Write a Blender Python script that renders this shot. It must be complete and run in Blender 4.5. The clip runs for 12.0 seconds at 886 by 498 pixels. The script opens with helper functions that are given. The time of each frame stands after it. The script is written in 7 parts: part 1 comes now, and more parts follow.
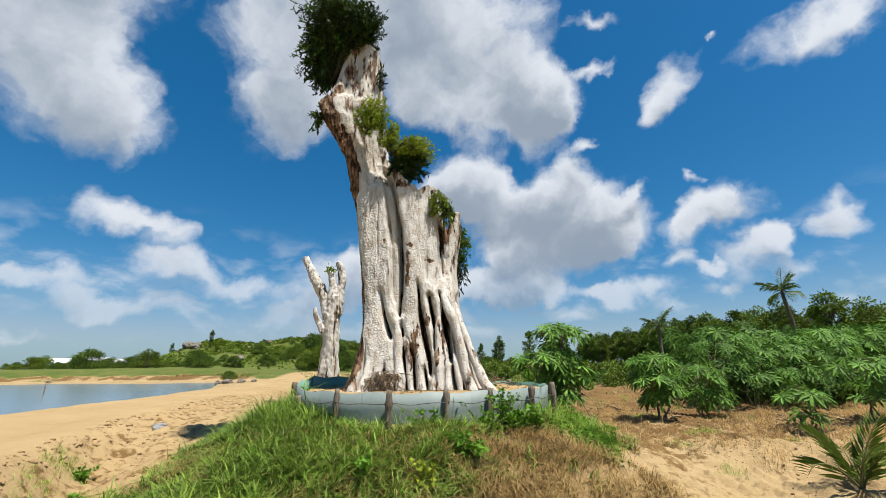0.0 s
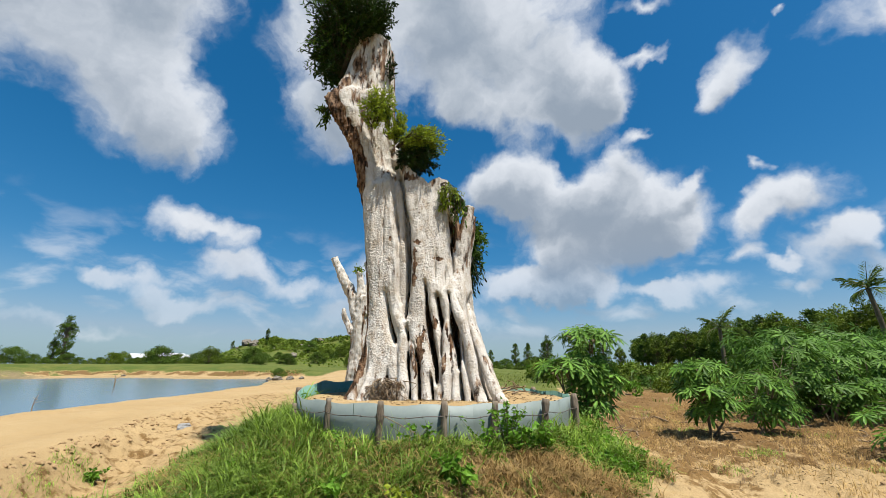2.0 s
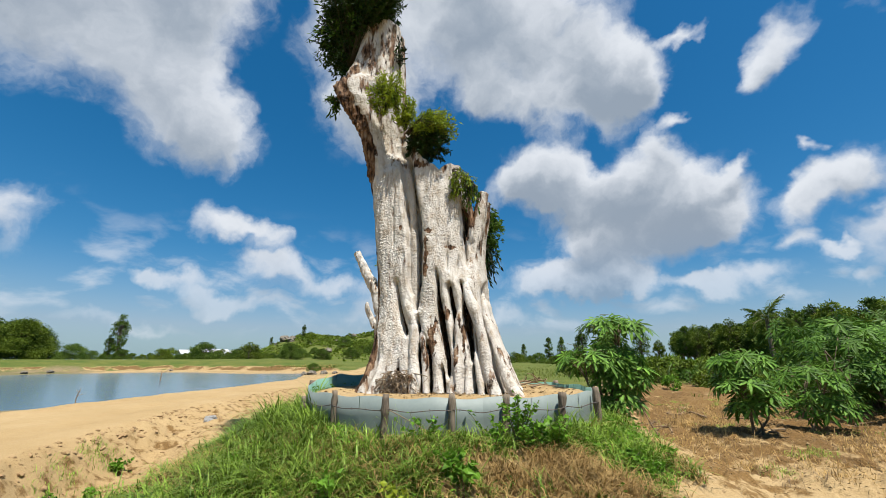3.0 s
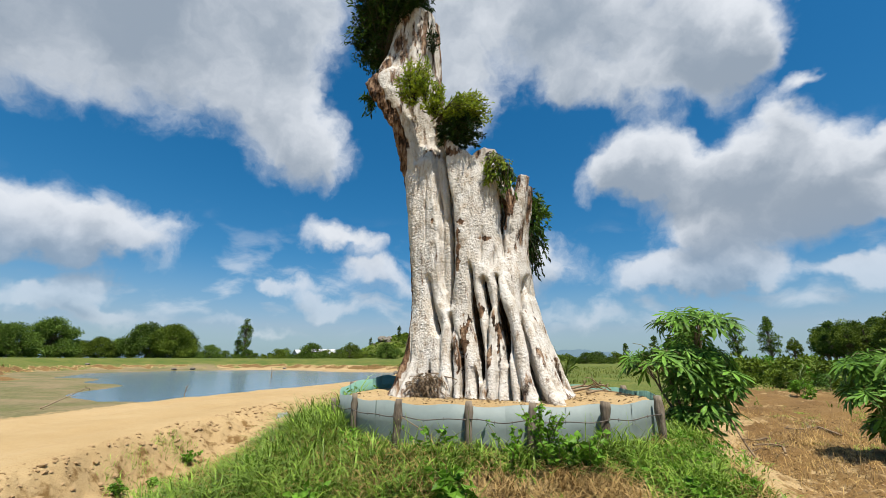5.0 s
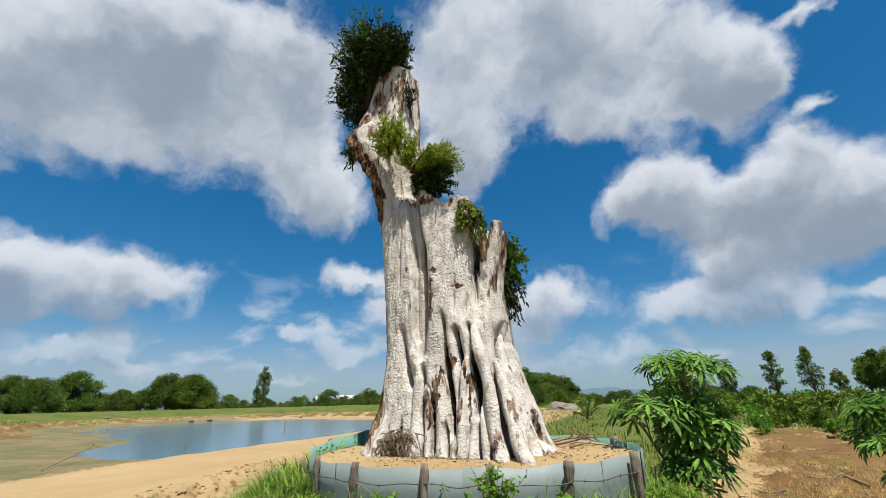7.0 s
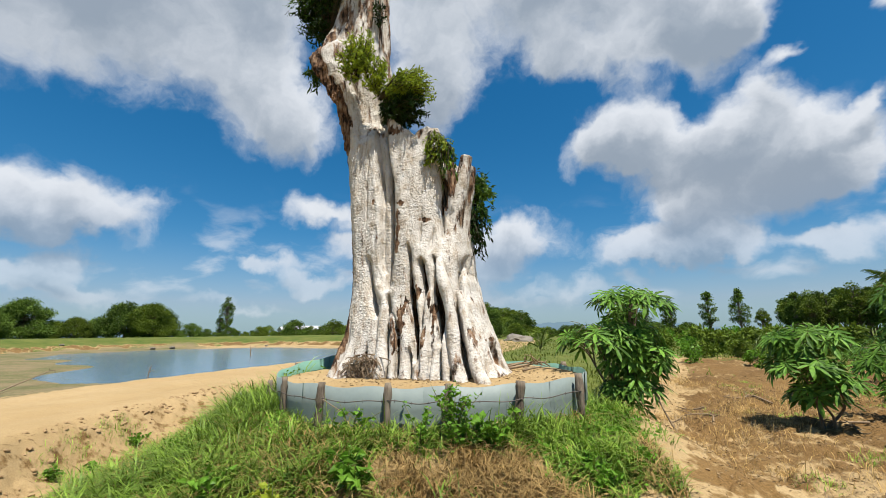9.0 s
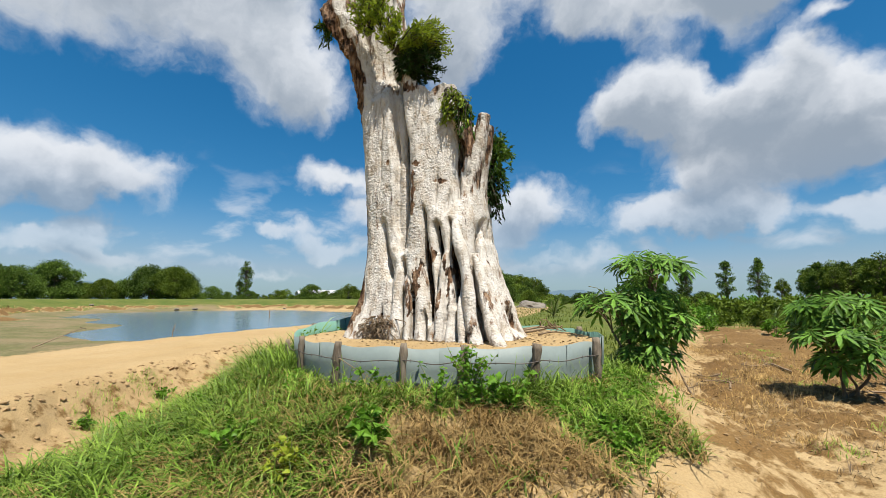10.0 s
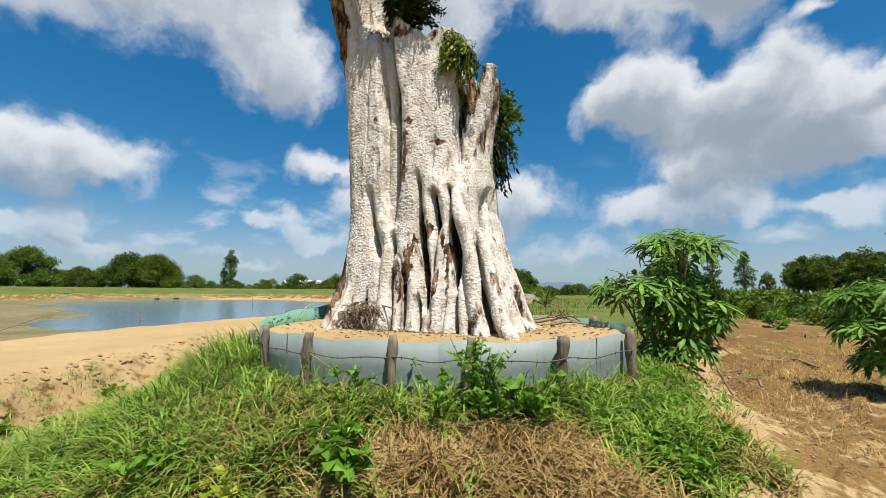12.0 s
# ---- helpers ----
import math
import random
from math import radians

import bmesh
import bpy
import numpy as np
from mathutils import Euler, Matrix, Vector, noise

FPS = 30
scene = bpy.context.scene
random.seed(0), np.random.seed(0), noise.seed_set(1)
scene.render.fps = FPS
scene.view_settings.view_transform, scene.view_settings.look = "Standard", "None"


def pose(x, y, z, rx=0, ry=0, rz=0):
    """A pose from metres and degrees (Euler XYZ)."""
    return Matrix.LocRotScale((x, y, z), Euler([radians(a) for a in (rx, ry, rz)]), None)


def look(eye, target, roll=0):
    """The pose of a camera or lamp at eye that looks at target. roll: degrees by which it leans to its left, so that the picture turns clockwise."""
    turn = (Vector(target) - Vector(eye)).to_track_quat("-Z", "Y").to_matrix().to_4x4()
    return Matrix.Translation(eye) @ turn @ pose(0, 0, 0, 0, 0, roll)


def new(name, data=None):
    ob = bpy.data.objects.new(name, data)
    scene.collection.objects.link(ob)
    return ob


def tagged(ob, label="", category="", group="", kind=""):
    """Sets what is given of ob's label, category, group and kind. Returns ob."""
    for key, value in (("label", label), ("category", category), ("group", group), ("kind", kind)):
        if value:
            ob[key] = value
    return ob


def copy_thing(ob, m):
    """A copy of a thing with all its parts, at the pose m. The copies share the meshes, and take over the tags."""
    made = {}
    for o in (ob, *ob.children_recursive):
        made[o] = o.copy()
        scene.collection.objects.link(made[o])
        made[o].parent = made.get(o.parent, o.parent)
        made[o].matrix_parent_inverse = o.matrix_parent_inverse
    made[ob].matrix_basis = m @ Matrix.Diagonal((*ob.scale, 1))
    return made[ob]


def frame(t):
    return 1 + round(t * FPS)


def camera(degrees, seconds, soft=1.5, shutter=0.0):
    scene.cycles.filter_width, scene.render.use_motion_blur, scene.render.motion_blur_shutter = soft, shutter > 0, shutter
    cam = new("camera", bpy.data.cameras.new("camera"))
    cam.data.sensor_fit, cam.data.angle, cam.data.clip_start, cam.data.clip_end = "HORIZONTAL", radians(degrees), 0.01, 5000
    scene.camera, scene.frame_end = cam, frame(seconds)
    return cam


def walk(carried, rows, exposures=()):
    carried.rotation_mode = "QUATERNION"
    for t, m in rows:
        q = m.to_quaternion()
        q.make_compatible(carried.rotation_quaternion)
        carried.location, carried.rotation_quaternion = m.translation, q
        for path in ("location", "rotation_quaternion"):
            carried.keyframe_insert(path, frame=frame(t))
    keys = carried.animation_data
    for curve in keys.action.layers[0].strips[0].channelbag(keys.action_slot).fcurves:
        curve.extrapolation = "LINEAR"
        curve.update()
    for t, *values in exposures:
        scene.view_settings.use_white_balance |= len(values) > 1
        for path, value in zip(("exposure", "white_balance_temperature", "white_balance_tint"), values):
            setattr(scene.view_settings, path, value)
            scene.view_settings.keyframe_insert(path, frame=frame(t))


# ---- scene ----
cam = camera(95.4, 12.0, soft=0.6)
PATH = [
    (0, (0.037, -0.014, 1.597), (0.014, 1.906, 2.155), -0.6),
    (0.5, (0.135, 0.121, 1.655), (0.048, 2.036, 2.222), -0.1),
    (1, (0.361, 0.262, 1.671), (0.207, 2.168, 2.259), 0.1),
    (1.5, (0.525, 0.377, 1.702), (0.324, 2.281, 2.281), 0.3),
    (2, (0.587, 0.53, 1.708), (0.337, 2.436, 2.262), 0.2),
    (2.5, (0.676, 0.668, 1.696), (0.358, 2.57, 2.225), 0.2),
    (3, (0.824, 0.834, 1.675), (0.424, 2.72, 2.205), -0.0),
    (3.5, (0.968, 1.0, 1.687), (0.465, 2.857, 2.236), -0.1),
    (3.7, (0.975, 1.081, 1.689), (0.441, 2.928, 2.241), -0.2),
    (5.5, (1.687, 1.613, 1.718), (0.789, 3.316, 2.26), -0.2),
    (6, (1.869, 1.693, 1.79), (0.938, 3.354, 2.402), -0.7),
    (6.5, (1.98, 1.792, 1.818), (1.06, 3.434, 2.495), -0.9),
    (7, (2.017, 1.773, 1.825), (1.149, 3.428, 2.537), -1.4),
    (7.2, (2.049, 1.765, 1.83), (1.201, 3.43, 2.541), -1.5),
    (9, (2.017, 1.763, 1.779), (1.253, 3.565, 2.189), -0.7),
    (9.5, (2.001, 1.795, 1.76), (1.202, 3.602, 2.073), -0.0),
    (10, (1.947, 1.854, 1.741), (1.109, 3.652, 1.989), 0.1),
    (10.5, (1.788, 2.027, 1.707), (0.93, 3.82, 1.932), 0.1),
    (11, (1.692, 2.202, 1.703), (0.838, 3.997, 1.922), 0.0),
    (11.5, (1.625, 2.422, 1.687), (0.799, 4.23, 1.907), 0.2),
    (12, (1.503, 2.593, 1.657), (0.713, 4.419, 1.863), 0.5),
]
walk(cam, [(t, look(eye, target, roll)) for t, eye, target, roll in PATH],
     exposures=((0.0, 0.83, 6300, 10), (5.5, 0.84, 6350, 10), (6.5, 0.76, 6250, 10), (7.2, 0.74, 6250, 10), (9.0, 0.84, 6350, 10), (10.0, 0.86, 6400, 10), (12.0, 0.88, 6450, 10)))

# ---- light ----
SUN_TO = Vector((2.15, -1.65, 7.6)).normalized()
sun_el = math.asin(SUN_TO.z)
sun_az = math.atan2(SUN_TO.x, SUN_TO.y)
sun = new("sun", bpy.data.lights.new("sun", "SUN"))
sun.data.energy, sun.data.angle, sun.data.color = 5.0, radians(0.53), (1.0, 0.95, 0.86)
sun.matrix_world = look((0, 0, 60), Vector((0, 0, 60)) - SUN_TO)
scene.view_settings.exposure = 0.0

world = bpy.data.worlds.new("sky")
scene.world = world
world.use_nodes = True
wn, wl = world.node_tree.nodes, world.node_tree.links
wn.clear()
CLOUDS = []


def cloud_bank(blobs):
    """Lobes of one bank of cloud: azimuth, elevation, half width, half height, roll, all in degrees."""
    CLOUDS.extend(blobs)


cloud_bank([(-78.9, 32.1, 8.2, 6.2, 31), (-68.1, 35.5, 11.6, 7.7, 24), (-57.5, 34.8, 10.5, 7.4, -11), (-48.1, 28.8, 6.3, 5.1, -23), (-44.7, 26.3, 3.3, 3.7, 6), (-78.0, 38.7, 9.1, 4.5, 34), (-63.3, 43.7, 11.1, 5.6, 24), (-49.7, 41.6, 5.3, 7.1, 13), (-84.6, 27.4, 5.6, 5.2, 32)])  # great_west
cloud_bank([(-25.6, 40.4, 6.4, 9.7, -3), (-23.3, 33.3, 4.4, 4.4, -4), (-12.0, 44.1, 11.0, 7.5, -13), (4.0, 40.7, 10.9, 7.0, -24), (13.1, 35.2, 5.2, 5.0, -29), (-5.0, 35.6, 3.5, 2.6, -16), (17.5, 34.9, 2.2, 3.1, -33), (3.6, 33.9, 3.4, 2.5, -21), (-6.8, 50.7, 14.6, 6.5, -19)])  # great_north
cloud_bank([(-75.5, 14.3, 4.5, 3.0, 13), (-69.1, 14.4, 6.0, 3.3, 10), (-64.1, 13.3, 6.1, 2.7, 8), (-73.1, 11.3, 8.9, 1.8, 9), (-76.6, 11.9, 3.5, 2.7, 11), (-80.2, 11.6, 4.1, 3.0, 12)])  # west_bank
cloud_bank([(-74.7, 5.4, 3.1, 1.4, 4), (-69.6, 5.4, 3.6, 1.1, 3), (-66.5, 7.5, 2.1, 1.6, 4), (-64.3, 5.0, 2.9, 0.8, 2), (-75.6, 7.7, 1.3, 1.0, 7), (-48.6, 3.5, 6.1, 0.7, 0)])  # west_low
cloud_bank([(2.7, 25.8, 5.3, 4.1, -2), (8.2, 20.7, 7.1, 4.6, -4), (17.5, 20.2, 7.5, 4.8, -7), (23.7, 18.0, 4.4, 3.2, -9), (12.5, 14.3, 7.9, 2.8, -4), (19.2, 15.6, 6.0, 2.9, -6), (9.2, 10.4, 6.6, 2.0, -2), (5.1, 23.5, 4.5, 4.5, -3), (18.9, 26.2, 1.8, 2.7, -10), (21.5, 28.7, 1.2, 1.0, -12), (14.2, 34.9, 3.5, 5.4, -65)])  # centre_bank
cloud_bank([(-9.4, 12.7, 5.0, 3.0, -6), (-14.1, 12.3, 4.2, 2.6, -4), (-14.9, 8.7, 4.2, 1.8, -3), (-5.1, 5.7, 4.3, 1.3, -4), (9.3, 14.6, 4.0, 2.5, -13), (5.7, 10.2, 5.5, 2.1, -8), (12.6, 10.3, 3.0, 1.5, -10), (1.0, 9.1, 3.9, 1.7, -6), (-13.8, 5.1, 5.5, 1.0, -2)])  # north_scraps
cloud_bank([(-41.8, 16.8, 3.4, 1.7, 3), (-37.5, 16.1, 3.5, 1.5, 1), (-35.9, 12.8, 3.0, 1.8, 8), (-32.2, 11.0, 5.9, 2.3, 6), (-27.1, 9.7, 3.8, 1.7, 4), (-41.1, 7.2, 3.5, 1.2, 6), (-34.4, 6.9, 3.3, 1.0, 4), (-45.0, 9.1, 3.4, 1.1, 8), (-18.3, 10.3, 5.0, 3.4, 3), (-22.2, 6.5, 5.4, 1.5, 2), (-48.5, 8.8, 1.9, 0.8, 9)])  # west_scraps
cloud_bank([(33.1, 32.6, 3.9, 2.2, 44), (30.4, 30.9, 2.2, 1.6, 16), (24.4, 37.8, 1.9, 0.8, 4), (46.6, 33.2, 3.9, 1.8, 1), (50.4, 32.2, 2.6, 1.8, -8), (24.6, 43.0, 2.4, 0.8, -19), (26.6, 22.0, 2.1, 1.0, 16), (39.6, 36.2, 0.7, 0.5, -27), (33.8, 21.8, 0.8, 0.6, -15)])  # east_wisps
cloud_bank([(36.5, 17.9, 3.1, 2.7, -14), (34.4, 17.1, 2.3, 2.3, -12), (31.7, 16.0, 1.6, 2.6, -11), (31.1, 12.4, 1.3, 1.2, -8), (37.5, 11.7, 4.1, 2.0, 9), (40.1, 12.8, 2.0, 1.8, -12), (45.9, 15.5, 1.5, 1.6, -17), (45.8, 13.3, 1.9, 1.4, -14), (26.1, 9.3, 3.6, 1.5, -5), (20.6, 9.0, 2.2, 1.3, -4), (35.4, 8.4, 1.1, 0.7, -7), (41.5, 8.7, 2.1, 1.0, -8), (33.7, 11.1, 1.2, 0.6, -8)])  # east_bank
cloud_bank([(-1.0, 23.4, 4.0, 2.8, 10), (15.4, 21.5, 4.3, 4.6, 0), (22.4, 18.8, 3.3, 4.0, 0), (10.7, 9.5, 6.4, 1.6, -3), (-67.0, 7.4, 2.2, 1.7, 5), (-70.1, 5.6, 2.2, 1.4, 0), (-66.9, 4.4, 5.1, 0.9, 0), (-41.1, 7.2, 3.6, 1.2, 0), (22.2, 8.6, 2.3, 1.3, 0)])  # torn edges


def make_field():
    """A node group that gives the thickness of the cloud banks in a direction."""
    g = bpy.data.node_groups.new("cloud_field", "ShaderNodeTree")
    g.interface.new_socket("way", in_out="INPUT", socket_type="NodeSocketVector")
    g.interface.new_socket("thickness", in_out="OUTPUT", socket_type="NodeSocketFloat")
    gi, go = g.nodes.new("NodeGroupInput"), g.nodes.new("NodeGroupOutput")
    total = None
    for az, el, a, b, roll in CLOUDS:
        az, el, roll = radians(az), radians(el), radians(roll)
        c = Vector((math.sin(az) * math.cos(el), math.cos(az) * math.cos(el), math.sin(el)))
        right = Vector((c.y, -c.x, 0)).normalized()
        up = right.cross(c)
        r2, u2 = right * math.cos(roll) + up * math.sin(roll), up * math.cos(roll) - right * math.sin(roll)
        m = Matrix((r2, u2, -c)).transposed()
        mp = g.nodes.new("ShaderNodeMapping")
        mp.vector_type = "TEXTURE"
        mp.inputs["Location"].default_value = c
        mp.inputs["Rotation"].default_value = m.to_euler()
        mp.inputs["Scale"].default_value = (radians(a) * 1.52, radians(b) * 1.52, 0.6)
        gr = g.nodes.new("ShaderNodeTexGradient")
        gr.gradient_type = "SPHERICAL"
        g.links.new(gi.outputs[0], mp.inputs["Vector"])
        g.links.new(mp.outputs[0], gr.inputs[0])
        if total is None:
            total = gr.outputs["Fac"]
        else:
            ad = g.nodes.new("ShaderNodeMath")
            ad.operation = "ADD"
            g.links.new(total, ad.inputs[0])
            g.links.new(gr.outputs["Fac"], ad.inputs[1])
            total = ad.outputs[0]
    g.links.new(total, go.inputs[0])
    return g


def wmath(op, a, b=None, c=None):
    n = wn.new("ShaderNodeMath")
    n.operation = op
    for i, v in enumerate((a, b, c)):
        if v is None:
            continue
        if isinstance(v, (int, float)):
            n.inputs[i].default_value = v
        else:
            wl.new(v, n.inputs[i])
    return n.outputs[0]


def wsmooth(v, lo, hi, to0=0.0, to1=1.0):
    n = wn.new("ShaderNodeMapRange")
    n.interpolation_type = "SMOOTHSTEP"
    wl.new(v, n.inputs["Value"])
    for k, x in (("From Min", lo), ("From Max", hi), ("To Min", to0), ("To Max", to1)):
        n.inputs[k].default_value = x
    return n.outputs[0]


def wnoise(vec, scale, detail, rough):
    n = wn.new("ShaderNodeTexNoise")
    n.inputs["Scale"].default_value, n.inputs["Detail"].default_value, n.inputs["Roughness"].default_value = scale, detail, rough
    wl.new(vec, n.inputs["Vector"])
    return n


def wvec(op, a, b=None, scale=None):
    n = wn.new("ShaderNodeVectorMath")
    n.operation = op
    wl.new(a, n.inputs[0])
    if b is not None:
        if isinstance(b, tuple):
            n.inputs[1].default_value = b
        else:
            wl.new(b, n.inputs[1])
    if scale is not None:
        n.inputs["Scale"].default_value = scale
    return n.outputs[0]


coord = wn.new("ShaderNodeTexCoord")
way = coord.outputs["Generated"]
w1 = wvec("SCALE", wvec("SUBTRACT", wnoise(way, 7.0, 2.0, 0.5).outputs["Color"], (0.5, 0.5, 0.5)), scale=0.12)
w2 = wvec("SCALE", wvec("SUBTRACT", wnoise(way, 26.0, 3.0, 0.55).outputs["Color"], (0.5, 0.5, 0.5)), scale=0.05)
bent = wvec("ADD", wvec("ADD", way, w1), w2)
field = make_field()
f1 = wn.new("ShaderNodeGroup")
f1.node_tree = field
wl.new(bent, f1.inputs[0])
f2 = wn.new("ShaderNodeGroup")
f2.node_tree = field
wl.new(wvec("ADD", bent, (0.012, 0.0, 0.05)), f2.inputs[0])
fine = wnoise(bent, 10.0, 8.0, 0.55).outputs["Fac"]
curl = wnoise(bent, 34.0, 6.0, 0.6).outputs["Fac"]
puff = wnoise(wvec("ADD", bent, (0.01, 0.0, 0.03)), 8.0, 6.0, 0.52).outputs["Fac"]
lump = wmath("MULTIPLY_ADD", wmath("SUBTRACT", curl, 0.5), 0.28, wmath("MULTIPLY_ADD", wmath("SUBTRACT", fine, 0.5), 1.5, f1.outputs[0]))
there = wsmooth(f1.outputs[0], 0.02, 0.2)
height = wn.new("ShaderNodeSeparateXYZ")
wl.new(way, height.inputs[0])
clear = wsmooth(height.outputs["Z"], 0.02, 0.30, 0.38, 1.0)
banks = wmath("MULTIPLY", wmath("MULTIPLY", wsmooth(lump, 0.08, 1.10), there), clear)
# small broken clouds low over the horizon
flat = wvec("MULTIPLY", wvec("ADD", way, wvec("SCALE", w1, scale=0.5)), (1.0, 1.0, 2.2))
broken = wsmooth(wnoise(flat, 9.0, 6.0, 0.5).outputs["Fac"], 0.50, 0.72)
belt = wmath("MULTIPLY", wsmooth(height.outputs["Z"], 0.03, 0.12), wmath("SUBTRACT", 1.0, wsmooth(height.outputs["Z"], 0.16, 0.34)))
alpha = wmath("MAXIMUM", banks, wmath("MULTIPLY", wmath("MULTIPLY", broken, belt), 0.55))
above = wmath("MULTIPLY_ADD", wmath("SUBTRACT", curl, 0.5), 0.35, wmath("MULTIPLY_ADD", wmath("SUBTRACT", puff, 0.5), 2.2, f2.outputs[0]))
shade = wsmooth(above, -0.1, 2.2)
mixc = wn.new("ShaderNodeMix")
mixc.data_type = "RGBA"
wl.new(shade, mixc.inputs["Factor"])
mixc.inputs["A"].default_value = (0.445, 0.46, 0.48, 1)
mixc.inputs["B"].default_value = (0.174, 0.207, 0.248, 1)
skyt = wn.new("ShaderNodeTexSky")
skyt.sky_type = "NISHITA"
skyt.sun_disc = False
skyt.sun_elevation, skyt.sun_rotation = sun_el, sun_az
skyt.altitude, skyt.air_density, skyt.dust_density, skyt.ozone_density = 50.0, 1.2, 0.6, 4.0
hsv = wn.new("ShaderNodeHueSaturation")
hsv.inputs["Saturation"].default_value, hsv.inputs["Value"].default_value = 1.12, 0.0525
wl.new(skyt.outputs[0], hsv.inputs["Color"])
mixs = wn.new("ShaderNodeMix")
mixs.data_type = "RGBA"
wl.new(alpha, mixs.inputs["Factor"])
# the clear blue is short of red
parts = wn.new("ShaderNodeSeparateColor")
wl.new(hsv.outputs[0], parts.inputs[0])
blue = wn.new("ShaderNodeCombineColor")
green = wmath("MULTIPLY", parts.outputs["Green"], 0.86)
wl.new(wmath("MINIMUM", wmath("MULTIPLY", wmath("POWER", parts.outputs["Red"], 1.8), 2.59), wmath("MULTIPLY", green, 0.72)), blue.inputs["Red"])
wl.new(green, blue.inputs["Green"])
wl.new(wmath("MULTIPLY", parts.outputs["Blue"], 1.05), blue.inputs["Blue"])
hazy = wn.new("ShaderNodeMix")
hazy.data_type = "RGBA"
wl.new(wsmooth(height.outputs["Z"], -0.02, 0.24, 0.5, 0.0), hazy.inputs["Factor"])
wl.new(blue.outputs[0], hazy.inputs["A"])
hazy.inputs["B"].default_value = (0.218, 0.296, 0.363, 1)
wl.new(hazy.outputs["Result"], mixs.inputs["A"])
wl.new(mixc.outputs["Result"], mixs.inputs["B"])
back = wn.new("ShaderNodeBackground")
wl.new(mixs.outputs["Result"], back.inputs["Color"])
out = wn.new("ShaderNodeOutputWorld")
wl.new(back.outputs[0], out.inputs["Surface"])

# ---- materials ----
def material(name, stops, scale=(4.0, 30.0), rough=0.85, bump=0.3, bump_scale=60.0, bump_dist=0.01, stretch=(1, 1, 1), fine=0.4, trans=0.0, spec=0.3, vary=0.0):
    """A grainy surface: a ramp of colours over two scales of noise, and fine relief. vary: how far single pieces differ in brightness."""
    m = bpy.data.materials.new(name)
    m.use_nodes = True
    n, l = m.node_tree.nodes, m.node_tree.links
    b = n["Principled BSDF"]
    tc = n.new("ShaderNodeTexCoord")
    mp = n.new("ShaderNodeMapping")
    mp.inputs["Scale"].default_value = stretch
    l.new(tc.outputs["Object"], mp.inputs["Vector"])
    big, small = n.new("ShaderNodeTexNoise"), n.new("ShaderNodeTexNoise")
    for t, s, d in ((big, scale[0], 4.0), (small, scale[1], 6.0)):
        t.inputs["Scale"].default_value, t.inputs["Detail"].default_value, t.inputs["Roughness"].default_value = s, d, 0.6
        l.new(mp.outputs[0], t.inputs["Vector"])
    mx = n.new("ShaderNodeMix")
    mx.inputs["Factor"].default_value = fine
    l.new(big.outputs["Fac"], mx.inputs["A"])
    l.new(small.outputs["Fac"], mx.inputs["B"])
    rp = n.new("ShaderNodeValToRGB")
    rp.color_ramp.elements.remove(rp.color_ramp.elements[1])
    for i, (p, c) in enumerate(stops):
        e = rp.color_ramp.elements[0] if i == 0 else rp.color_ramp.elements.new(p)
        e.position, e.color = p, (*c, 1)
    l.new(mx.outputs["Result"], rp.inputs["Fac"])
    colour = rp.outputs["Color"]
    if vary:
        inf, geo = n.new("ShaderNodeObjectInfo"), n.new("ShaderNodeNewGeometry")
        ad = n.new("ShaderNodeMath")
        l.new(inf.outputs["Random"], ad.inputs[0])
        l.new(geo.outputs["Random Per Island"], ad.inputs[1])
        mr = n.new("ShaderNodeMapRange")
        l.new(ad.outputs[0], mr.inputs["Value"])
        mr.inputs["From Max"].default_value = 2.0
        mr.inputs["To Min"].default_value, mr.inputs["To Max"].default_value = 1 - vary, 1 + vary
        hs = n.new("ShaderNodeHueSaturation")
        l.new(mr.outputs[0], hs.inputs["Value"])
        l.new(colour, hs.inputs["Color"])
        colour = hs.outputs[0]
    l.new(colour, b.inputs["Base Color"])
    b.inputs["Roughness"].default_value = rough
    b.inputs["Specular IOR Level"].default_value = spec
    if bump:
        bt = n.new("ShaderNodeTexNoise")
        bt.inputs["Scale"].default_value, bt.inputs["Detail"].default_value, bt.inputs["Roughness"].default_value = bump_scale, 5.0, 0.6
        l.new(mp.outputs[0], bt.inputs["Vector"])
        bn = n.new("ShaderNodeBump")
        bn.inputs["Strength"].default_value, bn.inputs["Distance"].default_value = bump, bump_dist
        l.new(bt.outputs["Fac"], bn.inputs["Height"])
        l.new(bn.outputs[0], b.inputs["Normal"])
    if trans:
        tr, ms = n.new("ShaderNodeBsdfTranslucent"), n.new("ShaderNodeMixShader")
        ms.inputs[0].default_value = trans
        l.new(colour, tr.inputs["Color"])
        l.new(b.outputs[0], ms.inputs[1])
        l.new(tr.outputs[0], ms.inputs[2])
        l.new(ms.outputs[0], n["Material Output"].inputs["Surface"])
    return m


def leaf_material(name, dark, light, rough=0.45, trans=0.3, vary=0.35, scale=(3.0, 25.0), spec=0.12):
    return material(name, ((0.3, dark), (0.7, light)), scale, rough, 0, trans=trans, spec=spec, vary=vary)


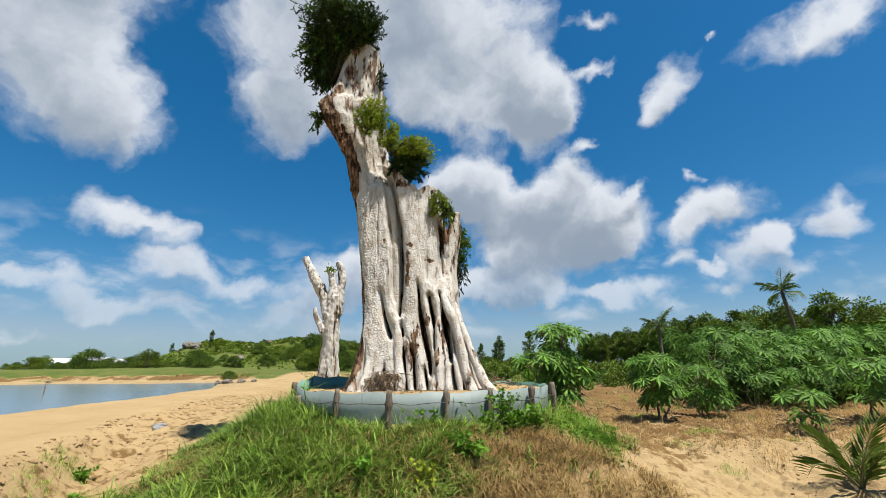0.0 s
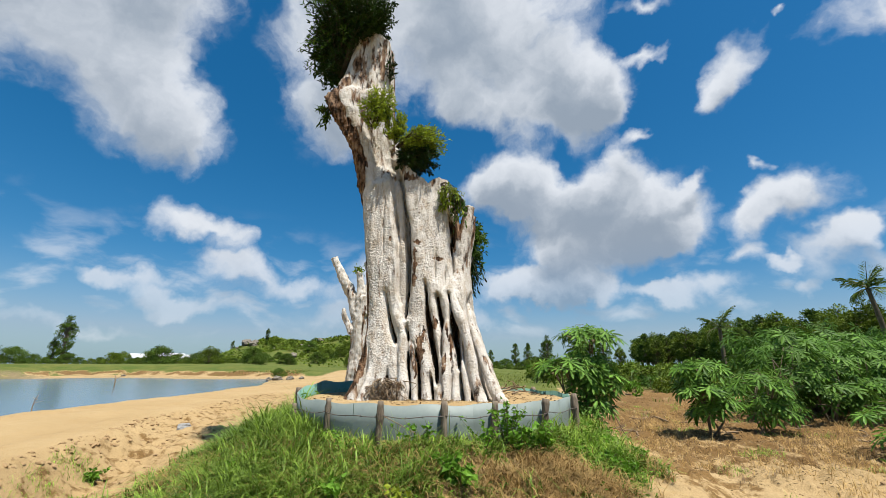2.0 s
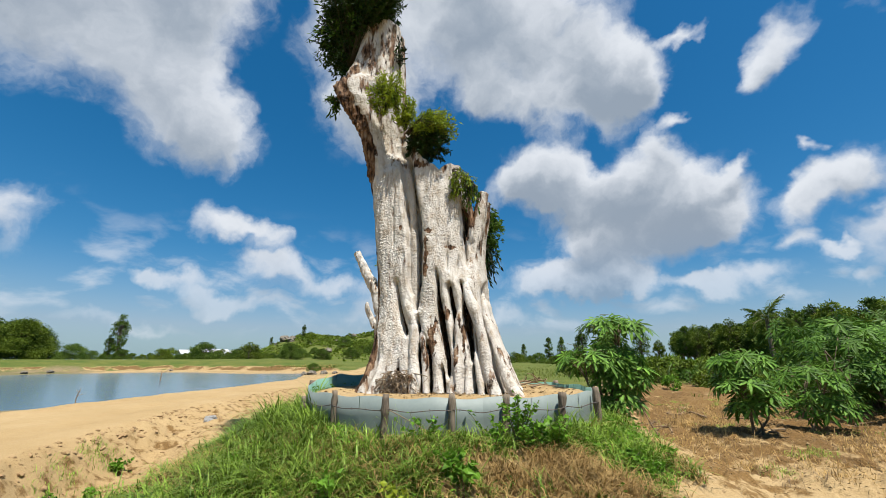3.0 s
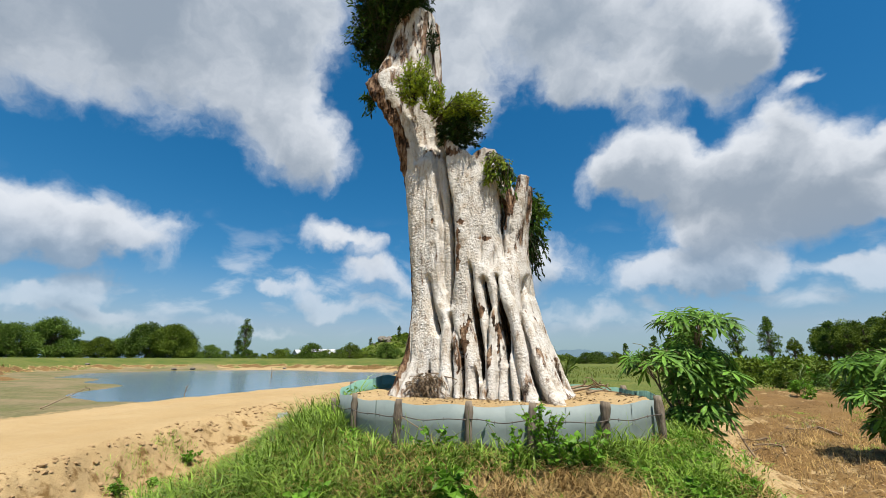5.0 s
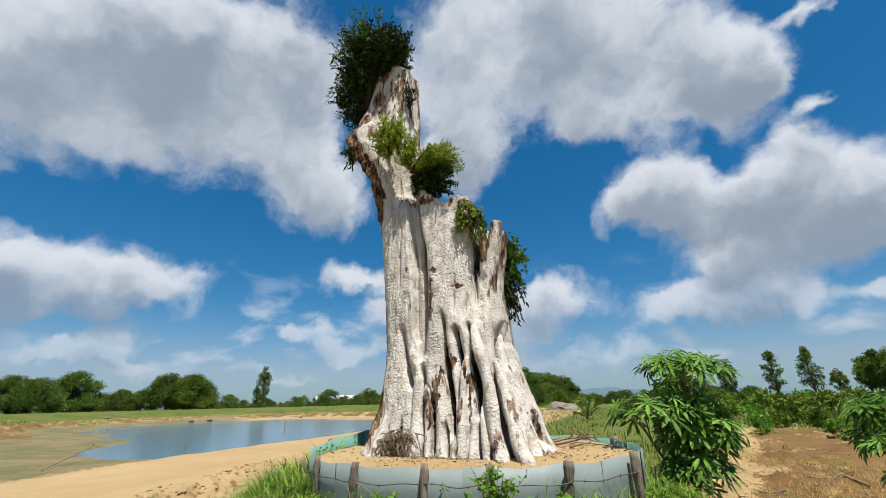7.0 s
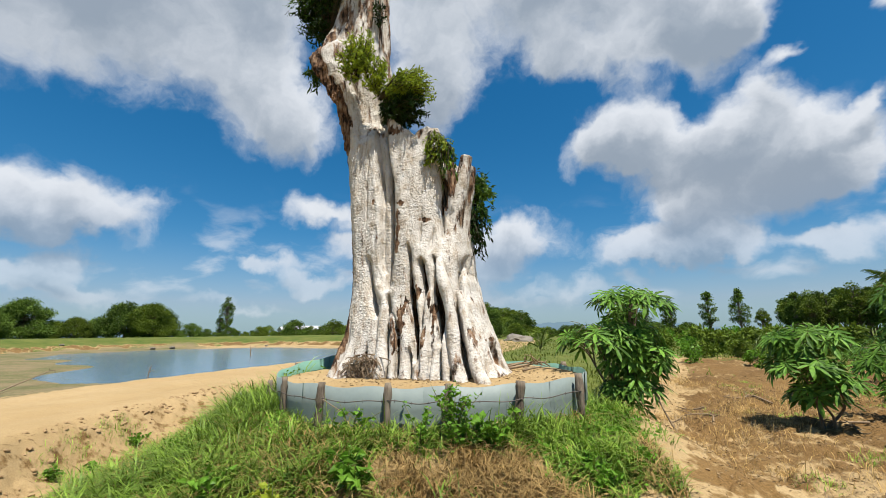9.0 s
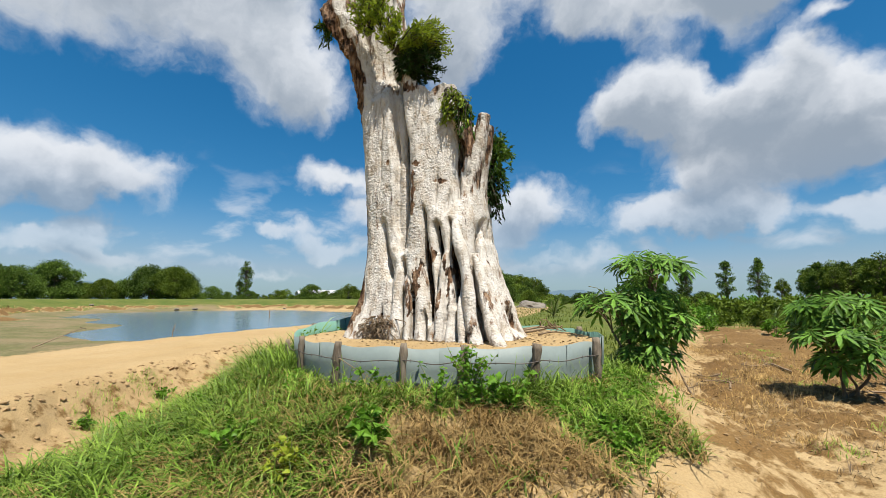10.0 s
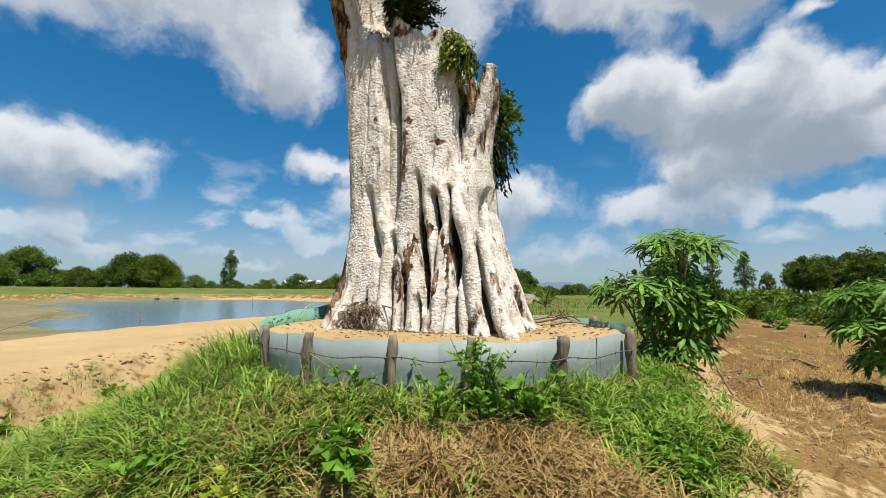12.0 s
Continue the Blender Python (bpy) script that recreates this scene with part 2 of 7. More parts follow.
def zone_ground():
    """Sand, soil, turf and mud, laid out by the zones stored on the ground sheet."""
    m = bpy.data.materials.new("ground")
    m.use_nodes = True
    n, l = m.node_tree.nodes, m.node_tree.links
    b = n["Principled BSDF"]
    tc = n.new("ShaderNodeTexCoord")

    def tex(scale, detail=6.0):
        t = n.new("ShaderNodeTexNoise")
        t.inputs["Scale"].default_value, t.inputs["Detail"].default_value, t.inputs["Roughness"].default_value = scale, detail, 0.62
        l.new(tc.outputs["Object"], t.inputs["Vector"])
        return t.outputs["Fac"]

    def ramp(fac, *stops):
        r = n.new("ShaderNodeValToRGB")
        r.color_ramp.elements.remove(r.color_ramp.elements[1])
        for i, (p, c) in enumerate(stops):
            e = r.color_ramp.elements[0] if i == 0 else r.color_ramp.elements.new(p)
            e.position, e.color = p, (*c, 1)
        l.new(fac, r.inputs["Fac"])
        return r.outputs["Color"]

    def mix(f, a, c):
        x = n.new("ShaderNodeMix")
        x.data_type = "RGBA"
        l.new(f, x.inputs["Factor"])
        l.new(a, x.inputs["A"])
        l.new(c, x.inputs["B"])
        return x.outputs["Result"]

    def zone(name):
        a = n.new("ShaderNodeAttribute")
        a.attribute_name = name
        # a ragged edge where zones meet
        ad = n.new("ShaderNodeMath")
        ad.operation = "MULTIPLY_ADD"
        sb = n.new("ShaderNodeMath")
        sb.operation = "SUBTRACT"
        l.new(edge, sb.inputs[0])
        sb.inputs[1].default_value = 0.5
        l.new(sb.outputs[0], ad.inputs[0])
        ad.inputs[1].default_value = 1.6
        l.new(a.outputs["Fac"], ad.inputs[2])
        s = n.new("ShaderNodeMapRange")
        s.interpolation_type = "SMOOTHSTEP"
        s.inputs["From Min"].default_value, s.inputs["From Max"].default_value = 0.38, 0.62
        l.new(ad.outputs[0], s.inputs["Value"])
        return s.outputs[0]

    edge = tex(5.0, 8.0)
    fine, mid, wide = tex(70.0), tex(7.0), tex(0.5)
    sand = mix(mid, ramp(fine, (0.3, (0.185, 0.115, 0.044)), (0.62, (0.348, 0.244, 0.118))), ramp(wide, (0.3, (0.266, 0.178, 0.078)), (0.7, (0.392, 0.289, 0.152))))
    soil = mix(mid, ramp(fine, (0.35, (0.045, 0.022, 0.007)), (0.6, (0.185, 0.105, 0.036))), ramp(wide, (0.3, (0.075, 0.040, 0.013)), (0.7, (0.205, 0.125, 0.045))))
    turf = mix(tex(1.3, 8.0), ramp(mid, (0.35, (0.022, 0.042, 0.007)), (0.6, (0.085, 0.105, 0.020))), ramp(wide, (0.35, (0.055, 0.088, 0.012)), (0.65, (0.150, 0.140, 0.034))))
    mud = mix(tex(1.4, 8.0), ramp(mid, (0.35, (0.089, 0.067, 0.036)), (0.6, (0.185, 0.144, 0.078))), ramp(wide, (0.40, (0.074, 0.092, 0.024)), (0.60, (0.2, 0.152, 0.081))))
    col = mix(zone("mud"), mix(zone("turf"), mix(zone("soil"), sand, soil), turf), mud)
    l.new(col, b.inputs["Base Color"])
    b.inputs["Roughness"].default_value = 0.95
    b.inputs["Specular IOR Level"].default_value = 0.15
    h = n.new("ShaderNodeMath")
    h.operation = "ADD"
    l.new(fine, h.inputs[0])
    l.new(mid, h.inputs[1])
    bn = n.new("ShaderNodeBump")
    bn.inputs["Strength"].default_value, bn.inputs["Distance"].default_value = 0.6, 0.02
    l.new(h.outputs[0], bn.inputs["Height"])
    l.new(bn.outputs[0], b.inputs["Normal"])
    return m


def limewashed_bark():
    """Pale limewash over knobbly bark, worn through to brown in vertical flakes; the bare mask also paints shade into
    hollows.
    """
    m = bpy.data.materials.new("limewashed_bark")
    m.use_nodes = True
    n, l = m.node_tree.nodes, m.node_tree.links
    b = n["Principled BSDF"]
    tc = n.new("ShaderNodeTexCoord")

    def tex(scale, stretch, detail=6.0, rough=0.6):
        mp = n.new("ShaderNodeMapping")
        mp.inputs["Scale"].default_value = stretch
        l.new(tc.outputs["Object"], mp.inputs["Vector"])
        t = n.new("ShaderNodeTexNoise")
        t.inputs["Scale"].default_value, t.inputs["Detail"].default_value, t.inputs["Roughness"].default_value = scale, detail, rough
        l.new(mp.outputs[0], t.inputs["Vector"])
        return t.outputs["Fac"]

    def ramp(fac, *stops):
        r = n.new("ShaderNodeValToRGB")
        r.color_ramp.elements.remove(r.color_ramp.elements[1])
        for i, (p, c) in enumerate(stops):
            e = r.color_ramp.elements[0] if i == 0 else r.color_ramp.elements.new(p)
            e.position, e.color = p, (*c, 1)
        l.new(fac, r.inputs["Fac"])
        return r.outputs["Color"]

    def mix(f, a, c):
        x = n.new("ShaderNodeMix")
        x.data_type = "RGBA"
        l.new(f, x.inputs["Factor"])
        l.new(a, x.inputs["A"])
        l.new(c, x.inputs["B"])
        return x.outputs["Result"]

    white = ramp(tex(9.0, (1, 1, 0.6)), (0.3, (0.35, 0.285, 0.21)), (0.48, (0.50, 0.455, 0.39)), (0.70, (0.585, 0.555, 0.505)))
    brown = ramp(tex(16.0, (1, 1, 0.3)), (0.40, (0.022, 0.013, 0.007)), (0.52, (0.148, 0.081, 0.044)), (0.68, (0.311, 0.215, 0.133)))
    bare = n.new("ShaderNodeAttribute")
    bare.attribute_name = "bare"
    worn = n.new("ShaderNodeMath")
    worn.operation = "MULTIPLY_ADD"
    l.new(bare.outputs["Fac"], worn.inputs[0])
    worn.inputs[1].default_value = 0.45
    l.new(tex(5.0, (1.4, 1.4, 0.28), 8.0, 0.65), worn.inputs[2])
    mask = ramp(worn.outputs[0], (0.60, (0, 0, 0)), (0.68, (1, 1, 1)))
    specks = ramp(tex(55.0, (1, 1, 0.7), 3.0, 0.7), (0.60, (0, 0, 0)), (0.72, (0.75, 0.75, 0.75)))
    streaks = ramp(tex(13.0, (1.6, 1.6, 0.16), 6.0, 0.6), (0.56, (0, 0, 0)), (0.72, (0.6, 0.6, 0.6)))
    tan = ramp(tex(20.0, (1, 1, 0.5)), (0.35, (0.142, 0.093, 0.052)), (0.65, (0.285, 0.219, 0.148)))
    white = mix(specks, mix(streaks, white, tan), tan)
    l.new(mix(mask, white, brown), b.inputs["Base Color"])
    b.inputs["Roughness"].default_value = 0.9
    b.inputs["Specular IOR Level"].default_value = 0.15
    vo = n.new("ShaderNodeTexVoronoi")
    vo.inputs["Scale"].default_value = 64.0
    vo.feature = "SMOOTH_F1"
    mp2 = n.new("ShaderNodeMapping")
    mp2.inputs["Scale"].default_value = (1, 1, 1.3)
    l.new(tc.outputs["Object"], mp2.inputs["Vector"])
    l.new(mp2.outputs[0], vo.inputs["Vector"])
    h = n.new("ShaderNodeMath")
    h.operation = "MULTIPLY_ADD"
    l.new(vo.outputs["Distance"], h.inputs[0])
    h.inputs[1].default_value = -0.6
    l.new(tex(30.0, (1, 1, 0.45), 8.0, 0.65), h.inputs[2])
    bn = n.new("ShaderNodeBump")
    bn.inputs["Strength"].default_value, bn.inputs["Distance"].default_value = 0.8, 0.013
    l.new(h.outputs[0], bn.inputs["Height"])
    l.new(bn.outputs[0], b.inputs["Normal"])
    return m


def water_material():
    m = bpy.data.materials.new("pond_water")
    m.use_nodes = True
    n, l = m.node_tree.nodes, m.node_tree.links
    b = n["Principled BSDF"]
    b.inputs["Base Color"].default_value = (0.09, 0.135, 0.17, 1)
    b.inputs["Roughness"].default_value, b.inputs["IOR"].default_value = 0.16, 1.33
    tc, mp, t, bn = n.new("ShaderNodeTexCoord"), n.new("ShaderNodeMapping"), n.new("ShaderNodeTexNoise"), n.new("ShaderNodeBump")
    mp.inputs["Scale"].default_value = (1.0, 1.0, 1.0)
    t.inputs["Scale"].default_value, t.inputs["Detail"].default_value = 2.5, 4.0
    l.new(tc.outputs["Object"], mp.inputs["Vector"])
    l.new(mp.outputs[0], t.inputs["Vector"])
    bn.inputs["Strength"].default_value, bn.inputs["Distance"].default_value = 0.25, 0.05
    l.new(t.outputs["Fac"], bn.inputs["Height"])
    l.new(bn.outputs[0], b.inputs["Normal"])
    return m


GROUND = zone_ground()
BARK = limewashed_bark()
WATER = water_material()
SHEET = material("grey_green_sheet", ((0.3, (0.148, 0.178, 0.164)), (0.7, (0.197, 0.23, 0.211))), (2.0, 14.0), 0.55, 0.15, 8.0, 0.02)
SHEET_IN = material("teal_sheet", ((0.3, (0.11, 0.235, 0.181)), (0.7, (0.169, 0.301, 0.235))), (2.0, 14.0), 0.55, 0.15, 8.0, 0.02)
POST = material("weathered_post", ((0.34, (0.038, 0.024, 0.016)), (0.62, (0.219, 0.175, 0.126))), (9.0, 50.0), 0.95, 0.9, 45.0, 0.015, (1, 1, 0.15))
WIRE = material("rusty_wire", ((0.3, (0.055, 0.044, 0.038)), (0.7, (0.11, 0.087, 0.071))), (20.0, 80.0), 0.6, 0)
TWIG = material("dry_twig", ((0.3, (0.11, 0.071, 0.038)), (0.7, (0.263, 0.192, 0.121))), (8.0, 40.0), 0.95, 0.4, vary=0.25)
LITTER = material("dead_leaf", ((0.3, (0.082, 0.047, 0.02)), (0.66, (0.285, 0.197, 0.098))), (8.0, 40.0), 0.9, 0, vary=0.4)
STONE = material("pale_stone", ((0.3, (0.093, 0.079, 0.06)), (0.7, (0.219, 0.192, 0.153))), (2.0, 12.0), 0.95, 0.7, 12.0, 0.05)
CLOD = material("sandy_clod", ((0.3, (0.197, 0.121, 0.052)), (0.7, (0.34, 0.235, 0.121))), (6.0, 40.0), 0.98, 0.6, 30.0, 0.01)
SACK = material("crumpled_white_sack", ((0.35, (0.121, 0.121, 0.115)), (0.65, (0.34, 0.334, 0.317))), (12.0, 40.0), 0.6, 0.4)
GRASS = leaf_material("green_grass", (0.026, 0.070, 0.005), (0.31, 0.44, 0.065), 0.45, 0.3, 0.7)
STRAW = leaf_material("dry_grass", (0.219, 0.126, 0.038), (0.46, 0.329, 0.137), 0.8, 0.25, 0.5)
# fig leaves coloured near black: the shade inside the foliage is in the base colour
FIG_LEAF_SHADED = leaf_material("shaded_fig_leaf", (0.003, 0.009, 0.001), (0.024, 0.055, 0.004), 0.45, 0.06, 0.6)
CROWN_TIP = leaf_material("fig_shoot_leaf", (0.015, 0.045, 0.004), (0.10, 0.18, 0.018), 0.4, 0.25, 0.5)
FIG_YOUNG = leaf_material("young_fig_leaf", (0.075, 0.135, 0.008), (0.33, 0.40, 0.03), 0.4, 0.35, 0.5)
CASS_LEAF = leaf_material("cassava_leaf", (0.012, 0.046, 0.005), (0.141, 0.266, 0.033), 0.5, 0.2, 0.6, spec=0.12)
BANK_LEAF = leaf_material("bank_grass_blade", (0.030, 0.055, 0.006), (0.165, 0.185, 0.030), 0.6, 0.2, 0.6)
WEED_LEAF = leaf_material("weed_leaf", (0.05, 0.13, 0.010), (0.17, 0.32, 0.03), 0.45, 0.35)
YELLOW_LEAF = leaf_material("yellowish_leaf", (0.17, 0.23, 0.015), (0.36, 0.39, 0.04), 0.45, 0.35)
TREE_LEAF = leaf_material("tree_leaf", (0.010, 0.030, 0.004), (0.135, 0.205, 0.028), 0.6, 0.22, 0.5, (0.9, 4.0))
LIGHT_LEAF = leaf_material("light_tree_leaf", (0.016, 0.041, 0.004), (0.185, 0.244, 0.026), 0.55, 0.25, 0.5, (0.9, 4.0))
PALM_LEAF = leaf_material("palm_leaf", (0.033, 0.066, 0.008), (0.132, 0.186, 0.027), 0.4, 0.25)
PALM_DRY = leaf_material("yellowed_palm_leaf", (0.164, 0.142, 0.027), (0.274, 0.219, 0.066), 0.5, 0.3)
STEM = material("woody_stem", ((0.3, (0.077, 0.055, 0.033)), (0.7, (0.186, 0.148, 0.098))), (6.0, 30.0), 0.9, 0.3)
# twigs among the leaves, darkened in colour for the shade in there
DARKSTEM = material("dark_twig", ((0.3, (0.027, 0.022, 0.011)), (0.7, (0.066, 0.05, 0.027))), (6.0, 30.0), 0.9, 0)
GREENSTEM = material("green_stem", ((0.3, (0.066, 0.087, 0.027)), (0.7, (0.164, 0.142, 0.055))), (6.0, 30.0), 0.7, 0)
# the hills' bluish base colour carries the haze of the distance
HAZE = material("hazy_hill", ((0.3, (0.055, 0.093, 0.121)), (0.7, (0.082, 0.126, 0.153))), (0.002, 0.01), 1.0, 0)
ROOFW = material("white_roof", ((0.3, (0.34, 0.345, 0.351)), (0.7, (0.45, 0.45, 0.45))), (0.3, 2.0), 0.6, 0)
WALLW = material("pale_wall", ((0.3, (0.274, 0.274, 0.263)), (0.7, (0.361, 0.356, 0.34))), (0.3, 2.0), 0.8, 0)

# ---- helpers of the scene ----
LATTICE = np.random.default_rng(3).random((256, 256))


def vnoise(x, y, scale=1.0, octaves=1, shift=0.0):
    """Smooth value noise from 0 to 1."""
    total, amp, norm = 0.0, 1.0, 0.0
    x, y = np.asarray(x, float) * scale + shift, np.asarray(y, float) * scale + shift * 1.7
    for _ in range(octaves):
        xi, yi = np.floor(x).astype(int), np.floor(y).astype(int)
        fx, fy = x - xi, y - yi
        fx, fy = fx * fx * (3 - 2 * fx), fy * fy * (3 - 2 * fy)
        a, b = LATTICE[xi % 256, yi % 256], LATTICE[(xi + 1) % 256, yi % 256]
        c, d = LATTICE[xi % 256, (yi + 1) % 256], LATTICE[(xi + 1) % 256, (yi + 1) % 256]
        total = total + amp * ((a * (1 - fx) + b * fx) * (1 - fy) + (c * (1 - fx) + d * fx) * fy)
        norm += amp
        amp *= 0.5
        x, y = x * 2.03 + 11.3, y * 2.03 + 5.1
    return total / norm


def smooth(v, lo, hi):
    t = np.clip((np.asarray(v, float) - lo) / (hi - lo), 0, 1)
    return t * t * (3 - 2 * t)


def mesh_of(name, verts, faces, mats=(), face_mats=None, flat=False):
    """A mesh from an array of points and an array (or list) of faces."""
    me = bpy.data.meshes.new(name)
    me.from_pydata(np.asarray(verts, float).tolist(), [], faces.tolist() if isinstance(faces, np.ndarray) else faces)
    for m in mats if isinstance(mats, (list, tuple)) else (mats,):
        me.materials.append(m)
    if face_mats is not None:
        me.polygons.foreach_set("material_index", np.asarray(face_mats, np.int32))
    me.polygons.foreach_set("use_smooth", np.full(len(me.polygons), not flat))
    me.update()
    return me


def part(name, me, parent=None, label="", m=None):
    """Links a mesh as one object, under a thing or a part if one is given."""
    ob = new(name, me)
    if parent is not None:
        ob.parent = parent
    if m is not None:
        ob.matrix_basis = m
    if label:
        tagged(ob, label)
    return ob


def thing(name, label, category, group="", kind="", m=None):
    ob = new(name)
    ob.empty_display_size = 0.1
    if m is not None:
        ob.matrix_basis = m
    return tagged(ob, label, category, group, kind)


def tube(path, radii, seg=12, squash=None, wobble=0.0, rng=None, cap=True):
    """A closed tube along a path of points: its points and its faces."""
    path, radii = np.asarray(path, float), np.asarray(radii, float)
    n = len(path)
    tang = np.gradient(path, axis=0)
    tang /= np.linalg.norm(tang, axis=1)[:, None] + 1e-9
    ref = np.array([0.0, -1.0, 0.0]) if abs(tang[:, 1]).max() < 0.9 else np.array([1.0, 0.0, 0.0])
    side = np.cross(tang, ref)
    side /= np.linalg.norm(side, axis=1)[:, None] + 1e-9
    front = np.cross(side, tang)
    ang = np.linspace(0, 2 * np.pi, seg, endpoint=False)
    rr = radii[:, None] * np.ones(seg)[None]
    if wobble and rng is not None:
        rr = rr * (1 + wobble * (rng.random((n, seg)) - 0.5))
    sx = 1.0 if squash is None else squash
    v = path[:, None] + (np.cos(ang)[None, :, None] * side[:, None] * sx + np.sin(ang)[None, :, None] * front[:, None]) * rr[..., None]
    v = v.reshape(-1, 3)
    i, j = np.meshgrid(np.arange(n - 1), np.arange(seg), indexing="ij")
    k = (j + 1) % seg
    f = np.stack([i * seg + j, i * seg + k, (i + 1) * seg + k, (i + 1) * seg + j], -1).reshape(-1, 4).tolist()
    if cap:
        f.append(list(range(seg - 1, -1, -1)))
        f.append(list(range((n - 1) * seg, n * seg)))
    return v, f


def join(pieces):
    """Joins several (points, faces) into one pair."""
    vs, fs, o = [], [], 0
    for v, f in pieces:
        vs.append(np.asarray(v, float))
        f = f.tolist() if isinstance(f, np.ndarray) else f
        fs.extend([[i + o for i in q] for q in f])
        o += len(v)
    return np.concatenate(vs), fs


def catmull(points, n):
    """A smooth line of n points through control points."""
    p = np.asarray(points, float)
    p = np.vstack([2 * p[0] - p[1], p, 2 * p[-1] - p[-2]])
    t = np.linspace(0, len(p) - 3 - 1e-6, n)
    i = t.astype(int)
    f = (t - i)[:, None]
    a, b, c, d = p[i], p[i + 1], p[i + 2], p[i + 3]
    return 0.5 * (2 * b + (c - a) * f + (2 * a - 5 * b + 4 * c - d) * f ** 2 + (3 * b - a - 3 * c + d) * f ** 3)


def leaf_cloud(pos, aim, length, width, rng, droop=0.3):
    """Many folded leaves: a rhombic blade of four triangles each, pointing along aim from pos."""
    n = len(pos)
    aim = aim / (np.linalg.norm(aim, axis=1)[:, None] + 1e-9)
    ref = rng.normal(size=(n, 3))
    side = np.cross(aim, ref)
    side /= np.linalg.norm(side, axis=1)[:, None] + 1e-9
    nor = np.cross(side, aim)
    ln, wd = (length * (0.6 + 0.8 * rng.random(n)))[:, None], (width * (0.7 + 0.6 * rng.random(n)))[:, None]
    mid = pos + aim * ln * 0.45 + nor * ln * 0.05
    tip = pos + aim * ln - nor * ln * droop * 0.3
    a, b = mid + side * wd * 0.5 + nor * wd * 0.15, mid - side * wd * 0.5 + nor * wd * 0.15
    v = np.stack([pos, a, tip, b, mid], 1).reshape(-1, 3)
    o = (np.arange(n) * 5)[:, None]
    f = np.concatenate([o + [0, 1, 4], o + [1, 2, 4], o + [2, 3, 4], o + [3, 0, 4]])
    return v, f


def quad_leaves(pos, aim, length, width, rng):
    """Cheaper leaves for things far away: one bent rhomb each."""
    n = len(pos)
    aim = aim / (np.linalg.norm(aim, axis=1)[:, None] + 1e-9)
    side = np.cross(aim, rng.normal(size=(n, 3)))
    side /= np.linalg.norm(side, axis=1)[:, None] + 1e-9
    ln, wd = (length * (0.6 + 0.8 * rng.random(n)))[:, None], (width * (0.7 + 0.6 * rng.random(n)))[:, None]
    mid = pos + aim * ln * 0.5
    v = np.stack([pos, mid + side * wd * 0.5, pos + aim * ln, mid - side * wd * 0.5], 1).reshape(-1, 3)
    f = (np.arange(n) * 4)[:, None] + np.arange(4)
    return v, f


# ---- the lie of the land ----
MOUND = (-0.35, 7.0)
# the ring of sheets: bearing from its front, and radius
RING = ((-180, 1.95), (-150, 1.97), (-120, 2.0), (-90, 2.0), (-65, 2.0), (-52, 2.0), (-31, 1.92), (-10, 1.88), (11, 1.80), (29, 1.83), (49, 1.92), (75, 1.93), (110, 1.95), (180, 1.95))
WATER_Z = 0.2
EDGE_Y = [-30, 0, 4, 5.3, 8.9, 15, 21.6, 33, 60, 120]
EDGE_X = [1.0, -2.6, -4.5, -5.3, -6.8, -8.0, -8.5, -9.0, -12.0, -16.0]
FAR_X = [-4.0, -6.6, -8.0, -8.7, -9.9, -10.6, -11.8, -13.0, -17.0, -21.0]
POND = np.array([(-16.0, 10.2), (-14.0, 11.0), (-13.6, 13.0), (-13.2, 17.0), (-14.6, 21.0), (-16.6, 29.0), (-20.0, 38.0), (-24.0, 43.5),
                 (-31.0, 42.5), (-39.0, 44.5), (-46.0, 42.5), (-51.0, 33.0), (-48.0, 25.0), (-40.0, 19.0), (-29.0, 16.5), (-21.5, 12.6)])


def pond_distance(x, y):
    """Metres outside the pond's edge; minus inside it."""
    x, y = np.asarray(x, float), np.asarray(y, float)
    best, inside = np.full(x.shape, 1e9), np.zeros(x.shape, bool)
    for (ax, ay), (bx, by) in zip(POND, np.roll(POND, -1, 0)):
        dx, dy = bx - ax, by - ay
        t = np.clip(((x - ax) * dx + (y - ay) * dy) / (dx * dx + dy * dy), 0, 1)
        best = np.minimum(best, np.hypot(x - ax - t * dx, y - ay - t * dy))
        inside ^= ((ay > y) != (by > y)) & (x < dx * (y - ay) / (dy if dy else 1e-9) + ax)
    return np.where(inside, -best, best)


def road_side(x, y):
    """Metres to the right of the track's near edge, and to the left of its far edge."""
    return x - np.interp(y, EDGE_Y, EDGE_X), np.interp(y, EDGE_Y, FAR_X) - x


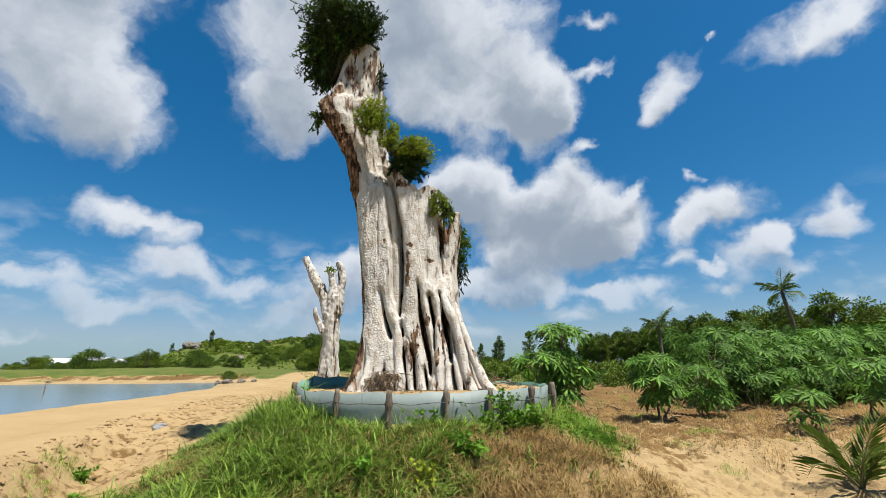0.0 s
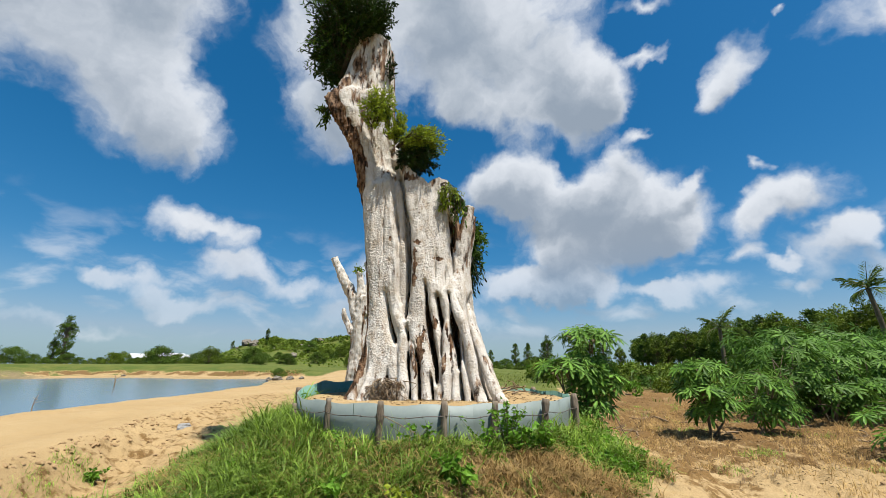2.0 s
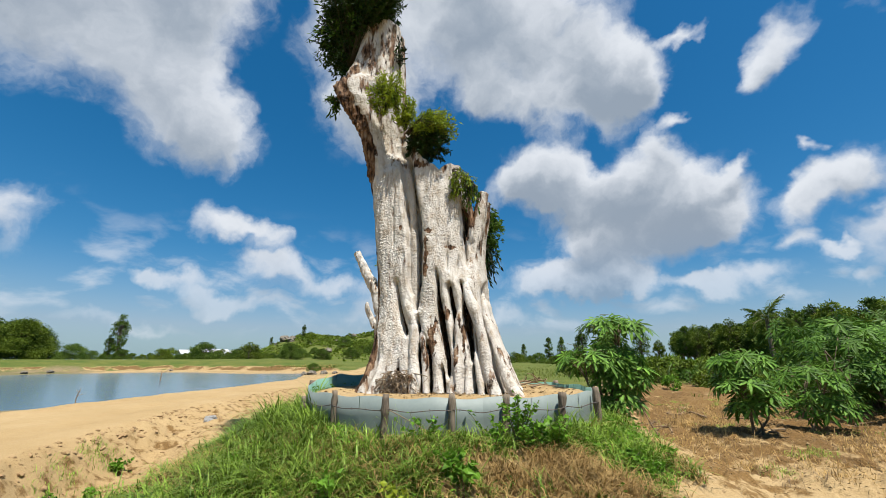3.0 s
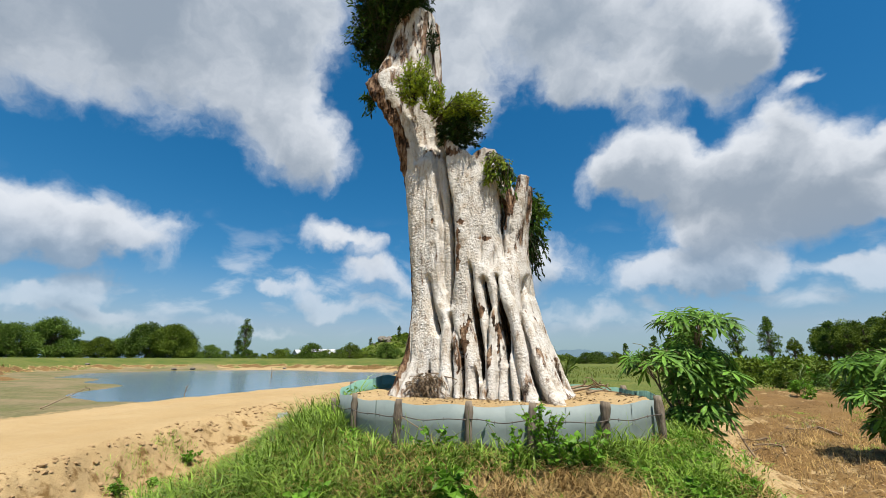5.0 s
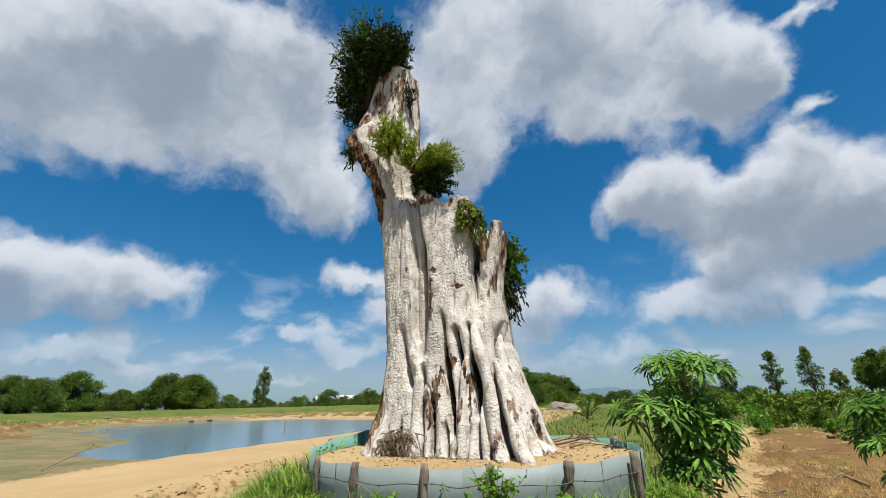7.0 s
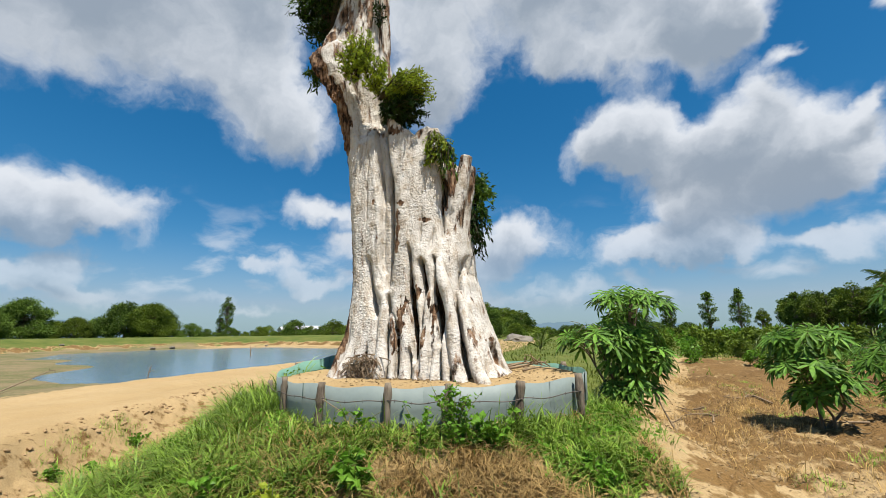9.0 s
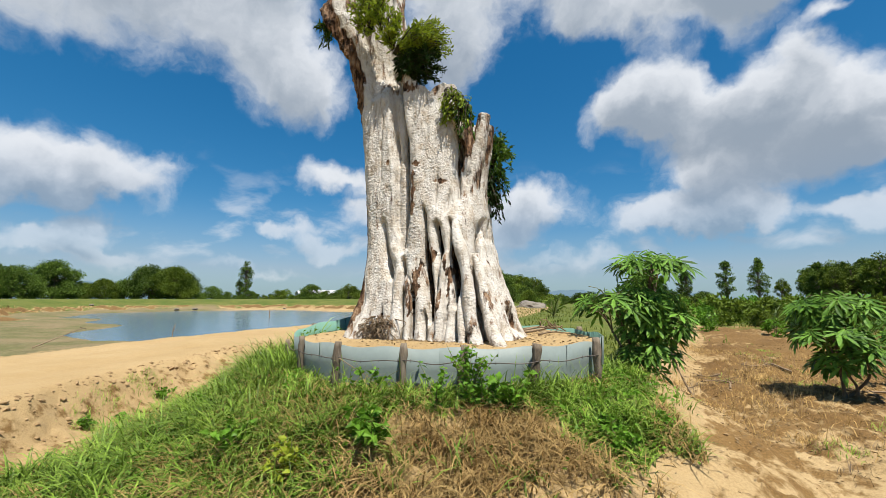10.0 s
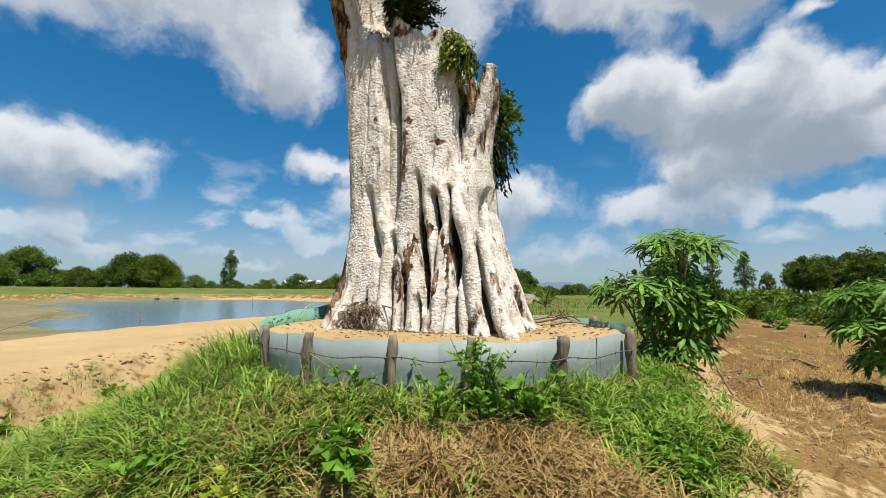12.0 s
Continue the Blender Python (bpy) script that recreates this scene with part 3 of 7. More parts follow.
def ground_z(x, y):
    x, y = np.asarray(x, float), np.asarray(y, float)
    right, left = road_side(x, y)
    r = np.hypot(x - MOUND[0], y - MOUND[1])
    # open field and the place where the camera stands
    field = 0.06 + 0.34 * smooth(x + 0.35 * y, 2.5, 7.0) + 0.08 * smooth(y, 9, 16) + 0.5 * smooth(r, 25, 90)
    gully = np.interp(y, [-5, 6.0, 8.2, 14], [0.02, 0.06, 0.45, 0.5])
    near = gully + (field - gully) * smooth(right, 2.5, 5.5)
    lip = 0.62 + 0.06 * vnoise(x, y, 1.3, 3)
    z = lip + (near - lip) * smooth(right, -0.05, 0.85)
    # pond, its beach and the far bank
    pd = pond_distance(x, y) + 2.6 * (vnoise(x, y, 0.20, 1, 4.0) - 0.5)
    bank_top = 1.75 - 0.75 * smooth(np.arctan2(x - 1.9, y - 1.7), -0.62, -0.40)
    shore = WATER_Z + np.where(pd < 0, np.maximum(pd * 0.25, -0.6), 0.05 * np.minimum(pd, 3.0) + 0.02)
    far = shore + (bank_top - WATER_Z - 0.2) * (0.30 * smooth(pd + 3.0 * (vnoise(x, y, 0.5, 2, 3.0) - 0.5), 5.0, 5.9) + 0.70 * smooth(pd, 4.5, 14.0)) * smooth(np.hypot(x + 2, y - 2), 28, 42)
    z = np.where(left > 0, z + (far - z) * smooth(left, 0.0, 1.6), z)
    # the mound that carries the trunk
    ang = np.degrees(np.arctan2(x - MOUND[0], -(y - MOUND[1])))
    q = r * 1.9 / np.interp(ang, [p[0] for p in RING], [p[1] for p in RING])
    q = np.where(r < 2.2, np.where(r > 1.2, q + (r - q) * smooth(q, 1.95, 2.25), r), r)
    prof = np.interp(q, [0, 1.84, 1.89, 2.25, 2.6, 2.8, 3.4, 3.75, 4.4, 5.2], [1.27, 1.25, 0.93, 0.85, 0.75, 0.66, 0.38, 0.26, 0.10, -0.1])
    prof = prof + 0.10 * (vnoise(x, y, 1.4, 2, 4.0) - 0.5) * smooth(r, 1.95, 2.4)
    z = np.maximum(z, prof)
    # a rocky hill far off
    hx, hy = x + 42.0, y - 112.0
    z = z + (7.4 * np.exp(-(hx / 21.0) ** 2 - (hy / 22.0) ** 2) + 3.2 * np.exp(-((x + 61.0) / 7.0) ** 2 - ((y - 103.0) / 12.0) ** 2)) * (0.8 + 0.4 * vnoise(x, y, 0.12, 3, 7.0))
    # clods and unevenness
    rough_l = smooth(right, 0.0, 0.3) * (1 - smooth(right, 3.0, 5.0)) * smooth(r, 3.0, 3.8)
    z = z + rough_l * (0.20 * (vnoise(x, y, 2.2, 3) - 0.5) + 0.12 * (vnoise(x, y, 6.0, 3) - 0.5) - 0.02 * smooth(vnoise(x, y, 5.0, 3, 5.0), 0.58, 0.74) + 0.03 * smooth(vnoise(x, y, 4.0, 3, 15.0), 0.58, 0.72))
    rough_r = smooth(x + 0.2 * y, 2.2, 4.0) * smooth(r, 2.6, 3.4) * (1 - smooth(r, 14, 40))
    z = z + rough_r * (0.22 * (vnoise(x, y, 1.2, 3, 2.0) - 0.5) + 0.14 * (vnoise(x, y, 4.5, 4) - 0.5) + 0.04 * smooth(vnoise(x, y, 9.0, 2, 3.0), 0.6, 0.75))
    z = z + 0.035 * (vnoise(x, y, 14.0, 2, 9.0) - 0.5) * (1 - smooth(r, 1.8, 2.0)) * smooth(r, 0.9, 1.2)
    ruts = (1 - smooth(np.abs(right + 0.9), 0.1, 0.45)) + (1 - smooth(np.abs(right + 2.5), 0.1, 0.45))
    z = z - 0.035 * ruts * smooth(-right, 0, 0.3) * smooth(-left, 0, 0.3)
    return z


def dry_zone(x, y):
    """Where the mound's grass has dried out: 0 to 1."""
    return smooth(1.25 - np.hypot((x - 1.15) / 1.15, (y - 4.25) / 0.95) + 0.5 * (vnoise(x, y, 2.4, 3, 6.0) - 0.5), 0.05, 0.45)


def grass_zone(x, y):
    """How thick grass stands: 0 to 1."""
    r = np.hypot(x - MOUND[0], y - MOUND[1])
    ang = np.degrees(np.arctan2(x - MOUND[0], -(y - MOUND[1])))
    reach = np.interp(ang, [-180, -120, -90, -60, -30, 0, 20, 40, 60, 80, 110, 180], [2.4, 2.7, 3.1, 3.9, 4.4, 3.9, 3.5, 3.2, 3.0, 2.6, 2.3, 2.4])
    return smooth(reach + 0.7 * (vnoise(x, y, 1.8, 3, 1.0) - 0.5) - r, -0.15, 0.25) * smooth(r, 1.88, 1.95)


def land():
    """The ground: one sheet, fine near the walk and reaching past the horizon."""
    az = np.concatenate([np.radians(np.linspace(-98, 68, 640, endpoint=False)), np.radians(np.linspace(68, 262, 190, endpoint=False))])
    rad = np.concatenate([[0.0], np.geomspace(0.25, 3.0, 70, endpoint=False), np.geomspace(3.0, 14.0, 210, endpoint=False), 14.0 * 1.02 ** np.arange(0, 280)])
    rad = np.where(rad > 300, 300 + (rad - 300) * 1.3, rad)
    R, A = np.meshgrid(rad, az, indexing="ij")
    x, y = 1.1 + R * np.sin(A), 1.3 + R * np.cos(A)
    z = ground_z(x, y)
    n, s = x.shape
    i, j = np.meshgrid(np.arange(n - 1), np.arange(s), indexing="ij")
    k = (j + 1) % s
    f = np.stack([i * s + j, i * s + k, (i + 1) * s + k, (i + 1) * s + j], -1).reshape(-1, 4)
    v = np.stack([x, y, z], -1).reshape(-1, 3)
    me = bpy.data.meshes.new("ground")
    me.vertices.add(len(v))
    me.vertices.foreach_set("co", v.ravel())
    me.loops.add(f.size)
    me.loops.foreach_set("vertex_index", f[:, ::-1].ravel().astype(np.int32))
    me.polygons.add(len(f))
    me.polygons.foreach_set("loop_start", np.arange(0, f.size, 4, dtype=np.int32))
    me.polygons.foreach_set("loop_total", np.full(len(f), 4, np.int32))
    me.polygons.foreach_set("use_smooth", np.ones(len(f), bool))
    me.update()
    me.validate()
    x, y = v[:, 0], v[:, 1]
    right, left = road_side(x, y)
    r = np.hypot(x - MOUND[0], y - MOUND[1])
    pd = pond_distance(x, y)
    turf = grass_zone(x, y) * (1 - dry_zone(x, y))
    dist = np.hypot(x, y)
    strip = 1.8 * smooth(np.arctan2(x, y), -0.85, -0.6)
    turf = np.maximum(turf, smooth(left, 3, 6) * smooth(pd - strip + 3 * (vnoise(x, y, 0.25, 2, 6.0) - 0.5), 2.5, 5.5) * (0.55 + 0.45 * smooth(dist, 30, 50)))
    turf = np.maximum(turf, smooth(right, 3, 6) * smooth(dist, 19, 30) * 0.75)
    turf = np.maximum(turf, 0.9 * smooth(right, 2.5, 4.5) * smooth(y, 9.6, 11.5) * (1 - smooth(x - 0.12 * y, 0.4, 1.4)))
    turf = np.maximum(turf, smooth(dist, 60, 80))
    streak = smooth(vnoise(0.8 * x + 0.6 * y, 2.2 * (0.8 * y - 0.6 * x), 0.55, 3, 12.0), 0.40, 0.62)
    soil = smooth(x - 0.12 * y, 1.2, 2.2) * smooth(r, 2.5, 3.0) * (0.44 + 0.24 * streak + (0.17 + 0.18 * streak) * smooth(y + 0.25 * x, 6.6, 8.4))
    soil = soil + (0.20 * (1 - smooth(r, 3.0, 3.8)) - 0.34 * smooth(r, 3.7, 4.4) * (1 - smooth(y, 6.6, 7.8))) * smooth(x - 0.12 * y, 1.2, 2.2) * smooth(r, 2.5, 3.0)
    soil = np.maximum(soil, 0.40 * smooth(right, 0.0, 0.4) * (1 - smooth(right, 2.6, 4.0)) * smooth(r, 2.6, 3.2))
    soil = np.maximum(soil, 0.36 * dry_zone(x, y) * smooth(r, 1.9, 2.2))
    shore = smooth(left, 1.5, 3.5) * (1 - smooth(pd + 2.5 * (vnoise(x, y, 0.3, 2) - 0.5), 1.5, 6.0)) * 0.40
    mud = smooth(left, 1.5, 3.5) * (1 - smooth(pd, 4.0, 9.0)) * (1 - smooth(np.arctan2(x, y), -0.95, -0.8)) * 0.9
    mud = np.maximum(mud, shore)
    # the broken edge of the far bank shows its brown earth
    step = pd + 2.6 * (vnoise(x, y, 0.20, 1, 4.0) - 0.5) + 3.0 * (vnoise(x, y, 0.5, 2, 3.0) - 0.5)
    earth = smooth(left, 6.0, 9.0) * smooth(step, 4.3, 5.1) * (1 - smooth(step, 5.8, 6.8)) * (1 - smooth(dist, 70, 90))
    turf, mud, soil = turf * (1 - 0.85 * earth), mud * (1 - 0.85 * earth), np.maximum(soil, 0.8 * earth)
    for name, a in (("turf", turf), ("soil", soil), ("mud", mud)):
        at = me.attributes.new(name, "FLOAT", "POINT")
        at.data.foreach_set("value", a.astype(np.float32))
    me.materials.append(GROUND)
    ob = new("ground", me)
    return tagged(ob, "sandy ground with grass mound, track and dry field", "ground", kind="structure")


land()


def pond():
    ring = POND * 1.0
    c = ring.mean(0)
    ring = c + (ring - c) * 1.12
    v = [(x, y, WATER_Z) for x, y in ring]
    me = mesh_of("water", v, [list(range(len(v)))], WATER)
    tagged(new("water", me), "still blue-grey pond water beside the sandy track", "pond", kind="structure")


pond()


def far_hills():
    """Blue-grey hills on the skyline, with the haze of distance put into their colour."""
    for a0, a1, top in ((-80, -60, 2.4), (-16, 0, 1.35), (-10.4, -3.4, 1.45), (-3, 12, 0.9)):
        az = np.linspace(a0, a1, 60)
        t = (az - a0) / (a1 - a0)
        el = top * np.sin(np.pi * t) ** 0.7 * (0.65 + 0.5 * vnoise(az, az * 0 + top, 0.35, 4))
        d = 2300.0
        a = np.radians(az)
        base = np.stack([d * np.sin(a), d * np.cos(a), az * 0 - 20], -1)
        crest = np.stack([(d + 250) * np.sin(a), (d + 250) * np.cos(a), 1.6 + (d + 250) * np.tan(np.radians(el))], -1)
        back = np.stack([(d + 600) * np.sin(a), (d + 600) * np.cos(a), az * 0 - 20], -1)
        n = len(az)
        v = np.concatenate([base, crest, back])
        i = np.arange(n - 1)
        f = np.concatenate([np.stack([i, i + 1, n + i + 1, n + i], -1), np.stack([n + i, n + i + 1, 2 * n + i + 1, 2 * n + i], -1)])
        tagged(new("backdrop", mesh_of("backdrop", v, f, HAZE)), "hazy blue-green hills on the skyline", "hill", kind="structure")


far_hills()

# ---- the great trunk ----
# the slab-like wall of grown-together roots: heights, its flanks and its front
WZ = (0.9, 1.22, 1.42, 1.64, 1.9, 2.24, 2.55, 3.2, 4.0, 4.67, 5.3)
WL = (-1.56, -1.46, -1.41, -1.385, -1.355, -1.335, -1.365, -1.42, -1.55, -1.69, -1.80)
WR = (0.84, 0.70, 0.61, 0.54, 0.44, 0.335, 0.25, 0.18, 0.17, 0.10, 0.05)
WF = (6.00, 6.07, 6.13, 6.19, 6.25, 6.32, 6.36, 6.385, 6.44, 6.50, 6.53)
# the leaning upper stem: heights, flanks and front
UZ = (2.5, 3.5, 4.2, 4.6, 4.95, 5.31, 5.69, 6.03, 6.30, 6.42, 6.62, 7.02, 7.5, 8.0)
UL = (-1.32, -1.42, -1.56, -1.67, -1.74, -1.80, -2.00, -2.20, -2.36, -2.33, -2.22, -2.10, -2.03, -1.98)
UR = (-1.20, -1.20, -1.18, -1.06, -0.95, -1.05, -1.14, -1.19, -1.23, -1.24, -1.26, -1.29, -1.31, -1.33)
UF = (6.88, 6.84, 6.70, 6.48, 6.42, 6.37, 6.28, 6.20, 6.26, 6.32, 6.50, 6.60, 6.66, 6.72)
TOP_X = (-1.8, -1.0, -0.82, -0.62, -0.46, -0.40, -0.30, -0.14, -0.06, 0.02, 0.10, 0.4)
TOP_Z = (5.35, 5.15, 4.95, 4.72, 4.62, 4.70, 4.76, 4.72, 4.50, 4.05, 3.72, 3.55)


def front_y(x, z):
    """How far off the wall's front lies: it falls back towards its lower side."""
    x, z = np.asarray(x, float), np.asarray(z, float)
    return np.interp(z, WZ, WF) + 0.16 * np.clip((x + 0.6) / 0.5, 0, 1.5) * smooth(z, 2.6, 3.2)


def fused(v, f, voxel):
    """One skin over overlapping pieces."""
    raw = new("raw", mesh_of("raw", v, f))
    mod = raw.modifiers.new("fuse", "REMESH")
    mod.mode, mod.voxel_size = "VOXEL", voxel
    mod.use_smooth_shade = True
    me = bpy.data.meshes.new_from_object(raw.evaluated_get(bpy.context.evaluated_depsgraph_get()))
    bpy.data.objects.remove(raw)
    return me


def great_trunk():
    pieces, grooves = [], []

    def groove(points, depth, lo=0.25, hi=0.3, power=2.4):
        """A furrow between roots: sideways place, height and half width from the top down; how deep, how it fades at its foot and top."""
        p = catmull(points[::-1], 60)
        grooves.append((p[:, 1], p[:, 0], p[:, 2], depth, lo, hi, power))

    groove(((-1.08, 4.95, 0.10), (-0.97, 4.5, 0.115), (-0.89, 4.0, 0.115), (-0.84, 3.6, 0.112), (-0.80, 3.2, 0.108), (-0.79, 2.86, 0.10), (-0.765, 2.52, 0.05)), 0.26, 0.2, 0.3, 6.0)
    groove(((-0.87, 4.5, 0.02), (-0.775, 3.97, 0.03), (-0.745, 3.6, 0.032), (-0.72, 3.17, 0.034), (-0.73, 2.86, 0.034), (-0.75, 2.54, 0.03), (-0.74, 2.3, 0.02)), 0.34, 0.15, 0.6)
    groove(((-1.08, 2.86, 0.010), (-1.05, 2.69, 0.012), (-1.0, 2.43, 0.018), (-0.945, 2.23, 0.032), (-0.89, 2.08, 0.034), (-0.86, 1.95, 0.022)), 0.22, 0.12, 0.15)
    groove(((-0.71, 2.34, 0.014), (-0.68, 1.98, 0.022), (-0.645, 1.63, 0.024), (-0.60, 1.26, 0.024), (-0.58, 0.9, 0.024)), 0.28, 0.0)
    groove(((-0.77, 1.95, 0.012), (-0.755, 1.78, 0.020), (-0.74, 1.60, 0.014)), 0.14, 0.1, 0.12)
    groove(((-0.61, 2.08, 0.012), (-0.56, 1.86, 0.018), (-0.52, 1.68, 0.022), (-0.475, 1.35, 0.022), (-0.45, 0.9, 0.02)), 0.22, 0.0)
    groove(((-0.465, 3.0, 0.014), (-0.45, 2.8, 0.018), (-0.42, 2.49, 0.026), (-0.37, 2.18, 0.036), (-0.31, 1.90, 0.042), (-0.26, 1.68, 0.026), (-0.235, 1.40, 0.018)), 0.34, 0.16, 0.25)
    groove(((-0.345, 1.66, 0.016), (-0.31, 1.46, 0.022), (-0.28, 1.27, 0.020), (-0.26, 0.9, 0.02)), 0.20, 0.0, 0.15)
    groove(((-0.275, 2.78, 0.014), (-0.25, 2.58, 0.024), (-0.22, 2.39, 0.032), (-0.175, 2.14, 0.032), (-0.14, 1.78, 0.026), (-0.12, 1.45, 0.018)), 0.34, 0.16, 0.14)
    groove(((-0.12, 2.8, 0.012), (-0.03, 2.50, 0.030), (0.0, 2.28, 0.050), (0.03, 2.05, 0.048), (0.07, 1.86, 0.036), (0.10, 1.60, 0.032)), 0.36, 0.15, 0.15, 3.0)
    groove(((0.105, 1.66, 0.026), (0.125, 1.52, 0.034), (0.145, 1.38, 0.036), (0.16, 1.22, 0.034), (0.17, 0.9, 0.03)), 0.26, 0.0, 0.15)
    groove(((0.10, 2.2, 0.010), (0.135, 1.85, 0.018), (0.19, 1.58, 0.024), (0.25, 1.35, 0.026), (0.28, 0.9, 0.026)), 0.22, 0.0)
    groove(((0.19, 2.2, 0.010), (0.25, 1.85, 0.018), (0.33, 1.55, 0.024), (0.44, 1.25, 0.028), (0.52, 0.9, 0.028)), 0.22, 0.0)
    groove(((0.22, 2.85, 0.010), (0.21, 2.55, 0.016), (0.235, 2.32, 0.020), (0.27, 2.12, 0.010)), 0.16, 0.12, 0.2)
    groove(((-0.06, 4.3, 0.05), (0.0, 3.95, 0.078), (0.035, 3.70, 0.066), (0.05, 3.45, 0.030), (0.03, 3.30, 0.016)), 0.38, 0.12, 0.05, 3.0)
    groove(((-0.10, 3.9, 0.014), (-0.06, 3.5, 0.016), (-0.04, 3.2, 0.014), (-0.03, 2.92, 0.010)), 0.12)
    groove(((-1.245, 2.05, 0.010), (-1.25, 1.8, 0.014), (-1.265, 1.6, 0.016), (-1.29, 1.38, 0.016), (-1.33, 1.0, 0.016)), 0.08, 0.0)
    groove(((-0.94, 1.75, 0.012), (-0.93, 1.5, 0.016), (-0.92, 1.2, 0.016), (-0.92, 0.9, 0.016)), 0.08, 0.0)
    groove(((-1.10, 1.6, 0.010), (-1.10, 1.3, 0.016), (-1.11, 0.9, 0.016)), 0.06, 0.0)
    groove(((-0.02, 1.7, 0.010), (-0.03, 1.45, 0.014), (-0.03, 1.2, 0.016), (-0.03, 0.9, 0.016)), 0.07, 0.0)
    groove(((-0.15, 1.62, 0.008), (-0.15, 1.4, 0.012), (-0.15, 0.9, 0.014)), 0.06, 0.0)
    groove(((0.52, 1.75, 0.012), (0.58, 1.5, 0.018), (0.64, 1.25, 0.02), (0.70, 0.9, 0.02)), 0.10, 0.0)
    groove(((-0.30, 3.6, 0.010), (-0.32, 3.2, 0.014), (-0.31, 2.85, 0.012)), 0.035)
    groove(((-0.15, 3.3, 0.010), (-0.17, 3.0, 0.014), (-0.19, 2.75, 0.012)), 0.05)
    groove(((-1.14, 4.6, 0.010), (-1.16, 3.9, 0.014), (-1.12, 3.2, 0.014)), 0.022)

    def slab(zs, ls, rs, fs, z, seg, q_low, q_high, depth):
        """Rings of a rounded slab: squarer on its left flank than on its right."""
        half = int(seg * 0.62)
        a = np.concatenate([np.linspace(-1.75, 1.75, half, endpoint=False), np.linspace(1.75, 2 * np.pi - 1.75, seg - half, endpoint=False)])
        A, Z = np.meshgrid(a, z)
        s, c = np.sin(A), np.cos(A)
        q = np.where(s < 0, q_low, q_high)
        r = (np.abs(s) ** q + np.abs(c) ** q) ** (-1 / q)
        l, rr, f = (np.interp(z, zs, k)[:, None] for k in (ls, rs, fs))
        hw = (rr - l) / 2
        hd = hw * depth
        return A, Z, (l + rr) / 2 + hw * r * s, f + hd - hd * r * c, hw

    def skin(x, y, z):
        n, seg = x.shape
        v = np.stack([x, y, z], -1).reshape(-1, 3)
        i, j = np.meshgrid(np.arange(n - 1), np.arange(seg), indexing="ij")
        k = (j + 1) % seg
        f = np.stack([i * seg + j, i * seg + k, (i + 1) * seg + k, (i + 1) * seg + j], -1).reshape(-1, 4).tolist()
        f += [list(range(seg - 1, -1, -1)), list(range((n - 1) * seg, n * seg))]
        pieces.append((v, f))

    def grown_wall(nz=360, seg=900):
        z = np.linspace(0.9, 4.95, nz)
        A, Z, x, y, hw = slab(WZ, WL, WR, WF, z, seg, 13.0, 2.7, 0.80)
        front = np.cos(A) > -0.15
        deep, broad = np.zeros_like(A), np.zeros_like(A)
        for gz, gx, gw, depth, lo, hi, power in grooves:
            there = np.where((z >= gz[0]) & (z <= gz[-1]), 1.0, 0.0)
            if lo:
                there = there * smooth(z, gz[0], gz[0] + lo)
            there = there * (1 - smooth(z, gz[-1] - hi, gz[-1]))
            mid = np.interp(z, gz, gx) + 0.014 * (vnoise(z, z * 0 + depth * 99 + gx[0] * 7, 3.0, 2) - 0.5)
            d = x - mid[:, None]
            w = (np.interp(z, gz, gw) * (0.75 + 0.5 * vnoise(z, z * 0 + gx[0] * 50, 2.6, 2)))[:, None]
            deep = np.maximum(deep, front * there[:, None] * depth * np.exp(-np.abs(d / w) ** power))
            if power < 5:
                broad = np.maximum(broad, front * there[:, None] * min(depth, 0.2) * 0.30 * np.exp(-(d / (w + 0.045)) ** 2))
        back = smooth(np.abs(A + 0.1), 1.75, 2.1)
        flute = 0.055 * back * (0.5 + 0.5 * np.sin(15 * A + 0.5 * np.sin(Z * 1.3)))
        swell = 0.036 * (vnoise(x * 3.5, Z * 0.6, 1.0, 3, 5.0) - 0.5) + 0.026 * (vnoise(x * 12.0, Z * 1.2, 1.0, 2, 8.0) - 0.5)
        foot = 0.08 * (1 - smooth(Z, 1.0, 1.45)) * (1 - np.minimum(1, (deep + broad) / 0.08))
        inward = deep + broad + flute - swell - foot
        s, c = np.sin(A), np.cos(A)
        y = y + 0.16 * np.clip((x + 0.6) / 0.5, 0, 1.5) * smooth(Z, 2.6, 3.2) * np.maximum(c, 0)
        nx, ny = np.sign(s) * np.abs(s) ** 3, -np.sign(c) * np.abs(c) ** 0.6
        k = np.hypot(nx, ny)
        x2, y2 = x - inward * nx / k, y - inward * ny / k
        top = np.interp(x, TOP_X, TOP_Z) + 0.14 * (vnoise(x * 7.0, y * 7.0, 1.0, 3, 2.0) - 0.5) - 0.25 * smooth(y, 6.9, 7.5)
        z2 = np.where(Z > 3.2, 3.2 + (Z - 3.2) * (top - 3.2) / 1.75, Z)
        # its top leans in under the stem's bark
        y2 = y2 + 0.20 * smooth(z2, 4.58, 5.1) * (1 - smooth(x, -1.0, -0.85)) * (np.cos(A) > 0)
        skin(x2, y2, z2)

    def stem():
        z = np.linspace(UZ[0], UZ[-1], 130)
        A, Z, x, y, hw = slab(UZ, UL, UR, UF, z, 240, 6.0, 2.4, 0.85)
        # its face is turned towards the lower side
        mid = (np.interp(z, UZ, UL)[:, None] + np.interp(z, UZ, UR)[:, None]) / 2
        y = y + 0.22 * np.clip((x - mid) / hw + 1, 0, 2) * smooth(Z, 4.5, 5.2) * (1 - 0.72 * smooth(Z, 5.9, 6.6))
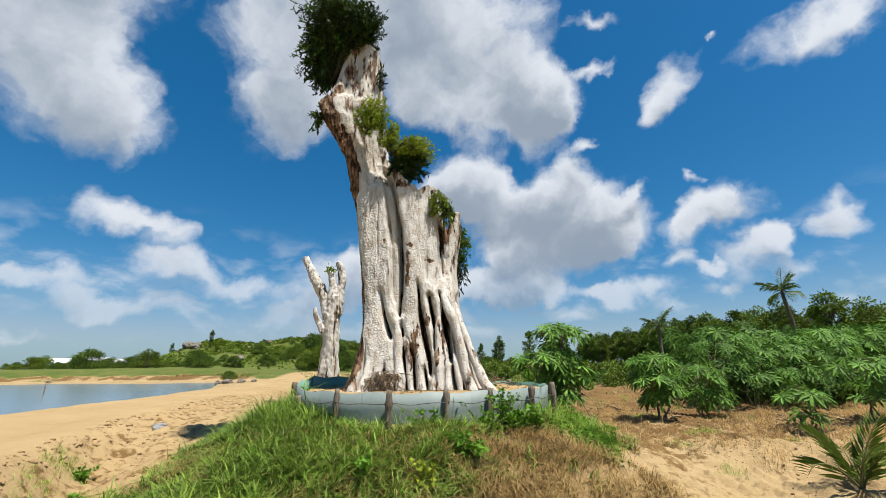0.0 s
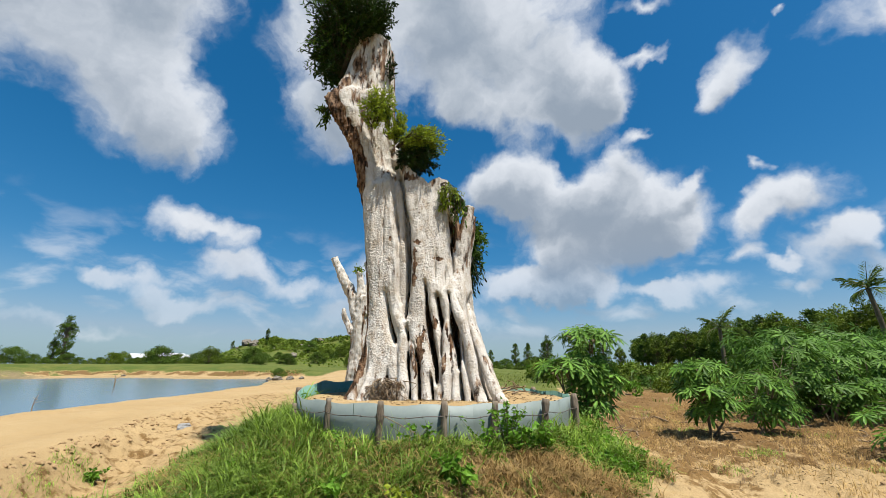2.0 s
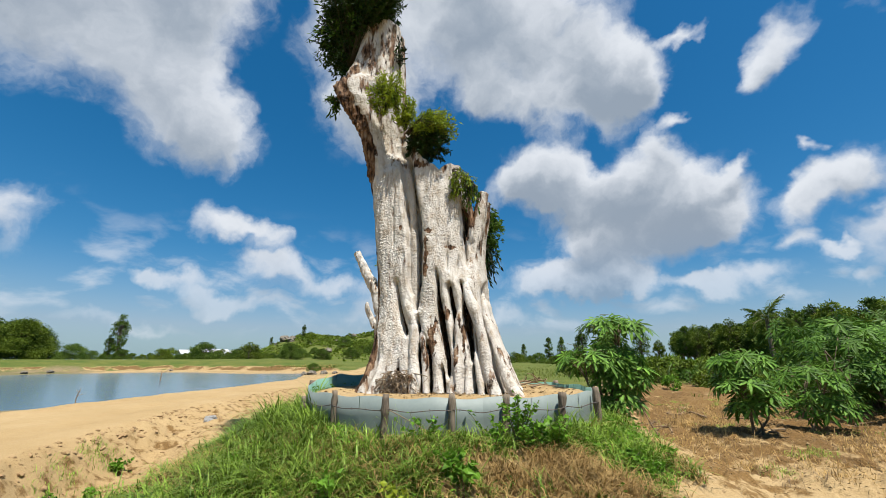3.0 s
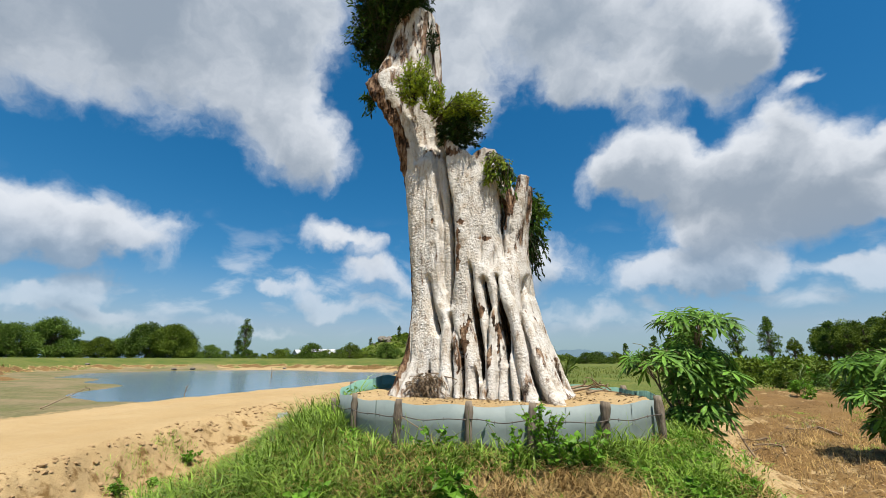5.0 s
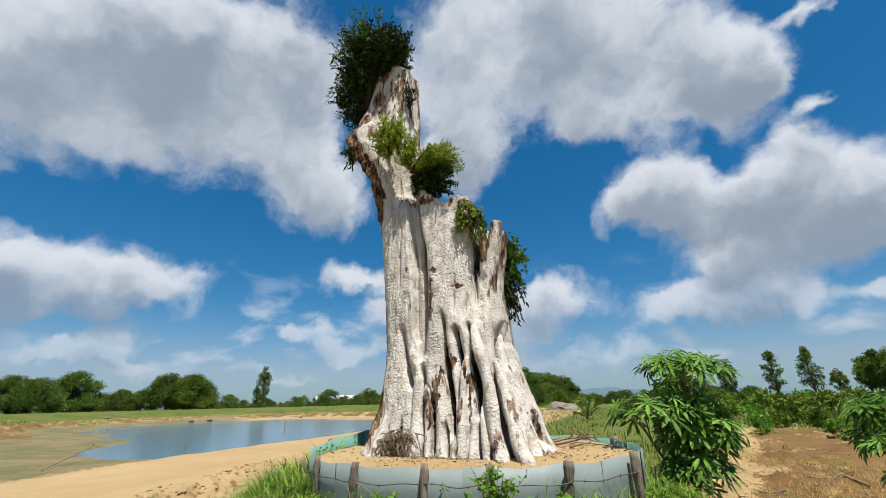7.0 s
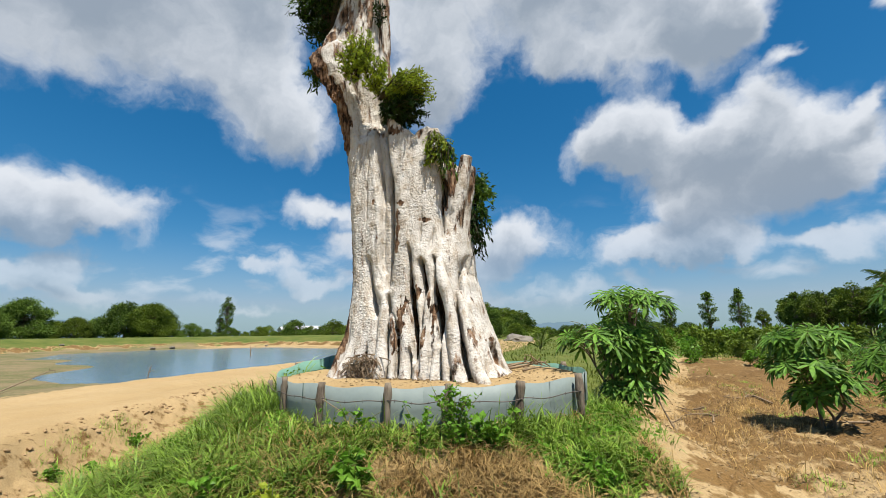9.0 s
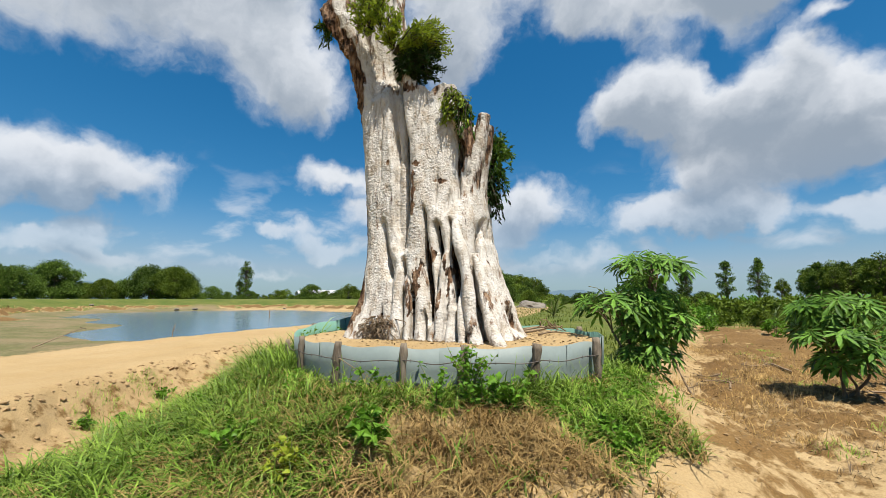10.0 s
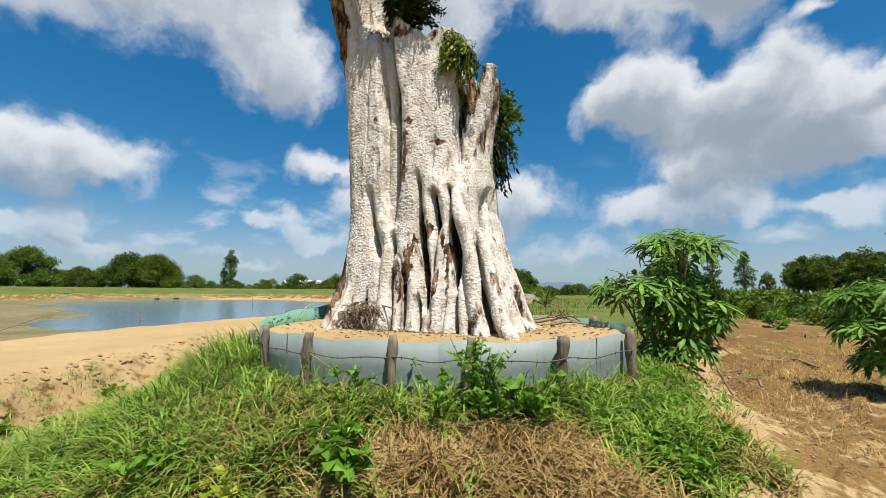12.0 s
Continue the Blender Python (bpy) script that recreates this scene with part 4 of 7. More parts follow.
        rib = 0.05 * hw * (np.sin(5 * A + 1.0 + 0.4 * Z) + 0.8 * np.sin(9 * A + 0.4 - 0.5 * Z))
        Z = Z + 0.16 * np.cos(A + 1.0) * smooth(Z, 7.5, 8.0) + 0.06 * np.sin(7 * A) * smooth(Z, 7.9, 8.0)
        skin(x + rib * np.sin(A), y - rib * np.cos(A), Z)

    grown_wall()
    stem()

    def root(points, r0, r1, sink, fade=0.3, n=60):
        """One root grown onto the wall: sideways place and height from the foot up; radii at foot and top; how deep it sits."""
        p = catmull(points, n)
        u = np.linspace(0, 1, n)
        rr = np.linspace(r0, r1, n) * (1 + 0.12 * np.sin(u * 8 + r0 * 90) + 0.08 * np.sin(u * 21 + r1 * 170)) * (1 - 0.6 * smooth(u, 1 - fade, 1))
        yy = front_y(p[:, 0], p[:, 1]) + sink + 0.12 * smooth(u, 1 - fade, 1)
        pieces.append(tube(np.stack([p[:, 0], yy, p[:, 1]], -1), rr, 20))

    root([(-0.80, 2.4), (-0.815, 2.7), (-0.825, 3.1), (-0.85, 3.6), (-0.90, 4.0), (-0.97, 4.45), (-1.06, 4.85)], 0.066, 0.064, 0.19, 0.1)
    root([(-0.68, 1.0), (-0.69, 1.34), (-0.715, 1.62), (-0.745, 1.92), (-0.765, 2.16), (-0.86, 2.38), (-0.95, 2.64), (-1.02, 2.95)], 0.075, 0.065, 0.035, 0.35)
    root([(-0.83, 1.0), (-0.84, 1.4), (-0.83, 1.75), (-0.82, 2.0)], 0.06, 0.04, 0.05, 0.5)
    root([(-0.50, 1.0), (-0.555, 1.6), (-0.62, 1.95), (-0.66, 2.25)], 0.048, 0.034, 0.03, 0.4)
    root([(0.42, 1.0), (0.36, 1.25), (0.26, 1.6), (0.20, 1.95), (0.10, 2.3), (-0.02, 2.62), (-0.10, 2.95)], 0.085, 0.07, 0.03, 0.35)
    root([(0.24, 1.0), (0.19, 1.3), (0.13, 1.65), (0.07, 2.1)], 0.05, 0.03, 0.03, 0.4)
    root([(-1.42, 1.0), (-1.38, 1.3), (-1.32, 1.7), (-1.29, 2.05)], 0.07, 0.04, 0.06, 0.5)
    root([(-0.10, 1.0), (-0.11, 1.5), (-0.13, 1.9), (-0.12, 2.3), (-0.06, 2.6)], 0.06, 0.04, 0.03, 0.4)
    # heavy feet that run out over the sand
    for path, r0, r1 in ((((0.68, 6.06, 1.16), (0.52, 6.20, 1.42), (0.36, 6.38, 1.85), (0.20, 6.56, 2.3)), 0.085, 0.05), (((0.64, 6.60, 1.14), (0.52, 6.66, 1.40), (0.36, 6.74, 1.85), (0.18, 6.80, 2.3)), 0.10, 0.05), (((0.60, 7.2, 1.16), (0.48, 7.1, 1.5), (0.30, 7.05, 2.0), (0.14, 7.0, 2.4)), 0.10, 0.06),
                         (((-1.52, 6.22, 1.15), (-1.40, 6.30, 1.42), (-1.32, 6.42, 1.85)), 0.08, 0.05), (((-1.27, 6.00, 1.16), (-1.22, 6.10, 1.35), (-1.17, 6.25, 1.7)), 0.06, 0.04)):
        p = catmull(path, 30)
        pieces.append(tube(p, np.linspace(r0, r1, 30), 16))
    # ribs on the upper stem
    for path, r0, r1 in ((((-1.80, 6.50, 5.5), (-1.98, 6.40, 6.0), (-2.06, 6.52, 6.5), (-1.95, 6.72, 7.1), (-1.85, 6.80, 7.9)), 0.08, 0.12), (((-1.34, 6.88, 4.9), (-1.46, 6.68, 5.5), (-1.54, 6.58, 5.95), (-1.56, 6.66, 6.5), (-1.58, 6.76, 7.2), (-1.60, 6.82, 7.95)), 0.08, 0.10), (((-1.18, 6.84, 5.4), (-1.30, 6.80, 6.2), (-1.38, 6.86, 7.0), (-1.42, 6.92, 7.9)), 0.07, 0.08)):
        p = catmull(path, 40)
        pieces.append(tube(p, np.linspace(r0, r1, 40) * (1 + 0.12 * np.sin(np.linspace(0, 13, 40))), 18))
    # the sawn stub at the side
    for path, r0, r1 in ((((0.0, 6.78, 2.6), (0.04, 6.84, 3.2), (0.12, 6.93, 3.8), (0.20, 6.98, 4.30)), 0.13, 0.095), (((0.06, 6.95, 2.5), (0.09, 7.02, 3.2), (0.15, 7.06, 3.8), (0.22, 7.08, 4.18)), 0.13, 0.10), (((-0.04, 6.74, 3.0), (-0.02, 6.80, 3.4), (0.0, 6.86, 3.85)), 0.06, 0.04)):
        p = catmull(path, 30)
        pieces.append(tube(p, np.linspace(r0, r1, 30) * (1 + 0.1 * np.sin(np.linspace(0, 11, 30))), 18))
    v, f = join(pieces)
    me = fused(v, f, 0.0108)
    n = len(me.vertices)
    co, no = np.empty(n * 3), np.empty(n * 3)
    me.vertices.foreach_get("co", co)
    me.vertices.foreach_get("normal", no)
    co, no = co.reshape(-1, 3), no.reshape(-1, 3)
    lump = np.array([noise.noise((x * 7, y * 7, z * 4)) * 0.012 + noise.noise((x * 21, y * 21, z * 8)) * 0.006 + noise.noise((x * 50, y * 50, z * 58)) * 0.0085 for x, y, z in co])
    co = co + no * lump[:, None]
    # bare brown bark: the weather side, scars, rims of cuts; in deep furrows it also paints in shade
    x, z = co[:, 0], co[:, 2]
    side = x - np.where(z < 5.0, np.interp(z, WZ, WL), np.interp(z, UZ, UL))
    ragged = 0.22 * (vnoise(co[:, 1] * 9 + x * 5, z * 1.6, 1.0, 4, 3.0) - 0.5)
    band = np.interp(z, [1.3, 1.7, 2.0, 2.6, 3.0, 3.3, 4.2, 4.6, 5.4, 6.2, 6.5, 6.8], [0.02, 0.09, 0.07, 0.09, 0.03, 0.0, 0.02, 0.14, 0.22, 0.24, 0.20, -0.2])
    bare = 1.0 - smooth(side + ragged - band, -0.04, 0.05)
    rough = bare * smooth(z, 4.0, 4.6)
    # flecks high on the stem are worn bark and partly painted dapples of leaf shade
    for strength, where in ((0.26, smooth(z, 6.3, 6.7)), (0.16, smooth(z, 4.7, 5.2)), (0.17, smooth(x, 0.15, 0.45) * (1 - smooth(z, 2.6, 3.4))), (0.16, 1 - smooth(z, 1.25, 1.6)),
                            (0.05, 1 - smooth(z, 2.6, 3.3)), (0.31, smooth(x, -0.06, 0.04) * smooth(z, 2.9, 3.3)), (0.34, smooth(z, 4.45, 4.65) * smooth(x, -0.52, -0.40)), (0.36, smooth(z, 4.65, 4.85) * smooth(x, -1.1, -0.95) * (1 - smooth(z, 5.1, 5.3)))):
        bare = np.maximum(bare, strength * where)

    # unlimed bark deep in the furrows, its brown also standing in for their shade
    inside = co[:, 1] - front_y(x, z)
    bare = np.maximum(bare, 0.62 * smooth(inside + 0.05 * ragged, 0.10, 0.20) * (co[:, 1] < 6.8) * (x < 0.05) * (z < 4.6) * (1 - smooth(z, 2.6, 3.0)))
    # the hollow beside the stub: its deep shade put into the colour as brown
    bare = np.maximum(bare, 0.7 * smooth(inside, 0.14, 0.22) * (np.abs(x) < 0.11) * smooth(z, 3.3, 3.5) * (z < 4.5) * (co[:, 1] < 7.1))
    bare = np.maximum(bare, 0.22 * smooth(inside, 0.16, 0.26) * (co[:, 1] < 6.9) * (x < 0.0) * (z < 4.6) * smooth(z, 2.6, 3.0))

    def scar(sx, sz, w, h, strength=0.8):
        d = np.hypot((x - sx) / w, (z - sz) / h) + 1.6 * (vnoise(x * 30, z * 14, 1.0, 3, sx * 9) - 0.5)
        return 0.8 * strength * (1 - smooth(d, 0.4, 1.1))

    flake = np.maximum.reduce([scar(*q) for q in ((-0.49, 1.89, 0.075, 0.36, 1.0), (-0.58, 3.55, 0.09, 0.045, 0.6), (-0.28, 3.30, 0.11, 0.04, 0.55), (-0.62, 3.2, 0.05, 0.22), (-0.63, 2.95, 0.06, 0.14), (-0.29, 2.3, 0.05, 0.10), (-0.14, 1.68, 0.05, 0.16),
                                                  (-0.12, 2.2, 0.035, 0.14), (0.50, 1.70, 0.04, 0.06, 0.5), (-0.90, 1.42, 0.14, 0.16, 0.5), (-0.06, 2.02, 0.03, 0.22), (0.02, 3.15, 0.05, 0.18, 0.5), (-1.02, 3.62, 0.03, 0.05), (-0.75, 4.72, 0.14, 0.10))])
    flake = flake * (co[:, 1] < 7.0) * (z < 4.9)
    bare = np.maximum(bare, flake)
    rough = np.maximum(rough, 0.5 * flake) + 0.25 * smooth(z, 4.45, 4.65) * smooth(x, -0.52, -0.40) + 0.2 * smooth(x, -0.02, 0.06) * smooth(z, 3.0, 3.4)
    crust = (vnoise(x * 16 + co[:, 1] * 11, z * 3.2, 1.0, 3, 6.0) - 0.62) * 0.055 + (vnoise(x * 30 + co[:, 1] * 25, z * 16.0, 1.0, 2, 9.0) - 0.5) * 0.03
    co = co + no * (rough * crust)[:, None]
    me.vertices.foreach_set("co", co.ravel())
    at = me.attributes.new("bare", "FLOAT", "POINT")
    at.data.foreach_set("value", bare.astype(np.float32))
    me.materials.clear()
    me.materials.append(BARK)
    me.polygons.foreach_set("use_smooth", np.ones(len(me.polygons), bool))
    me.update()
    tree = thing("fig_tree", "huge pollarded limewashed fig trunk with leafy regrowth", "tree", m=pose(-0.45, 6.98, 1.25))
    inv = Matrix.Translation((0.45, -6.98, -1.25))
    part("trunk", me, tree, m=inv)
    return tree, inv


TREE, TREE_INV = great_trunk()


def sprout(name, label, anchors, tips, n_leaf, length, mat, seed, droop=0.2, twig_r=0.008):
    """Leafy shoots: twigs from anchors to spread tips, with leaves along their outer half."""
    rng = np.random.default_rng(seed)
    tw, pos, aim = [], [], []
    per = max(4, n_leaf // len(tips))
    for i, tip in enumerate(tips):
        a = np.asarray(anchors[i % len(anchors)], float)
        tip = np.asarray(tip, float)
        mid = (a + tip) / 2 + np.array([0, 0, 0.12 * np.linalg.norm(tip - a)]) + rng.normal(0, 0.03, 3)
        p = catmull([a, mid, tip], 8)
        tw.append(tube(p, np.linspace(twig_r, twig_r * 0.3, 8), 5))
        t = 0.35 + 0.65 * rng.random(per) ** 0.8
        q = np.stack([np.interp(t, np.linspace(0, 1, 8), p[:, k]) for k in range(3)], -1)
        d = (tip - a) / (np.linalg.norm(tip - a) + 1e-6)
        pos.append(q + rng.normal(0, 0.012, (per, 3)))
        aim.append(0.55 * d + rng.normal(0, 0.55, (per, 3)) + np.array([0, 0, -droop]))
    lv, lf = leaf_cloud(np.concatenate(pos), np.concatenate(aim), length, length * 0.34, rng)
    ob = tagged(part(name, mesh_of(name, lv, lf, mat, flat=True), TREE, label, TREE_INV), kind="stuff")
    tv, tf = join(tw)
    tagged(part("branchwork", mesh_of("branchwork", tv, tf, DARKSTEM), ob), kind="stuff")
    return ob


def ball_tips(centre, radii, n, seed, low=-1.0):
    rng = np.random.default_rng(seed)
    d = rng.normal(size=(n, 3))
    d /= np.linalg.norm(d, axis=1)[:, None]
    d[:, 2] = np.maximum(d[:, 2], low)
    k = 0.55 + 0.5 * rng.random(n)
    return np.asarray(centre) + d * np.asarray(radii) * k[:, None]


# inner leaves have the crown's shade in their colour; brighter shoots surround them
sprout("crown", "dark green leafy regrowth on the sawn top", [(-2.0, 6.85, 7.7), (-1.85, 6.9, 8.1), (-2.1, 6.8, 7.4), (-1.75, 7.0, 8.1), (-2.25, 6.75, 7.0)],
       np.concatenate([ball_tips((-2.27, 6.85, 8.62), (0.74, 0.74, 0.86), 330, 1), ball_tips((-2.52, 6.8, 7.72), (0.46, 0.5, 0.82), 190, 2), ball_tips((-1.62, 6.75, 8.46), (0.44, 0.50, 0.54), 150, 12), ball_tips((-1.66, 6.46, 8.30), (0.44, 0.24, 0.46), 90, 18), ball_tips((-2.46, 6.7, 7.05), (0.24, 0.3, 0.34), 34, 13)]), 26500, 0.088, FIG_LEAF_SHADED, 21)
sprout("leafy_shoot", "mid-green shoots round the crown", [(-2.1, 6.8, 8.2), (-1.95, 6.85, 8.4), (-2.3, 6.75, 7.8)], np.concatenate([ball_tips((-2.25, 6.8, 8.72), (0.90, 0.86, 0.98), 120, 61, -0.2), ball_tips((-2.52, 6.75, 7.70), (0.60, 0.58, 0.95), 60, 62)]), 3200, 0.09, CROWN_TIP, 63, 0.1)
sprout("leafy_shoot", "small hanging green shoots under the ledge", [(-2.32, 6.6, 6.25), (-2.28, 6.55, 6.1)], ball_tips((-2.40, 6.58, 6.1), (0.13, 0.2, 0.30), 20, 71), 200, 0.09, CROWN_TIP, 72, 0.5)
sprout("leafy_shoot", "small dark shoots at the stem's edge", [(-1.28, 6.85, 7.1), (-1.26, 6.85, 6.9)], ball_tips((-1.24, 6.75, 7.2), (0.12, 0.14, 0.36), 18, 73), 150, 0.085, FIG_LEAF_SHADED, 74, 0.3)
sprout("leafy_shoot", "yellow-green young shoots", [(-1.4, 6.42, 5.65), (-1.2, 6.42, 5.8)], ball_tips((-1.27, 6.22, 5.95), (0.34, 0.2, 0.44), 90, 3), 1700, 0.068, FIG_YOUNG, 22)
sprout("leafy_shoot", "yellow-green young shoots", [(-1.0, 6.45, 5.25), (-0.9, 6.5, 5.15)], ball_tips((-0.53, 6.6, 5.34), (0.42, 0.32, 0.38), 170, 4, -0.3), 3600, 0.07, FIG_YOUNG, 23)
sprout("leafy_shoot", "dark green young shoots", [(-0.9, 6.5, 5.1), (-0.8, 6.5, 5.05)], ball_tips((-0.64, 6.6, 5.06), (0.42, 0.28, 0.28), 120, 14), 3000, 0.075, FIG_LEAF_SHADED, 33)
sprout("leafy_shoot", "yellow-green young shoots", [(-1.1, 6.42, 5.4), (-1.0, 6.45, 5.3)], ball_tips((-0.98, 6.30, 5.60), (0.24, 0.18, 0.30), 50, 15), 900, 0.068, FIG_YOUNG, 34)
sprout("leafy_shoot", "drooping green shoots", [(-0.25, 6.6, 4.6), (-0.05, 6.65, 4.5), (0.05, 6.7, 4.4)], ball_tips((-0.11, 6.55, 4.30), (0.27, 0.10, 0.33), 46, 5), 520, 0.075, FIG_YOUNG, 24, 0.9)
sprout("leafy_shoot", "drooping green shoots", [(-0.03, 6.65, 4.5), (0.05, 6.7, 4.4)], ball_tips((0.04, 6.60, 4.04), (0.18, 0.10, 0.34), 34, 55), 300, 0.075, CROWN_TIP, 27, 0.9)
sprout("leafy_shoot", "drooping green shoots", [(0.15, 7.3, 4.1), (0.16, 7.3, 3.7)], ball_tips((0.27, 7.35, 3.72), (0.23, 0.3, 0.46), 80, 6), 1300, 0.085, CROWN_TIP, 25, 0.6)
sprout("leafy_shoot", "drooping green shoots", [(0.14, 7.25, 3.6)], ball_tips((0.22, 7.35, 3.12), (0.24, 0.3, 0.36), 56, 7), 800, 0.085, FIG_LEAF_SHADED, 26, 0.8)


def root_mat():
    """A tangle of cut fibrous roots at the foot of the trunk."""
    rng = np.random.default_rng(5)
    ps = []
    for _ in range(100):
        a = np.array([-0.92 + 0.36 * rng.random() - 0.18, 6.12 + 0.05 * rng.random(), 1.54 - 0.26 * rng.random()])
        b = np.array([a[0] + np.clip(rng.normal(0, 0.10), -0.2, 0.2), 6.02 + 0.07 * rng.random(), max(1.26, a[2] - 0.30 * rng.random())])
        m = (a + b) / 2 + np.array([rng.normal(0, 0.05), -0.04, 0.02])
        ps.append(tube(catmull([a, m, b], 7), np.linspace(0.008, 0.003, 7), 5))
    v, f = join(ps)
    part("root_tangle", mesh_of("root_tangle", v, f, TWIG), TREE, "tangle of dry brown cut roots", TREE_INV)


root_mat()

# ---- the ring round it ----

def ring_at(deg):
    a = np.radians(deg)
    r = np.interp(((np.asarray(deg, float) + 180) % 360) - 180, [p[0] for p in RING], [p[1] for p in RING])
    return MOUND[0] + r * np.sin(a), MOUND[1] - r * np.cos(a)


def ring_top(deg):
    d = ((np.asarray(deg, float) + 180) % 360) - 180
    return np.interp(d, [-180, -120, -100, -70, -50, 0, 60, 180], [1.30, 1.42, 1.44, 1.36, 1.30, 1.285, 1.30, 1.30]) + 0.012 * np.sin(np.radians(d) * 17)


def planter():
    ring = thing("tree_ring", "ring of pale grey-green sheets holding sand round the trunk", "planter", m=pose(MOUND[0], MOUND[1], 0.9))
    inv = Matrix.Translation((-MOUND[0], -MOUND[1], -0.9))
    cuts = [-180, -152, -125, -98, -72, -41, -22, 2, 20, 39, 62, 90, 120, 150, 180]
    for q, (d0, d1) in enumerate(zip(cuts[:-1], cuts[1:])):
        n = 15
        d = np.linspace(d0 - 1.0, d1 + 1.0, n)
        x, y = ring_at(d)
        off = (0.006 if q % 2 else 0.0) + 0.016 * np.sin(np.linspace(0, np.pi, n)) * (1 if q % 3 else -0.6)
        a = np.radians(d)
        top = ring_top(d)
        rows = []
        for k, h in enumerate((0.0, 0.35, 0.7, 1.0)):
            z = 0.62 + (top - 0.62) * h
            bulge = off + 0.012 * math.sin(h * 3.0 + q)
            rows.append((x + np.sin(a) * bulge, y - np.cos(a) * bulge, z))
        outer = np.stack([np.stack(rw, -1) for rw in rows])
        inn = outer - np.stack([np.sin(a), -np.cos(a), a * 0], -1)[None] * 0.008
        v = np.concatenate([outer.reshape(-1, 3), inn.reshape(-1, 3)])
        o = 4 * n
        f, fm = [], []
        for k in range(3):
            for i in range(n - 1):
                f.append((k * n + i, k * n + i + 1, (k + 1) * n + i + 1, (k + 1) * n + i))
                fm.append(0)
                f.append((o + k * n + i, o + (k + 1) * n + i, o + (k + 1) * n + i + 1, o + k * n + i + 1))
                fm.append(1)
        for i in range(n - 1):
            f.append((3 * n + i, 3 * n + i + 1, o + 3 * n + i + 1, o + 3 * n + i))
            fm.append(0)
        part("panel", mesh_of("panel", v, f, (SHEET, SHEET_IN), fm), ring, m=inv)


planter()

POSTS = ((-1.98, 5.70, 1.24, 0.034), (-1.37, 5.30, 1.34, 0.032), (-0.68, 5.07, 1.33, 0.040), (0.0, 5.17, 1.335, 0.034), (0.55, 5.32, 1.33, 0.040),
         (1.13, 5.67, 1.335, 0.046), (1.58, 6.42, 1.35, 0.042), (1.2, 8.3, 1.34, 0.04), (-2.38, 6.6, 1.38, 0.04), (-2.36, 7.5, 1.45, 0.04), (-1.6, 8.6, 1.4, 0.04))


def fence():
    fen = thing("wire_fence", "low fence of weathered wooden posts with a rusty wire", "fence", m=pose(-0.35, 5.2, 0.85))
    inv = Matrix.Translation((0.35, -5.2, -0.85))
    rng = np.random.default_rng(11)
    for x, y, top, r in POSTS:
        lean = rng.normal(0, 0.012, 2)
        zs = np.linspace(float(ground_z(x, y)) - 0.25, top, 14)
        path = np.stack([x + lean[0] * (zs - top) * 3, y + lean[1] * (zs - top) * 3, zs], -1)
        rad = r * (1 + 0.08 * np.sin(np.linspace(0, 8, 14) + x * 5))
        rad[-1] *= 0.86
        rad = rad * (0.82 + 0.3 * rng.random(14))
        v, f = tube(path, rad, 12, wobble=0.32, rng=rng)
        part("post", mesh_of("post", v, f, POST), fen, m=inv)
    order = POSTS[8:7:-1] + POSTS[:7]
    for (x0, y0, t0, r0), (x1, y1, t1, r1) in zip(order[:-1], order[1:]):
        n = 16
        t = np.linspace(0, 1, n)
        ox0, oy0 = x0 - MOUND[0], y0 - MOUND[1]
        ox1, oy1 = x1 - MOUND[0], y1 - MOUND[1]
        k0, k1 = 1 + r0 / math.hypot(ox0, oy0), 1 + r1 / math.hypot(ox1, oy1)
        px, py = MOUND[0] + ox0 * k0 + (ox1 * k1 - ox0 * k0) * t, MOUND[1] + oy0 * k0 + (oy1 * k1 - oy0 * k0) * t
        # the wire lies against the bulging sheets
        deg = np.degrees(np.arctan2(px - MOUND[0], -(py - MOUND[1])))
        sx, sy = ring_at(deg)
        keep = np.hypot(px - MOUND[0], py - MOUND[1]) > np.hypot(sx - MOUND[0], sy - MOUND[1]) + 0.03
        grow = (np.hypot(sx - MOUND[0], sy - MOUND[1]) + 0.03) / np.hypot(px - MOUND[0], py - MOUND[1])
        px, py = np.where(keep, px, MOUND[0] + (px - MOUND[0]) * grow), np.where(keep, py, MOUND[1] + (py - MOUND[1]) * grow)
        pz = 1.185 - 0.02 * np.sin(np.pi * t) + 0.008 * np.sin(t * 9 + x0 * 7)
        pieces = [tube(np.stack([px, py, pz], -1), np.full(n, 0.0045), 6)]
        for b in range(2, n - 1, 4):
            c = np.array([px[b], py[b], pz[b]])
            pieces.append(tube([c + (0.0, -0.004, -0.016), c, c + (0.004, -0.004, 0.016)], [0.002, 0.003, 0.002], 4))
        v, f = join(pieces)
        part("wire", mesh_of("wire", v, f, WIRE), fen, m=inv)


fence()


